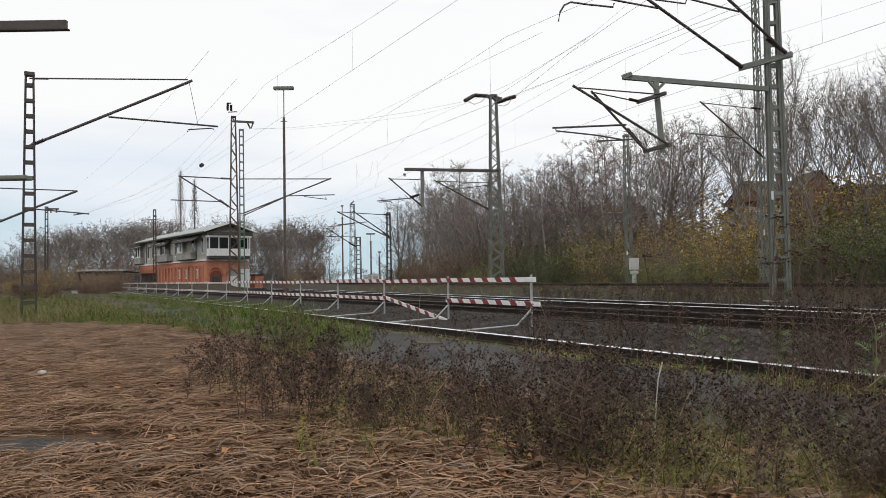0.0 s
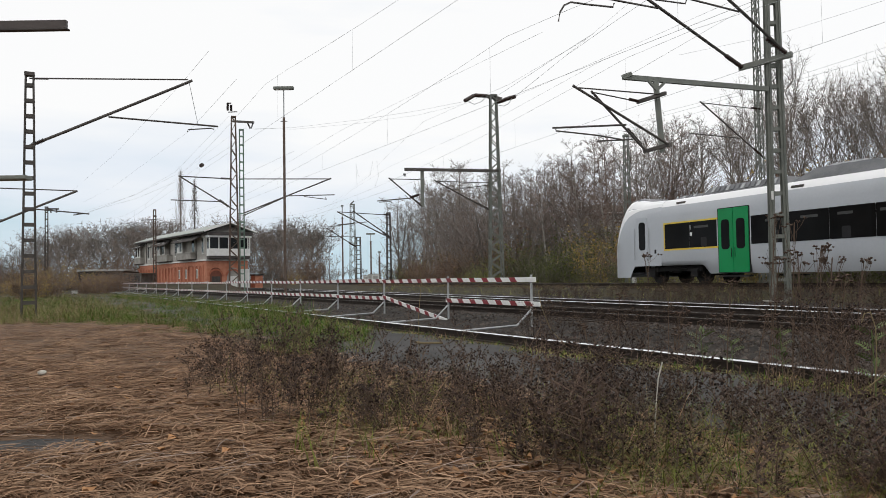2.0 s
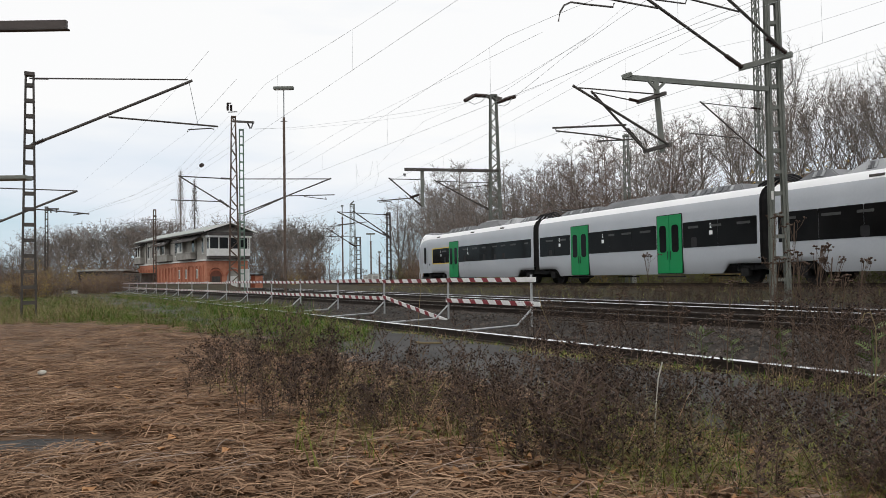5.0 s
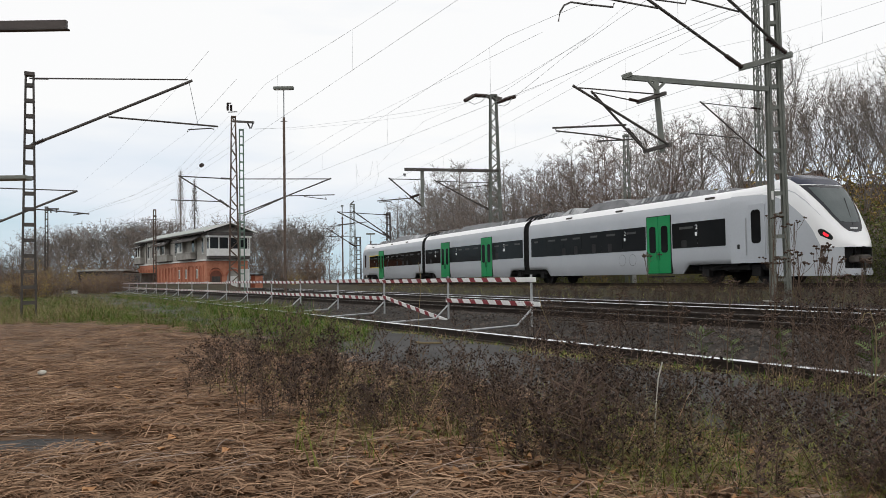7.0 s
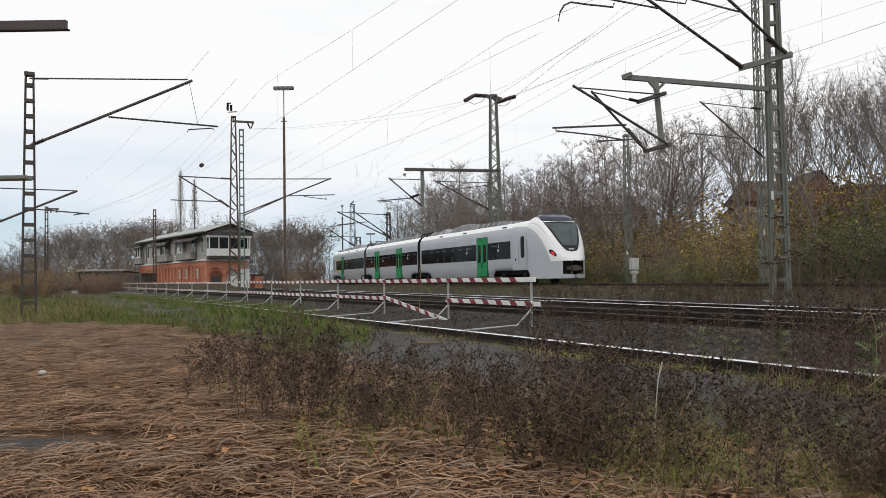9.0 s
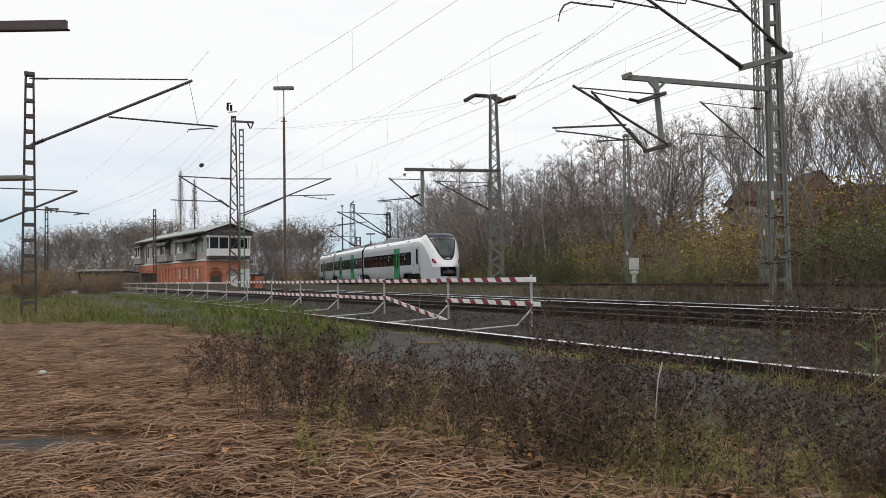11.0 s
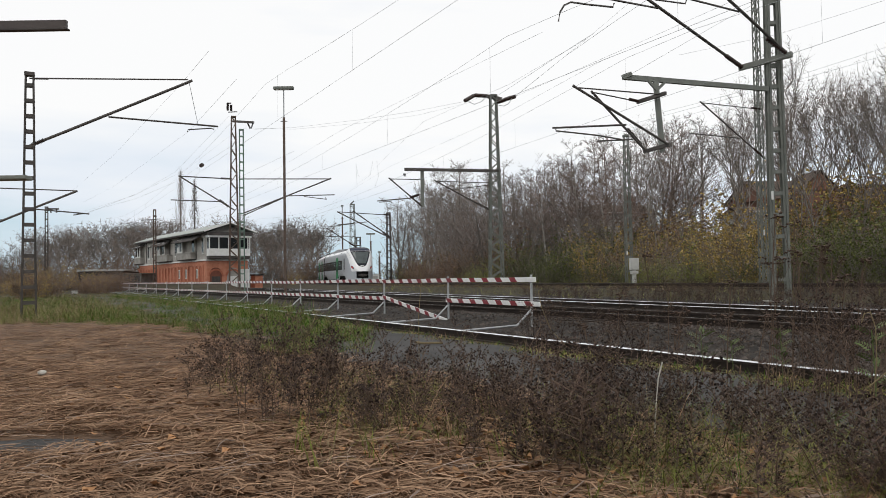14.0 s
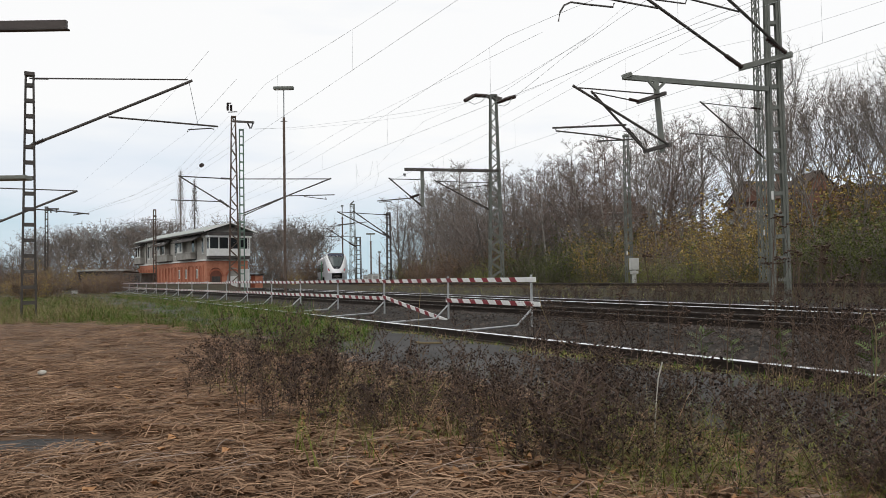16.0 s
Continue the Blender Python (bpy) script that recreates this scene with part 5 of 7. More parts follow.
def hut(px, w, h):
    th = thing("relay_hut", (px[0], px[1], ground_z(px[0], px[1]) - 0.1), "small white relay hut beside the far tracks", "hut", "relay huts", rz=12)
    part("body", box(B(), -w / 2, w / 2, -0.4, 0.4, 0, h, 0.03), M["white_paint"], th)
    part("lid", box(B(), -w / 2 - 0.06, w / 2 + 0.06, -0.46, 0.46, h, h + 0.08, 0.02), M["box_grey"], th, "pale grey lid")
    part("door", box(B(), -w * 0.3, w * 0.3, -0.43, -0.39, 0.12, h - 0.15, 0.01), M["box_grey"], th)


hut((-11.36, 112.00, 1.07), 0.75, 1.15)
hut((-10.89, 114.00, 1.06), 0.55, 1.35)
hut((-10.32, 116.00, 1.05), 1.15, 1.3)
hut((-40.30, 84.00, 0.93), 0.5, 0.35)


def kerb(p, q, label):
    th = thing("kerb", p, label, "kerb")
    part("edge_stone", beam(B(), (0, 0, 0), Vector(q) - Vector(p), 0.5, 0.3), M["render_pale"], th)


kerb((-42.68, 100.0, 0.12), (-35.40, 92.0, 0.12), "pale concrete kerb before the signal box")


# ---- houses behind the wood ----
def far_house(p, w, d, he, hr, rz, label, wall="brick_far"):
    gz = ground_z(p[0], p[1]) - 0.3
    th = thing("house", (p[0], p[1], gz), label, "house", "houses behind the wood", rz=rz)
    part("wall", box(B(), -w / 2, w / 2, 0, d, 0, he), M[wall], th)
    bm = B()
    o = 0.4 if d > 4 else 0.12
    sec = [(-o, he - 0.2), (d / 2, hr), (d + o, he - 0.2)]
    a = [bm.verts.new((-w / 2 - o, y, z)) for y, z in sec]
    b = [bm.verts.new((w / 2 + o, y, z)) for y, z in sec]
    for i in range(3):
        bm.faces.new((a[i], b[i], b[(i + 1) % 3], a[(i + 1) % 3]))
    rf = part("roof", bm, M["roof_tile"], th, "dark brown pitched roof")
    if d > 4:
        part("chimney", box(B(), w * 0.2, w * 0.2 + 0.7, d / 2 - 0.3, d / 2 + 0.4, hr - 0.6, hr + 0.8, 0.03), M["brick_far"], rf)
    for s in (-1, 1):
        bm = B()
        v = [bm.verts.new((s * (w / 2 - 0.02 - e), y, z)) for e in (0.0, 0.2) for y, z in ((0, he - 0.2), (d / 2, hr - 0.25), (d, he - 0.2))]
        for f in ((0, 1, 2), (5, 4, 3), (0, 3, 4, 1), (1, 4, 5, 2), (2, 5, 3, 0)):
            bm.faces.new([v[g] for g in f])
        bmesh.ops.recalc_face_normals(bm, faces=bm.faces[:])
        part("gable", bm, M[wall], th)
    for x in np.arange(-w / 2 + 1.5, w / 2 - 1, 2.8):
        win = part("window", box(B(), x - 0.5, x + 0.5, -0.06, 0.03, he - 2.2, he - 0.9, 0.02), M["white_trim"], th)
        part("pane", box(B(), x - 0.4, x + 0.4, -0.09, -0.05, he - 2.1, he - 1.0), M["glass_dark"], win)


M["brick_far"] = material("weathered_house_brick", (0.155, 0.085, 0.062), (0.235, 0.125, 0.09), 2, 0.9, 0, 0.1)
M["plaster_white"] = material("off_white_plaster", (0.45, 0.44, 0.42), (0.6, 0.59, 0.57), 2, 0.9, 0, 0.1)
M["roof_tile"] = material("dark_brown_roof_tiles", (0.075, 0.055, 0.045), (0.135, 0.098, 0.08), 4, 0.85, 0, 0.4)
far_house((32.9, 72.0), 4.8, 8, 5.8, 7.8, 6, "brick house with a dark roof behind bare trees")
far_house((36.6, 73.0), 5.0, 3.4, 6.4, 8.1, 90, "brick house gable with a dark roof edge")
far_house((45.0, 72.0), 10, 8, 5.0, 7.3, -4, "brick house with a low dark roof behind the wood")
far_house((28.2, 66.0), 3.2, 6, 4.4, 5.0, 4, "white plastered house low behind the shrubs", "plaster_white")
far_house((16.6, 67.0), 4.6, 6, 5.6, 6.5, 12, "white plastered house low behind the shrubs", "plaster_white")


def shed(p, w, d, h, rz, label):
    th = thing("shed", (p[0], p[1], ground_z(p[0], p[1]) - 0.1), label, "shed", rz=rz)
    part("wall", box(B(), -w / 2, w / 2, 0, d, 0, h, 0.02), M["dark_wood"], th)
    part("roof", box(B(), -w / 2 - 0.25, w / 2 + 0.25, -0.25, d + 0.25, h, h + 0.28, 0.03), M["roof_felt"], th, "pale flat roof")


shed((-50.0, 112.0), 6.2, 5.0, 2.9, 8, "low dark shed with a pale flat roof")
# ---- trees and bushes ----
M["twig"] = material("fine_grey_brown_twigs", (0.145, 0.123, 0.11), (0.26, 0.226, 0.205), 2, 0.9, 0, 0, vary=0.3)
M["birch"] = material("pale_birch_bark", (0.26, 0.24, 0.22), (0.42, 0.40, 0.37), 3, 0.8, 0, 0.1, vary=0.2)
M["leaf_brown"] = material("withered_brown_leaves", (0.14, 0.092, 0.058), (0.28, 0.185, 0.115), 2, 0.9, 0, 0, island=0.45)
M["leaf_olive"] = material("dull_olive_leaves", (0.145, 0.165, 0.05), (0.32, 0.32, 0.10), 2, 0.8, 0, 0, island=0.45)
M["leaf_green"] = material("dull_green_leaves", (0.055, 0.075, 0.022), (0.15, 0.165, 0.045), 2, 0.8, 0, 0, island=0.45)
M["leaf_yellow"] = material("yellow_ochre_leaves", (0.29, 0.20, 0.065), (0.47, 0.35, 0.12), 2, 0.8, 0, 0, island=0.45)
M["leaf_red"] = material("rust_brown_leaves", (0.155, 0.092, 0.06), (0.26, 0.16, 0.10), 2, 0.8, 0, 0, island=0.45)


M["bark_limb"] = material("grey_furrowed_limbs", (0.125, 0.112, 0.10), (0.26, 0.235, 0.21), 3, 0.9, 0, 0.3, vary=0.3)
M["twig_brown"] = material("reddish_brown_twigs", (0.15, 0.112, 0.097), (0.275, 0.21, 0.182), 2, 0.9, 0, 0, vary=0.3)


class Sticks:
    """Collects tapered three-sided sticks and small leaves, and turns them into one mesh."""

    def __init__(self):
        self.v, self.f = [], []

    def stick(self, p, q, r0, r1):
        d = q - p
        a = Vector((0.31, 0.17, 0.93)) if abs(d.z) < 0.9 * d.length else Vector((1, 0.2, 0))
        s = d.cross(a).normalized()
        t = s.cross(d).normalized()
        o = len(self.v)
        for c, r in ((p, r0), (q, r1)):
            for k in range(3):
                an = 2.0944 * k
                self.v.append(c + (s * math.cos(an) + t * math.sin(an)) * r)
        for k in range(3):
            self.f.append((o + k, o + (k + 1) % 3, o + 3 + (k + 1) % 3, o + 3 + k))

    def twig(self, p, q, r):
        """A hair-fine twig that runs out to a point."""
        d = q - p
        s = d.cross(Vector((math.sin(p.x * 91.7), math.cos(p.y * 73.1), math.sin(p.z * 57.3 + 1.0)))).normalized() * r
        o = len(self.v)
        self.v += [p - s, p + s, q]
        self.f.append((o, o + 1, o + 2))

    def strip(self, pts, r):
        """A thin branch as a narrow tapering strip."""
        o = len(self.v)
        d = pts[-1] - pts[0]
        s = d.cross(Vector((math.sin(pts[0].x * 37.7), math.cos(pts[0].y * 41.1), 0.3))).normalized()
        for i, p in enumerate(pts):
            w = s * r * (1 - 0.65 * i / (len(pts) - 1))
            self.v += [p - w, p + w]
        for i in range(len(pts) - 1):
            self.f.append((o + 2 * i, o + 2 * i + 1, o + 2 * i + 3, o + 2 * i + 2))

    def leaf(self, p, size, rng):
        o = len(self.v)
        d = Vector((rng.uniform(-1, 1), rng.uniform(-1, 1), rng.uniform(-1, 0.6))).normalized()
        s = d.cross(Vector((rng.uniform(-1, 1), rng.uniform(-1, 1), rng.uniform(-1, 1)))).normalized()
        n = d.cross(s) * size * 0.25
        self.v += [p, p + d * size * 0.5 + s * size * 0.32 + n, p + d * size, p + d * size * 0.5 - s * size * 0.32 + n]
        self.f += [(o, o + 1, o + 2), (o, o + 2, o + 3)]

    def out(self, name, mat, parent):
        ob = pydata(name, self.v, self.f, [mat])
        ob.parent = parent
        return ob


def bough(S, T, rng, p, d, length, r, level, up, twigs, fine=0.011):
    """Grow one limb with its side shoots. S takes thick wood, T the fine twigs."""
    if level >= 2:
        mid = p + d * length * 0.5
        end = mid + (d + Vector((rng.gauss(0, 0.3), rng.gauss(0, 0.3), rng.gauss(0.1, 0.25)))).normalized() * length * 0.5
        T.strip([p, mid], fine * 1.15)
        T.twig(mid, end, fine * 1.0)
        return
    n = 4 if level == 0 else 3
    pts = [p]
    for i in range(n):
        d = (d + Vector((rng.gauss(0, 0.16), rng.gauss(0, 0.16), rng.gauss(0, 0.1) + up))).normalized()
        q = p + d * (length / n)
        if level == 0:
            S.stick(p, q, r * (1 - i / n * 0.7), max(fine * 0.7, r * (1 - (i + 1) / n * 0.72)))
        p = q
        pts.append(p)
    if level == 1:
        T.strip(pts, max(r, fine) * 1.15)
    k = twigs[level]
    for i in range(k):
        f = 0.22 + 0.78 * (i + rng.random()) / k
        a = pts[min(n - 1, int(f * n))]
        b = pts[min(n, int(f * n) + 1)]
        c = a.lerp(b, f * n - int(f * n))
        side = Vector((rng.gauss(0, 1), rng.gauss(0, 1), rng.gauss(0.15, 0.55))).normalized()
        bough(S, T, rng, c, (d * 0.75 + side * 0.85).normalized(), length * rng.uniform(0.38, 0.62) * (1.15 - 0.4 * f), max(fine, r * 0.42), level + 1, up * 0.8, twigs, fine)


def tree(seed, h, spread, fork, up, twigs, r0, mat, label, stems=1, fine=0.011, twig_mat="twig"):
    rng = random.Random(seed)
    th = thing("tree", (0, 0, -50), label, "tree", "bare trees")
    S, T = Sticks(), Sticks()
    for st in range(stems):
        p = Vector((rng.gauss(0, 0.25) * (stems > 1), rng.gauss(0, 0.25) * (stems > 1), -0.4))
        lean = Vector((rng.gauss(0, 0.06 * stems), rng.gauss(0, 0.06 * stems), 1)).normalized()
        n = 9
        d = lean
        pts = [p]
        hh = h * rng.uniform(0.85, 1.0)
        for i in range(n):
            d = (d + Vector((rng.gauss(0, 0.05), rng.gauss(0, 0.05), 0.06))).normalized()
            q = p + d * (hh / n)
            S.stick(p, q, r0 * (1 - i / n) ** 0.8 + 0.012, r0 * (1 - (i + 1) / n) ** 0.8 + 0.012)
            p = q
            pts.append(p)
        m = int(20 / stems ** 0.5)
        for i in range(m):
            f = fork + (0.99 - fork) * (i + rng.random() * 0.8) / m
            k = min(n - 1, int(f * n))
            c = pts[k].lerp(pts[k + 1], f * n - k)
            an = i * 2.4 + rng.uniform(-0.5, 0.5)
            dd = Vector((math.cos(an), math.sin(an), rng.uniform(0.35, 1.0))).normalized()
            bough(S, T, rng, c, dd, h * spread * (1.12 - f) * rng.uniform(0.75, 1.2) + 0.4, max(0.02, r0 * 0.42 * (1.1 - f)), 0, up, twigs, fine)
    S.out("trunk", M[mat], th)
    T.out("crown", M[twig_mat], th)
    return th


def forked_tree(seed, h, label, r0=0.105, wide=1.0, share=(0.36, 0.24, 0.17, 0.13, 0.10), fine=0.012, twigs=6):
    """A tree whose clear trunk forks again and again into winding limbs, with a fine twiggy top."""
    rng = random.Random(seed)
    th = thing("tree", (0, 0, -50), label, "tree", "bare trees")
    S, T = Sticks(), Sticks()

    def grow(p, d, level, r, k):
        L = h * share[level] * k * rng.uniform(0.8, 1.2)
        n = (6, 5, 5, 4, 3)[level]
        pts = [p]
        for i in range(n):
            w = 0.05 if level == 0 else 0.15
            d = (d + Vector((rng.gauss(0, w), rng.gauss(0, w), rng.gauss(0, w * 0.5) + 0.04 * level))).normalized()
            q = p + d * (L / n)
            if level < 4:
                S.stick(p, q, r * (1 - 0.34 * i / n), r * (1 - 0.34 * (i + 1) / n))
            p = q
            pts.append(p)
        if level == 4:
            T.strip(pts, fine * 1.1)
            for _ in range(twigs):
                c = pts[rng.choice((1, 2, 3))]
                e = c + (d + Vector((rng.gauss(0, 1.1), rng.gauss(0, 1.1), rng.gauss(0.0, 0.6)))).normalized() * h * rng.uniform(0.025, 0.06)
                T.twig(c, e, fine * 0.9)
            return
        ends = 3 if level == 0 or rng.random() < 0.25 else 2
        turn = rng.uniform(0, 6.28)
        for e in range(ends):
            an = turn + 6.283 * e / ends + rng.uniform(-0.4, 0.4)
            side = Vector((math.cos(an), math.sin(an), 0.1))
            grow(p, (d + side * rng.uniform(0.16, 0.46) * wide).normalized(), level + 1, max(0.014, r * 0.6), 1.0)
        if level:
            for _ in range((2, 2, 2, 3)[level]):
                f = rng.uniform(0.3, 0.95)
                c = pts[min(n, 1 + int(f * n))]
                an = rng.uniform(0, 6.28)
                grow(c, (d * 0.7 + Vector((math.cos(an), math.sin(an), 0.25)) * 0.8).normalized(), min(4, level + 1 + (rng.random() < 0.6)), max(0.014, r * 0.45), 0.8)
    grow(Vector((0, 0, -0.4)), Vector((rng.gauss(0, 0.07), rng.gauss(0, 0.07), 1)).normalized(), 0, r0, 1.0)
    S.out("trunk", M["bark_limb"], th)
    T.out("crown", M["twig"], th)
    return th


def bush(seed, h, w, leaves, leaf_mat, label, size=0.14):
    rng = random.Random(seed)
    th = thing("bush", (0, 0, -50), label, "bush", "bushes of the wood's edge")
    T, F = Sticks(), Sticks()
    for i in range(36):
        an = rng.uniform(0, 6.283)
        p = Vector((math.cos(an), math.sin(an), 0)) * rng.random() * w * 0.35 + Vector((0, 0, -0.2))
        d = Vector((math.cos(an) * 0.45, math.sin(an) * 0.45, 1)).normalized()
        L = h * rng.uniform(0.5, 1.05)
        r = rng.uniform(0.012, 0.03)
        for k in range(5):
            d = (d + Vector((rng.gauss(0, 0.17), rng.gauss(0, 0.17), rng.gauss(-0.02, 0.1)))).normalized()
            q = p + d * L / 5
            T.stick(p, q, r * (1 - k * 0.17), r * (1 - (k + 1) * 0.17))
            for _ in range(3):
                c = p.lerp(q, rng.random())
                s = (d * 0.7 + Vector((rng.gauss(0, 0.7), rng.gauss(0, 0.7), rng.gauss(0.2, 0.5)))).normalized()
                e = c + s * rng.uniform(0.25, 0.8) * h * 0.2
                T.twig(c, e, 0.013)
                for _ in range(leaves):
                    F.leaf(c.lerp(e, rng.random()) + Vector((rng.gauss(0, 0.08), rng.gauss(0, 0.08), rng.gauss(0, 0.08))), size * rng.uniform(0.6, 1.4), rng)
            p = q
    T.out("brushwood", M["twig"], th)
    if leaves:
        F.out("foliage", M[leaf_mat], th)
    return th


TREES = [
    tree(1, 12.0, 0.36, 0.30, 0.05, (7, 7), 0.17, "bark", "bare grey-brown tree with a spreading crown"),
    tree(2, 12.5, 0.30, 0.35, 0.09, (7, 7), 0.15, "bark", "bare upright tree with fine twigs"),
    tree(3, 11.5, 0.34, 0.22, 0.04, (8, 7), 0.14, "bark", "bare tree with many fine branches", twig_mat="twig_brown"),
    tree(4, 13.0, 0.24, 0.35, 0.12, (8, 6), 0.11, "birch", "slim bare birch with a pale trunk", twig_mat="twig_brown"),
    tree(5, 10.5, 0.30, 0.10, 0.08, (7, 7), 0.09, "bark", "bare tree with several thin stems", 3),
    tree(6, 12.0, 0.33, 0.40, 0.06, (7, 7), 0.16, "bark", "bare tree with a high crown"),
]
FORKED = [
    forked_tree(71, 11.5, "bare tree forking into winding grey limbs"),
    forked_tree(72, 11.5, "bare vase-shaped tree with many winding branches", 0.12),
    forked_tree(73, 11.5, "slim bare tree forking high above a clear trunk", 0.085),
    forked_tree(74, 11.5, "bare tree with bent limbs and a twiggy top", 0.10),
]
BELT = [
    forked_tree(81, 12.0, "bare tree with a dense round crown", 0.17, 1.9, (0.17, 0.25, 0.2, 0.16, 0.13), 0.022, 9),
    forked_tree(82, 12.0, "bare tree with a dense oval crown", 0.16, 1.6, (0.19, 0.26, 0.2, 0.15, 0.13), 0.022, 9),
    forked_tree(83, 12.0, "bare tree with a broad crown of dark limbs", 0.18, 2.0, (0.15, 0.25, 0.21, 0.16, 0.13), 0.022, 9),
]


def poplar(seed, h):
    """A narrow column of steep boughs."""
    rng = random.Random(seed)
    th = thing("tree", (0, 0, -50), "tall narrow bare poplar", "tree", "bare trees")
    S, T = Sticks(), Sticks()
    S.stick(Vector((0, 0, -0.4)), Vector((0, 0, h * 0.97)), 0.2, 0.02)
    for i in range(110):
        z = h * (0.08 + 0.9 * (i + rng.random()) / 110)
        an = i * 2.4 + rng.uniform(-0.5, 0.5)
        out = Vector((math.cos(an), math.sin(an), 0))
        L = h * rng.uniform(0.09, 0.17) * min(1.0, 2.4 * (1.02 - z / h))
        p = Vector((0, 0, z))
        q = p + (out * 0.42 + Vector((0, 0, 1))).normalized() * L * 0.5
        e = q + (out * 0.16 + Vector((0, 0, 1))).normalized() * L * 0.6
        T.strip([p, q, e], 0.013)
        for _ in range(7):
            c = q.lerp(e, rng.random())
            T.twig(c, c + Vector((rng.gauss(0, 0.3), rng.gauss(0, 0.3), 1)).normalized() * rng.uniform(0.5, 1.1), 0.009)
    S.out("trunk", M["bark"], th)
    T.out("crown", M["twig"], th)
    return th


POPLAR = poplar(9, 12.0)
BUSHES = [
    bush(21, 4.2, 3.2, 3, "leaf_brown", "dense brown bush with withered leaves"),
    bush(22, 3.6, 3.0, 3, "leaf_olive", "olive green bush losing its leaves", 0.135),
    bush(23, 4.8, 3.4, 3, "leaf_yellow", "bush with yellow ochre autumn leaves", 0.14),
    bush(24, 4.5, 3.4, 2, "leaf_red", "rust-brown bush with few leaves"),
    bush(26, 4.6, 3.2, 3, "leaf_green", "dense dull green bush at the wood's edge", 0.13),
    bush(25, 5.0, 3.0, 1, "leaf_brown", "bare brown thicket of thin stems"),
]


def thicket(seed, h, label):
    """Crowded thin upright saplings with fine rising twigs."""
    rng = random.Random(seed)
    th = thing("thicket", (0, 0, -50), label, "thicket", "bushes of the wood's edge")
    T = Sticks()
    for i in range(16):
        p = Vector((rng.gauss(0, 1.1), rng.gauss(0, 1.1), -0.3))
        d = Vector((rng.gauss(0, 0.1), rng.gauss(0, 0.1), 1)).normalized()
        L = h * rng.uniform(0.55, 1.0)
        r = rng.uniform(0.025, 0.05)
        for k in range(6):
            d = (d + Vector((rng.gauss(0, 0.07), rng.gauss(0, 0.07), 0.03))).normalized()
            q = p + d * L / 6
            T.stick(p, q, r * (1 - k * 0.15), r * (1 - (k + 1) * 0.15))
            for _ in range(4 if k else 1):
                c = p.lerp(q, rng.random())
                an = rng.uniform(0, 6.28)
                s = Vector((math.cos(an) * 0.7, math.sin(an) * 0.7, rng.uniform(0.5, 1.2))).normalized()
                e = c + s * rng.uniform(0.6, 1.6)
                T.strip([c, e], 0.016)
                for _ in range(4):
                    g = c.lerp(e, rng.uniform(0.3, 1.0))
                    T.twig(g, g + (s + Vector((rng.gauss(0, 0.5), rng.gauss(0, 0.5), rng.gauss(0.1, 0.4)))).normalized() * rng.uniform(0.3, 0.8), 0.013)
            p = q
    T.out("brushwood", M["twig"], th)
    return th


THICKETS = [thicket(61, 8.0, "dense bare thicket of grey-brown saplings"), thicket(62, 9.0, "dense bare thicket of tall thin saplings"), thicket(63, 6.5, "low bare thicket of thin brown stems")]


def put(src, x, y, s, rz, dz=0.0, sz=None):
    if -0.147 < x / max(y, 1.0) < -0.066 and 60 < y < 200:
        return None        # the cutting of the line stays open
    m = Matrix.LocRotScale((x, y, ground_z(x, y) + dz), Euler((0, 0, rz)), (s, s, sz or s))
    return copy_thing(src, m)


def beside_line(pp, ss):
    """Place at pp metres across and ss metres along the main line, following its curve."""
    pp += 0.00125 * max(0.0, ss - 51) ** 2 * 0.9
    return pp * math.cos(ALPHA) - ss * math.sin(ALPHA), pp * math.sin(ALPHA) + ss * math.cos(ALPHA)


def crown_top(x, y):
    """Height of a full-grown tree at a place in the wood: the stand rises and falls along the line."""
    rise = float(np.interp(x / y, [-0.10, -0.075, -0.061, -0.008, 0.036, 0.08, 0.125, 0.2, 0.238, 0.349, 0.424, 0.537], [0.05, 0.08, 0.14, 0.185, 0.185, 0.17, 0.168, 0.222, 0.228, 0.234, 0.268, 0.299]))
    return min(15.5, max(6.0, 1.1 + rise * y - ground_z(x, y)))


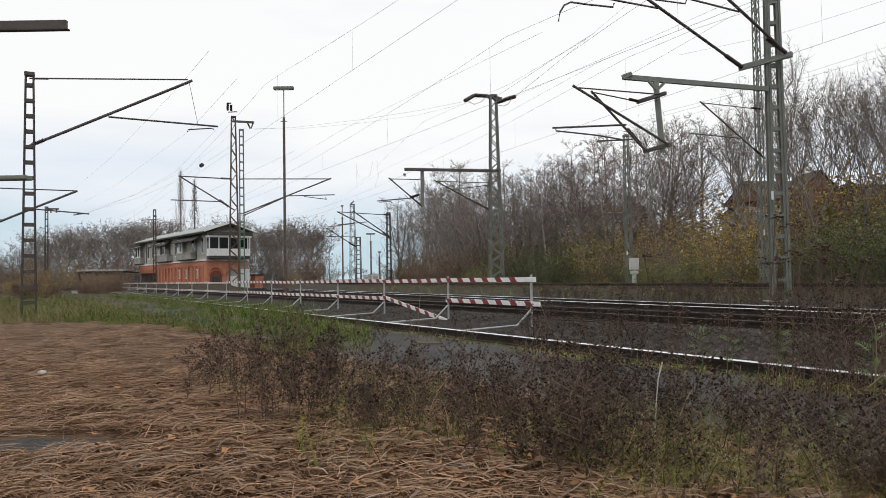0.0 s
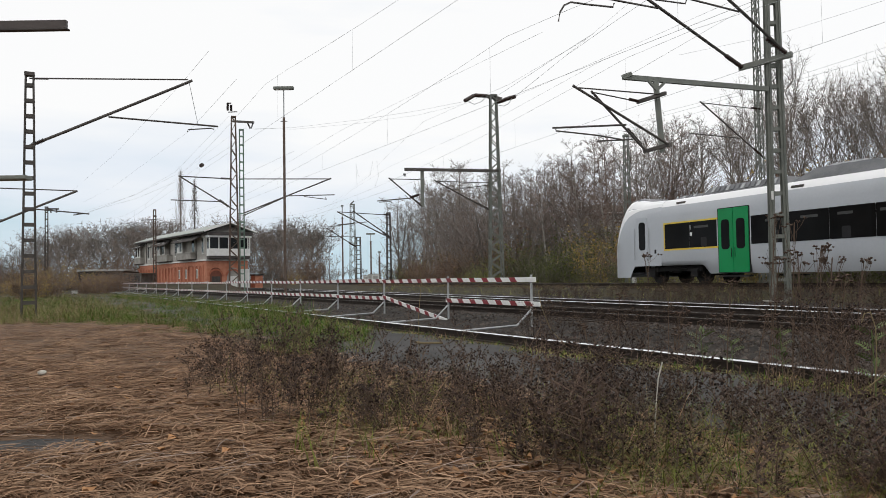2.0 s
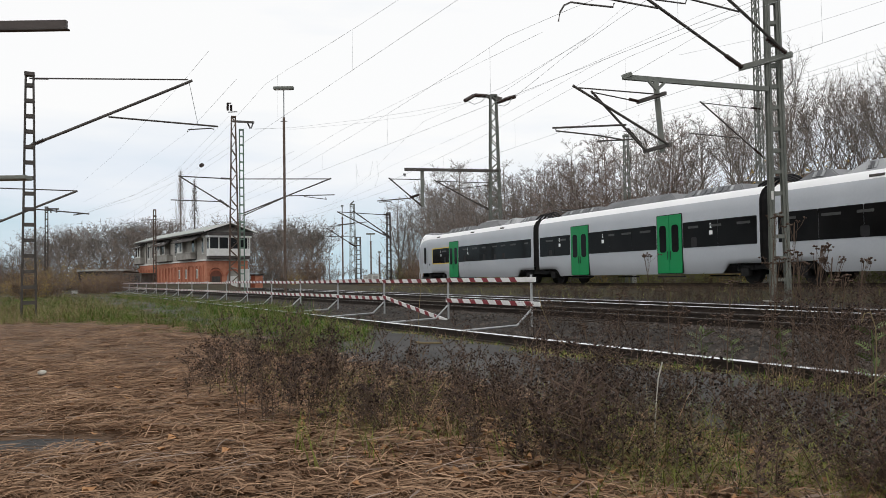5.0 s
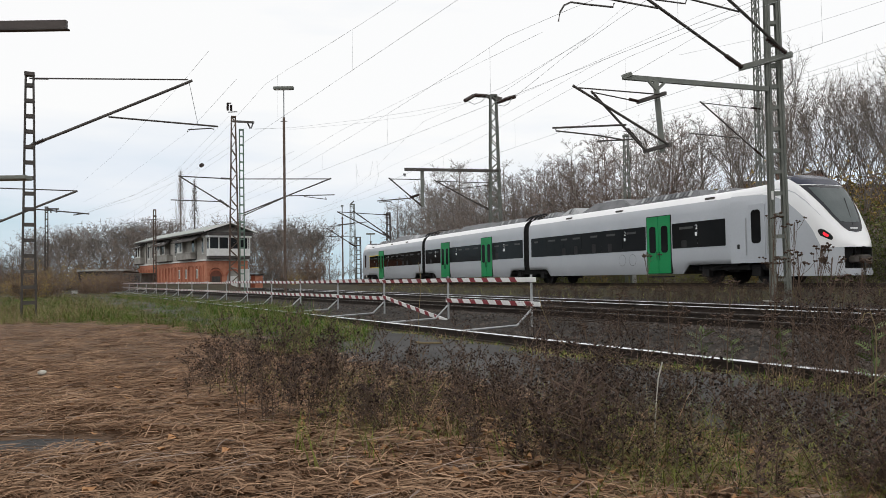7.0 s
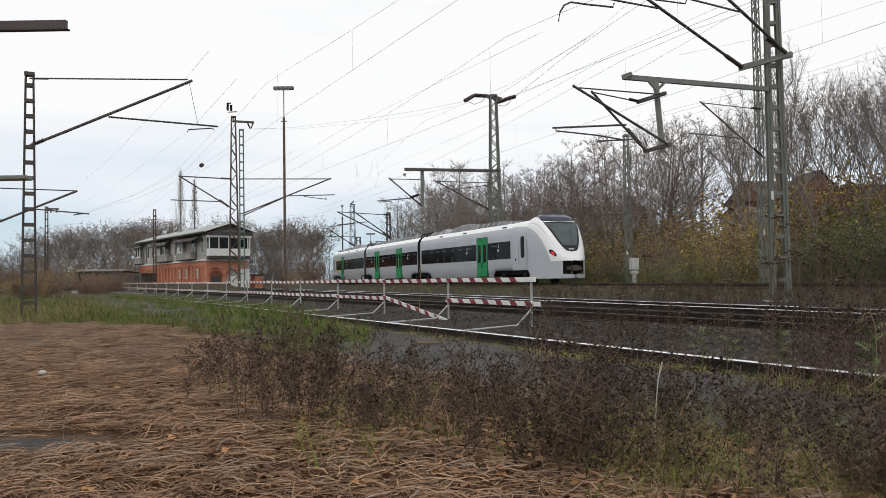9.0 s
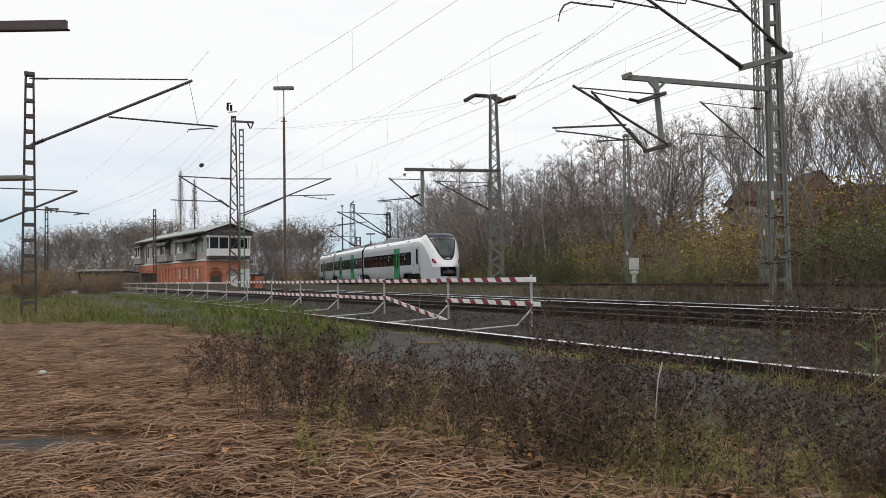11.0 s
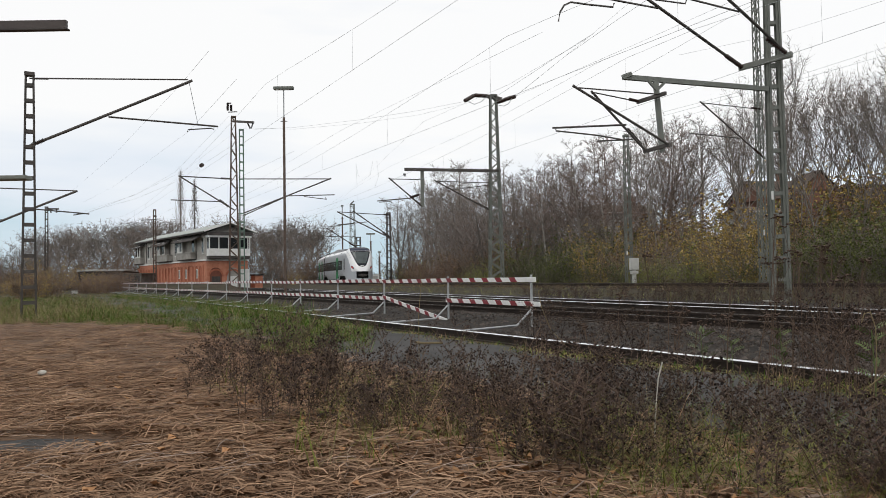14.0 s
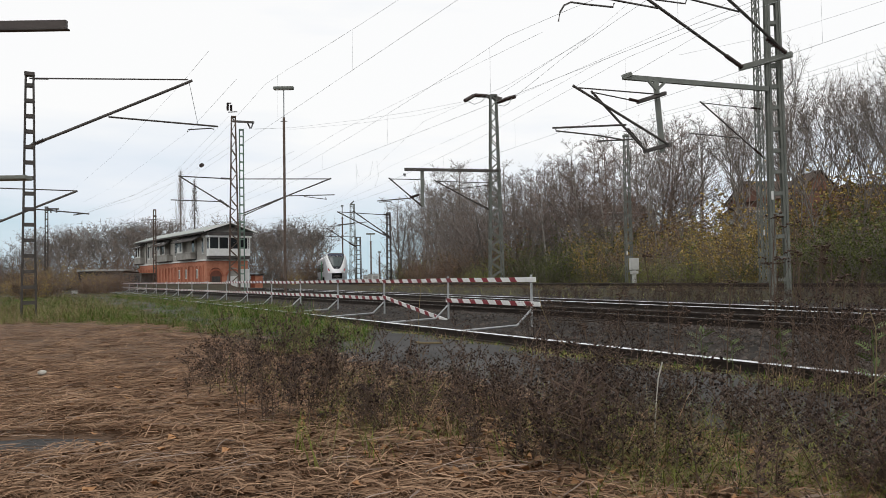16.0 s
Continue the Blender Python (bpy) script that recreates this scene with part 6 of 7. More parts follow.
def wood():
    rng = random.Random(77)
    # open stand of forked trees
    s = 16.5
    while s < 46:
        for row, p in enumerate((34.0, 38.0, 43.0)):
            if rng.random() < ((1.0, 0.9, 0.4) if s < 33 else (0.6, 0.55, 0.25))[row]:
                x, y = beside_line(p + rng.gauss(0, 0.8), s + rng.uniform(-0.8, 0.8) + 0.7 * row)
                top = crown_top(x, y) * (0.92, 0.96, 0.98)[row] * rng.uniform(0.88, 1.03)
                put(FORKED[rng.randrange(4)], x, y, top / 11.0 * rng.uniform(0.68, 0.85), rng.uniform(0, 6.28), sz=top / 11.0)
        s += 2.0
    for k in range(8):
        x, y = beside_line(36.0 + rng.gauss(0, 0.7), 23.5 + 1.4 * k + rng.uniform(-0.4, 0.4))
        top = crown_top(x, y) * rng.uniform(0.82, 0.98)
        put(FORKED[k % 4], x, y, top / 11.0 * rng.uniform(0.6, 0.75), rng.uniform(0, 6.28), sz=top / 11.0)
    # close stand of slim trees
    s = 45.5
    while s < 104:
        for row, p in enumerate((31.5, 35.0, 39.5, 45.0)):
            if rng.random() < (0.85, 0.95, 0.9, 0.8)[row]:
                x, y = beside_line(p + rng.gauss(0, 1.1), s + rng.uniform(-1.8, 1.8))
                k = rng.choice((3, 2, 3, 3, 2, 1) if s < 66 else (0, 1, 2, 4, 5, 0))
                top = crown_top(x, y) * (0.9, 0.94, 0.97, 0.98)[row] * rng.uniform(0.84, 1.04)
                put(TREES[k], x, y, top / 12.0, rng.uniform(0, 6.28), sz=top / (12.0, 12.5, 11.5, 13.0, 10.5, 12.0)[k])
        s += 1.8 if s < 57 else 2.4 if s < 62 else 3.2 if s < 74 else 4.6
    # leafy shrubs before the forked trees: ochre and brown above, green in front
    s = 6.0
    while s < 45:
        for row, p in enumerate((28.6, 30.6, 33.0, 36.0)):
            x, y = beside_line(p + rng.gauss(0, 0.5), s + rng.uniform(-1.1, 1.1))
            f = noise.noise(Vector((s * 0.16, row * 0.7, 4.0)))
            if row == 0:
                k = 4 if f > 0.05 or s < 28 else rng.choice((1, 0, 5, 1))
            elif row == 1:
                k = (4, 1, 4)[rng.randrange(3)] if s < 29 else rng.choice((2, 1, 0, 3)) if f > -0.15 else rng.choice((5, 5, 0, 3))
            else:
                k = rng.choice((2, 2, 1, 0)) if s > 30 else rng.choice((3, 1, 0, 2))
            sc = ((0.62, 1.05, 1.05, 1.15) if s < 29 else (0.5, 0.8, 1.05, 1.2))[row] * rng.uniform(0.8, 1.15)
            put(BUSHES[k], x, y, sc, rng.uniform(0, 6.28))
        s += 2.1
    for k in range(14):
        x, y = beside_line(39.0 + rng.gauss(0, 0.8), 19.0 + 1.25 * k + rng.uniform(-0.5, 0.5))
        put(BUSHES[rng.choice((2, 1, 3, 2))], x, y, rng.uniform(1.4, 1.75), rng.uniform(0, 6.28))
    # brushwood under the slim trees
    s = 45.0
    while s < 112:
        for row, p in enumerate((27.8, 30.0, 33.0, 38.0) if s < 90 else (29.0, 33.0)):
            x, y = beside_line(p + rng.gauss(0, 0.6), s + rng.uniform(-1.3, 1.3))
            f = noise.noise(Vector((s * 0.11, row * 0.9, 4.0)))
            if s < 57:
                k = rng.choice((4, 1, 4, 0)) if row < 3 else rng.choice((5, 0, 3))
            else:
                k = 1 if f > 0.22 else rng.choice((0, 3, 5, 5, 3))
            sc = (0.6, 0.9, 1.15, 1.3)[row] * rng.uniform(0.85, 1.2) * (0.92 if s > 62 else 1.0)
            put(BUSHES[k], x, y, sc, rng.uniform(0, 6.28))
        s += 2.6 if s < 70 else 3.4
    s = 44.0
    while s < 98:
        for row, p in enumerate((31.0, 35.0, 40.0)):
            x, y = beside_line(p + rng.gauss(0, 1.0), s + rng.uniform(-1.5, 1.5))
            if rng.random() < 0.5:
                put(THICKETS[rng.choice((0, 1, 2))], x, y, 1.15 * (0.85, 1.0, 1.1)[row] * rng.uniform(0.8, 1.15), rng.uniform(0, 6.28))
        s += 3.2 if s < 70 else 4.5


def far_trees():
    rng = random.Random(5)
    # belt behind the signal box and beyond the yard
    for i in range(46):
        y = 142 + rng.uniform(-8, 14)
        px = (-0.62 + 0.46 * i / 45) * y + rng.uniform(-1.5, 1.5)
        s = rng.uniform(0.9, 1.32)
        if -0.63 < px / y < -0.525:
            s *= 0.58
        if px / y > -0.27:
            s *= 1.08
        put(BELT[rng.choice((0, 1, 2))], px, y, s * 1.25, rng.uniform(0, 6.28), sz=s)
    for i in range(56):
        y = 126 + rng.uniform(-5, 9)
        px = (-0.63 + 0.47 * i / 55) * y + rng.uniform(-1, 1)
        if i % 2:
            put(THICKETS[i % 3], px, y, rng.uniform(0.8, 1.15), rng.uniform(0, 6.28))
        else:
            put(BUSHES[rng.choice((0, 3, 5, 3))], px, y, rng.uniform(1.1, 1.6), rng.uniform(0, 6.28))
    for dx in (0, 1.6):
        put(POPLAR, -54.73 + dx * 1.5, 160 + dx, 2.0 - 0.09 * dx, dx * 2.1)
    # brown and orange shrubs between the yard and the far trees
    for i in range(26):
        y = 74 + rng.uniform(0, 22)
        u = 0.62 - 0.20 * i / 25 + rng.uniform(-0.006, 0.006)
        if 0.470 < u < 0.500 or u < 0.43:
            continue
        orange = 0.50 < u < 0.545
        put(BUSHES[2 if orange and i % 2 else rng.choice((0, 0, 3, 2, 5))], -u * y, y, rng.uniform(0.5, 0.8) * (1.15 if orange else 0.9), rng.uniform(0, 6.28))
    for px, y, k, s in ((-0.545, 58, 0, 0.7), (-0.528, 60, 2, 0.6), (-0.515, 62, 3, 0.7), (-0.54, 74, 3, 0.8), (-0.465, 82, 3, 0.65), (-0.45, 84, 2, 0.55), (-0.44, 86, 0, 0.7), (-0.425, 88, 3, 0.6), (-0.475, 86, 0, 0.5), (-0.455, 80, 0, 0.55), (-0.42, 92, 3, 0.75), (-0.43, 94, 0, 0.8), (-0.412, 96, 3, 0.7), (-0.44, 78, 3, 0.5)):
        put(BUSHES[k], px * y, y, s, rng.uniform(0, 6.28))
    for x, y, k, s in ((-18.5, 96, 2, 0.45), (-19.8, 92, 3, 0.4), (-12, 120, 0, 0.9), (-15, 122, 3, 1.0), (-18, 118, 5, 1.0), (-20.5, 116, 0, 0.9), (-23, 118, 3, 0.9)):
        put(BUSHES[k], x, y, s, rng.uniform(0, 6.28))
    # distance beyond the curve
    for i in range(22):
        put(BELT[i % 2], -44 + 2.2 * i, 240 + rng.uniform(-8, 8), rng.uniform(0.28, 0.42), i)
    # unseen trees left of the view, added so the train's windows mirror less sky
    for i in range(7):
        a = radians(124 + 40 * i / 6)
        r = rng.uniform(58, 78)
        put(BELT[i % 2], r * math.cos(a), r * math.sin(a), rng.uniform(0.85, 1.05), i)
    # unseen trees added behind the camera to darken what the train glass reflects
    for i in range(8):
        a = math.pi * (1.02 + 0.96 * i / 7)
        r = rng.uniform(34, 46)
        put(BELT[i % 2], r * math.cos(a), r * math.sin(a) * 0.8 - 4, rng.uniform(0.8, 1.0), i)


wood()
far_trees()
for src in TREES + FORKED + BUSHES + BELT + THICKETS + [POPLAR]:
    for ch in list(src.children):
        bpy.data.objects.remove(ch)
    bpy.data.objects.remove(src)
# ---- surfaces of the yard ----
M["moss"] = material("yellow_green_moss_grass", (0.16, 0.16, 0.035), (0.34, 0.30, 0.095), 1.5, 0.8, 0, 0, island=0.4)
M["grass_yellow"] = material("yellowing_grass", (0.095, 0.11, 0.022), (0.20, 0.205, 0.06), 0.7, 0.75, 0, 0, gloss=0.05, island=0.4)
M["asphalt"] = material("worn_dirty_asphalt", (0.030, 0.029, 0.028), (0.078, 0.075, 0.072), 0.8, 0.8, 0, 0.5, fine=40)
M["ballast"] = material("dark_ballast_bed", (0.016, 0.014, 0.012), (0.05, 0.043, 0.038), 2.0, 0.95, 0, 0.8, fine=22)
M["stone"] = material("brown_grey_ballast_stone", (0.042, 0.035, 0.031), (0.115, 0.098, 0.086), 3, 0.9, 0, 0.1, island=0.5)
M["straw"] = material("dry_tan_stalks", (0.19, 0.112, 0.068), (0.36, 0.235, 0.148), 1.2, 0.85, 0, 0, island=0.55)
M["straw_red"] = material("reddish_brown_litter", (0.12, 0.066, 0.038), (0.25, 0.148, 0.09), 1.2, 0.9, 0, 0, island=0.5)
M["straw_grey"] = material("greyed_pinkish_stalks", (0.185, 0.135, 0.108), (0.34, 0.262, 0.215), 1.5, 0.85, 0, 0, island=0.4)
M["weed"] = material("dead_dark_weed", (0.024, 0.018, 0.016), (0.09, 0.062, 0.052), 2, 0.9, 0, 0, island=0.7)
M["weed_track"] = material("dry_brown_herbs", (0.055, 0.038, 0.028), (0.12, 0.085, 0.06), 2, 0.9, 0, 0, island=0.6)
M["weed_stem"] = material("brown_weed_stem", (0.08, 0.055, 0.04), (0.16, 0.11, 0.08), 2, 0.8, 0, 0, island=0.3)
M["grass"] = material("lush_green_grass", (0.033, 0.082, 0.008), (0.092, 0.16, 0.022), 0.7, 0.7, 0, 0, gloss=0.05, island=0.4)
M["grass_dry"] = material("pale_dry_grass", (0.17, 0.13, 0.07), (0.31, 0.245, 0.145), 0.7, 0.8, 0, 0, gloss=0.08, island=0.4)
M["fallen_leaf"] = material("fallen_brown_leaves", (0.105, 0.058, 0.034), (0.27, 0.165, 0.10), 3, 0.8, 0, 0, island=0.5)
M["fallen_tan"] = material("tan_orange_fallen_leaves", (0.23, 0.11, 0.05), (0.42, 0.24, 0.12), 3, 0.8, 0, 0, island=0.4)
M["pale"] = material("bleached_pale_wood", (0.4, 0.37, 0.32), (0.55, 0.52, 0.47), 6, 0.7, 0, 0.1)


def sheet(name, p0, p1, y0, y1, a, dz, mat, label, category, nx=14, ny=60, edge=0.12):
    """A strip of ground cover between the distances p0 and p1 across the line a."""
    verts, faces = [], []
    for j in range(ny + 1):
        y = y0 + (y1 - y0) * j / ny
        for i in range(nx + 1):
            p = p0 + (p1 - p0) * i / nx
            if i in (0, nx):
                p += edge * noise.noise(Vector((y * 1.3, i * 7.0, 0.5)))
            x = (p - y * math.sin(a)) / math.cos(a)
            z = ground_z(x, y) + (dz if 0 < i < nx else -0.03)
            verts.append((x, y, z))
    n = nx + 1
    for j in range(ny):
        for i in range(nx):
            faces.append((j * n + i, j * n + i + 1, (j + 1) * n + i + 1, (j + 1) * n + i))
    ob = pydata(name, verts, faces, [mat], smooth=True)
    return tagged(ob, label, category, kind="structure")


sheet("path", 3.6, 6.70, 3.0, 62, BETA, 0.022, M["asphalt"], "worn dirty grey asphalt strip beside the rail", "path")
sheet("litter_bed", -46.0, 3.75, -1.0, 34, BETA, 0.012, M["straw_ground"], "brown ground under dry litter", "ground", nx=60, ny=50)
sheet("ballast", 6.95, 12.6, 1.0, 100, BETA, 0.03, M["ballast"], "dark ballast bed of the siding", "ballast")
sheet("ballast", 12.75, 19.0, 4.0, 130, ALPHA, 0.045, M["ballast"], "dark ballast bed of the bright-railed siding", "ballast")


def main_bed():
    verts, faces = [], []
    sec = [(-3.4, 0.05), (-1.9, 0.44), (1.9, 0.44), (3.2, 0.1)]
    ss = np.concatenate([np.linspace(-60, 54, 20), np.linspace(58, 170, 34)])
    for s in ss:
        for o, z in sec:
            q = main_line(s, o)[0]
            verts.append((q.x, q.y, max(z, 0.0) + 0.06))
    for j in range(len(ss) - 1):
        for i in range(3):
            faces.append((j * 4 + i, j * 4 + i + 1, (j + 1) * 4 + i + 1, (j + 1) * 4 + i))
    tagged(pydata("ballast", verts, faces, [M["ballast"]]), "raised brown ballast bed of the main line", "ballast", kind="structure")


main_bed()


def sleepers():
    me = bpy.data.meshes.new("sleeper")
    bm = box(B(), -1.3, 1.3, -0.13, 0.13, -0.12, 0.0, 0.012)
    bm.to_mesh(me)
    bm.free()
    me.materials.append(M["sleeper"])
    by_track = [o for o in scene.objects if o.name.startswith("railway_track")]
    rng = random.Random(3)
    for th, p, a, y0, y1, z in ((by_track[0], 11.25, BETA, 5.5, 46, 0.158), (by_track[1], 13.72, ALPHA, 6.5, 60, 0.158)):
        d = 0.62 * math.cos(a)
        y = y0
        while y < y1:
            x = (p - y * math.sin(a)) / math.cos(a)
            ob = new("sleeper", me)
            ob.parent = th
            ob.matrix_local = pose(x, y, z + rng.uniform(-0.01, 0.008), 0, 0, math.degrees(a) + rng.uniform(-1, 1))
            y += d
    s = 6.0
    while s < 110:
        q, h = main_line(s)
        ob = new("sleeper", me)
        ob.parent = by_track[2]
        ob.matrix_local = pose(q.x, q.y, 0.545, 0, 0, math.degrees(h))
        s += 0.62


def scatter(name, n, place, protos, mats, label, category, seed):
    """One mesh of many small pieces. place(rng) gives x, y, scale, turn or None; protos are (verts, faces, slots)."""
    rng = random.Random(seed)
    V, Fc, Sl = [], [], []
    o = 0
    done = 0
    while done < n:
        g = place(rng)
        done += 1
        if g is None:
            continue
        x, y, s, rz = g[:4]
        dz = g[4] if len(g) > 4 else 0.0
        v, f, sl = rng.choice(protos)
        c, sn = math.cos(rz) * s, math.sin(rz) * s
        w = np.empty_like(v)
        w[:, 0] = v[:, 0] * c - v[:, 1] * sn + x
        w[:, 1] = v[:, 0] * sn + v[:, 1] * c + y
        w[:, 2] = v[:, 2] * s + ground_z(x, y) + dz
        V.append(w)
        Fc += [tuple(i + o for i in q) for q in f]
        Sl += sl
        o += len(v)
    ob = pydata(name, np.concatenate(V).tolist(), Fc, mats, Sl)
    return tagged(ob, label, category, kind="stuff")


def blade(L, w, bend, rise, segs=3, taper=True, slot=0):
    """A single curved stalk or grass blade along +x; rise lifts it upright."""
    v, f = [], []
    for i in range(segs + 1):
        t = i / segs
        ang = rise - bend * t
        if i == 0:
            x = z = 0.0
        else:
            x += L / segs * math.cos(ang)
            z += L / segs * math.sin(ang)
        ww = w * (1 - 0.85 * t if taper else 1.0) / 2
        v += [(x, -ww, z), (x, ww, z)]
    for i in range(segs):
        f.append((2 * i, 2 * i + 1, 2 * i + 3, 2 * i + 2))
    return v, f, [slot] * len(f)


def stalk(L, w, curl, tilt, slot):
    """A lying stalk that curves in plan."""
    v, g = [], []
    x = y = 0.0
    an = -curl / 2
    for i in range(4):
        t = i / 3
        nx, ny = -math.sin(an), math.cos(an)
        z = tilt * L * t + 0.012 * math.sin(math.pi * t)
        v += [(x - nx * w / 2, y - ny * w / 2, z), (x + nx * w / 2, y + ny * w / 2, z + w * 0.5)]
        an += curl / 3
        x += L / 3 * math.cos(an)
        y += L / 3 * math.sin(an)
    for i in range(3):
        g.append((2 * i, 2 * i + 1, 2 * i + 3, 2 * i + 2))
    return v, g, [slot] * 3


def merge(items):
    V, Fc, Sl = [], [], []
    for (v, f, s), (x, y, z), rz in items:
        o = len(V)
        c, sn = math.cos(rz), math.sin(rz)
        V += [(p[0] * c - p[1] * sn + x, p[0] * sn + p[1] * c + y, p[2] + z) for p in v]
        Fc += [tuple(i + o for i in q) for q in f]
        Sl += s
    return np.array(V), Fc, Sl


def near_y(rng, y0, y1):
    """Distances crowd towards the near side, where single stalks can be told apart."""
    u = rng.random()
    return 1.0 / (u / y0 + (1 - u) / y1)


def in_weeds(x, y):
    """The band of dead weeds runs between the litter and the asphalt."""
    p = across(x, y, BETA)
    near = float(np.interp(x, [-4.5, -2.4, -1.2, -0.3, 0.4, 0.95, 1.5, 3.0], [13.0, 7.0, 5.5, 5.1, 4.4, 3.8, 3.35, 3.1]))
    if x / y < -0.335 + 0.03 * noise.noise(Vector((y * 1.5, 0.3, 2.0))) or y > 9.6:
        return False
    return y > near + 0.25 * noise.noise(Vector((x * 2, y * 2, 1.0))) and p < (3.75 if x < 0.8 else 4.3) + 0.5 * noise.noise(Vector((x, y, 8.0)))


def litter():
    rng = random.Random(11)
    protos = []
    for k in range(24):
        items = []
        for i in range(5):
            b = stalk(rng.uniform(0.08, 0.34), rng.uniform(0.0022, 0.0048), rng.gauss(0, 1.1), max(0.0, rng.gauss(0.02, 0.06)), 0 if rng.random() < 0.45 else 1)
            items.append((b, (rng.uniform(-0.12, 0.12), rng.uniform(-0.12, 0.12), rng.uniform(0.004, 0.03)), rng.gauss(0, 1.0) + (math.pi if rng.random() < 0.5 else 0)))
        protos.append(merge(items))

    def place(r):
        y = near_y(r, 3.3, 30)
        x = r.uniform(-0.66, 0.50) * y
        if across(x, y, BETA) > 3.9:
            return None
        if in_weeds(x, y) and r.random() < (0.4 if x < 0.3 else 0.42):
            return None
        if x > 0.2 and y < 4.6 and r.random() < 0.12:
            return None
        if x < -1.4 and y < 5.6 and ((x + 2.95) / 0.85) ** 2 + ((y - 5.3) / 0.42) ** 2 < 1:
            return None
        return x, y, r.uniform(0.8, 1.3) * (1 + y * 0.012), r.gauss(0.0, 0.5)
    scatter("dry_stalks", 22500, place, protos, [M["straw"], M["straw_red"]], "mat of dry tan and reddish stalks covering the ground", "litter", 12)
    thick = []
    for k in range(16):
        items = []
        for i in range(3):
            b = stalk(rng.uniform(0.2, 0.45), rng.uniform(0.0035, 0.0062), rng.gauss(0, 0.9), max(0.0, rng.gauss(0.03, 0.08)), 0 if rng.random() < 0.5 else 1)
            items.append((b, (rng.uniform(-0.15, 0.15), rng.uniform(-0.15, 0.15), rng.uniform(0.015, 0.045)), rng.gauss(0, 0.8) + (math.pi if rng.random() < 0.5 else 0)))
        thick.append(merge(items))

    def near(r):
        y = near_y(r, 3.4, 8.0)
        x = r.uniform(-0.64, 0.62) * y
        f = noise.noise(Vector((x * 0.8, y * 1.2, 17.0)))
        if across(x, y, BETA) > 3.5 or f < (0.0 if x < 0.5 else -0.3) or (in_weeds(x, y) and r.random() < 0.4):
            return None
        return x, y, r.uniform(0.7, 1.2), r.gauss(0.0, 0.6)
    scatter("thick_stalks", 1200, near, thick, [M["straw_grey"], M["straw"]], "thicker greyed stalks lying over the dry litter", "litter", 16)


def leaves():
    protos = []
    rng = random.Random(14)
    for k in range(10):
        n = 7
        v = [(0, 0, 0.012)]
        for i in range(n):
            a = 2 * math.pi * i / n
            r = rng.uniform(0.55, 1.0) * (1.25 if i % 2 else 0.8)
            v.append((0.045 * r * math.cos(a), 0.038 * r * math.sin(a), 0.012 + rng.uniform(0.0, 0.035)))
        f = [(0, 1 + i, 1 + (i + 1) % n) for i in range(n)]
        protos.append((np.array(v), f, [1 if k % 3 == 0 else 0] * n))

    def place(r):
        y = near_y(r, 3.4, 9)
        x = r.uniform(-0.5, 0.62) * y
        edge = float(np.interp(x, [-2.4, -1.2, 0.4, 1.5], [7.0, 5.4, 4.3, 3.4]))
        if r.random() > (0.12 if not -0.5 < y - edge < 1.5 else 0.55 if x > -1.3 else 0.25) or across(x, y, BETA) > 3.8:
            return None
        return x, y, r.uniform(0.5, 1.15), r.uniform(0, 6.28), r.uniform(0.0, 0.05)
    scatter("fallen_leaves", 4600, place, protos, [M["fallen_leaf"], M["fallen_tan"]], "scattered curled brown fallen leaves", "leaves", 15)


def weed_plant(rng, h):
    """A dead branching herb with shrivelled hanging leaves."""
    V, Fc, Sl = [], [], []

    def tri_stick(p, q, r0, r1, slot):
        S = Sticks()
        S.stick(Vector(p), Vector(q), r0, r1)
        o = len(V)
        V.extend([tuple(c) for c in S.v])
        Fc.extend([tuple(i + o for i in f) for f in S.f])
        Sl.extend([slot] * len(S.f))

    def shrivel(p, s):
        o = len(V)
        d = Vector((rng.gauss(0, 1), rng.gauss(0, 1), rng.gauss(-0.5, 0.6))).normalized()
        n = d.cross(Vector((rng.gauss(0, 1), rng.gauss(0, 1), rng.gauss(0, 1)))).normalized()
        m = d.cross(n)
        for c in (Vector((0, 0, 0)), d * s * 0.45 + n * s * 0.28, d * s * 0.5 - n * s * 0.25 + m * s * 0.2, d * s):
            V.append(tuple(p + c))
        Fc.extend([(o, o + 1, o + 3), (o, o + 3, o + 2)])
        Sl.extend([0, 0])
    p = Vector((0, 0, -0.02))
    d = Vector((rng.gauss(0, 0.12), rng.gauss(0, 0.12), 1)).normalized()
    n = 6
    for i in range(n):
        d = (d + Vector((rng.gauss(0, 0.1), rng.gauss(0, 0.1), 0))).normalized()
        q = p + d * h / n
        tri_stick(p, q, 0.005 * (1 - i / n * 0.6), 0.005 * (1 - (i + 1) / n * 0.6), 1)
        for _ in range(3 if i > 2 else 2 if i else 1):
            c = p.lerp(q, rng.random())
            an = rng.uniform(0, 6.28)
            s = Vector((math.cos(an), math.sin(an), rng.uniform(0.3, 1.0))).normalized()
            L = rng.uniform(0.08, 0.26) * (1.1 - i / n * 0.5)
            e = c + s * L
            tri_stick(c, e, 0.0028, 0.0014, 1)
            for _ in range(7 if i > 1 else 3):
                shrivel(c.lerp(e, rng.uniform(0.25, 1.05)) + Vector((rng.gauss(0, 0.012), rng.gauss(0, 0.012), rng.gauss(0, 0.012))), rng.uniform(0.011, 0.032))
        p = q
    for _ in range(8):
        shrivel(p + Vector((rng.gauss(0, 0.015), rng.gauss(0, 0.015), rng.gauss(0, 0.02))), rng.uniform(0.012, 0.03))
    return np.array(V), Fc, Sl


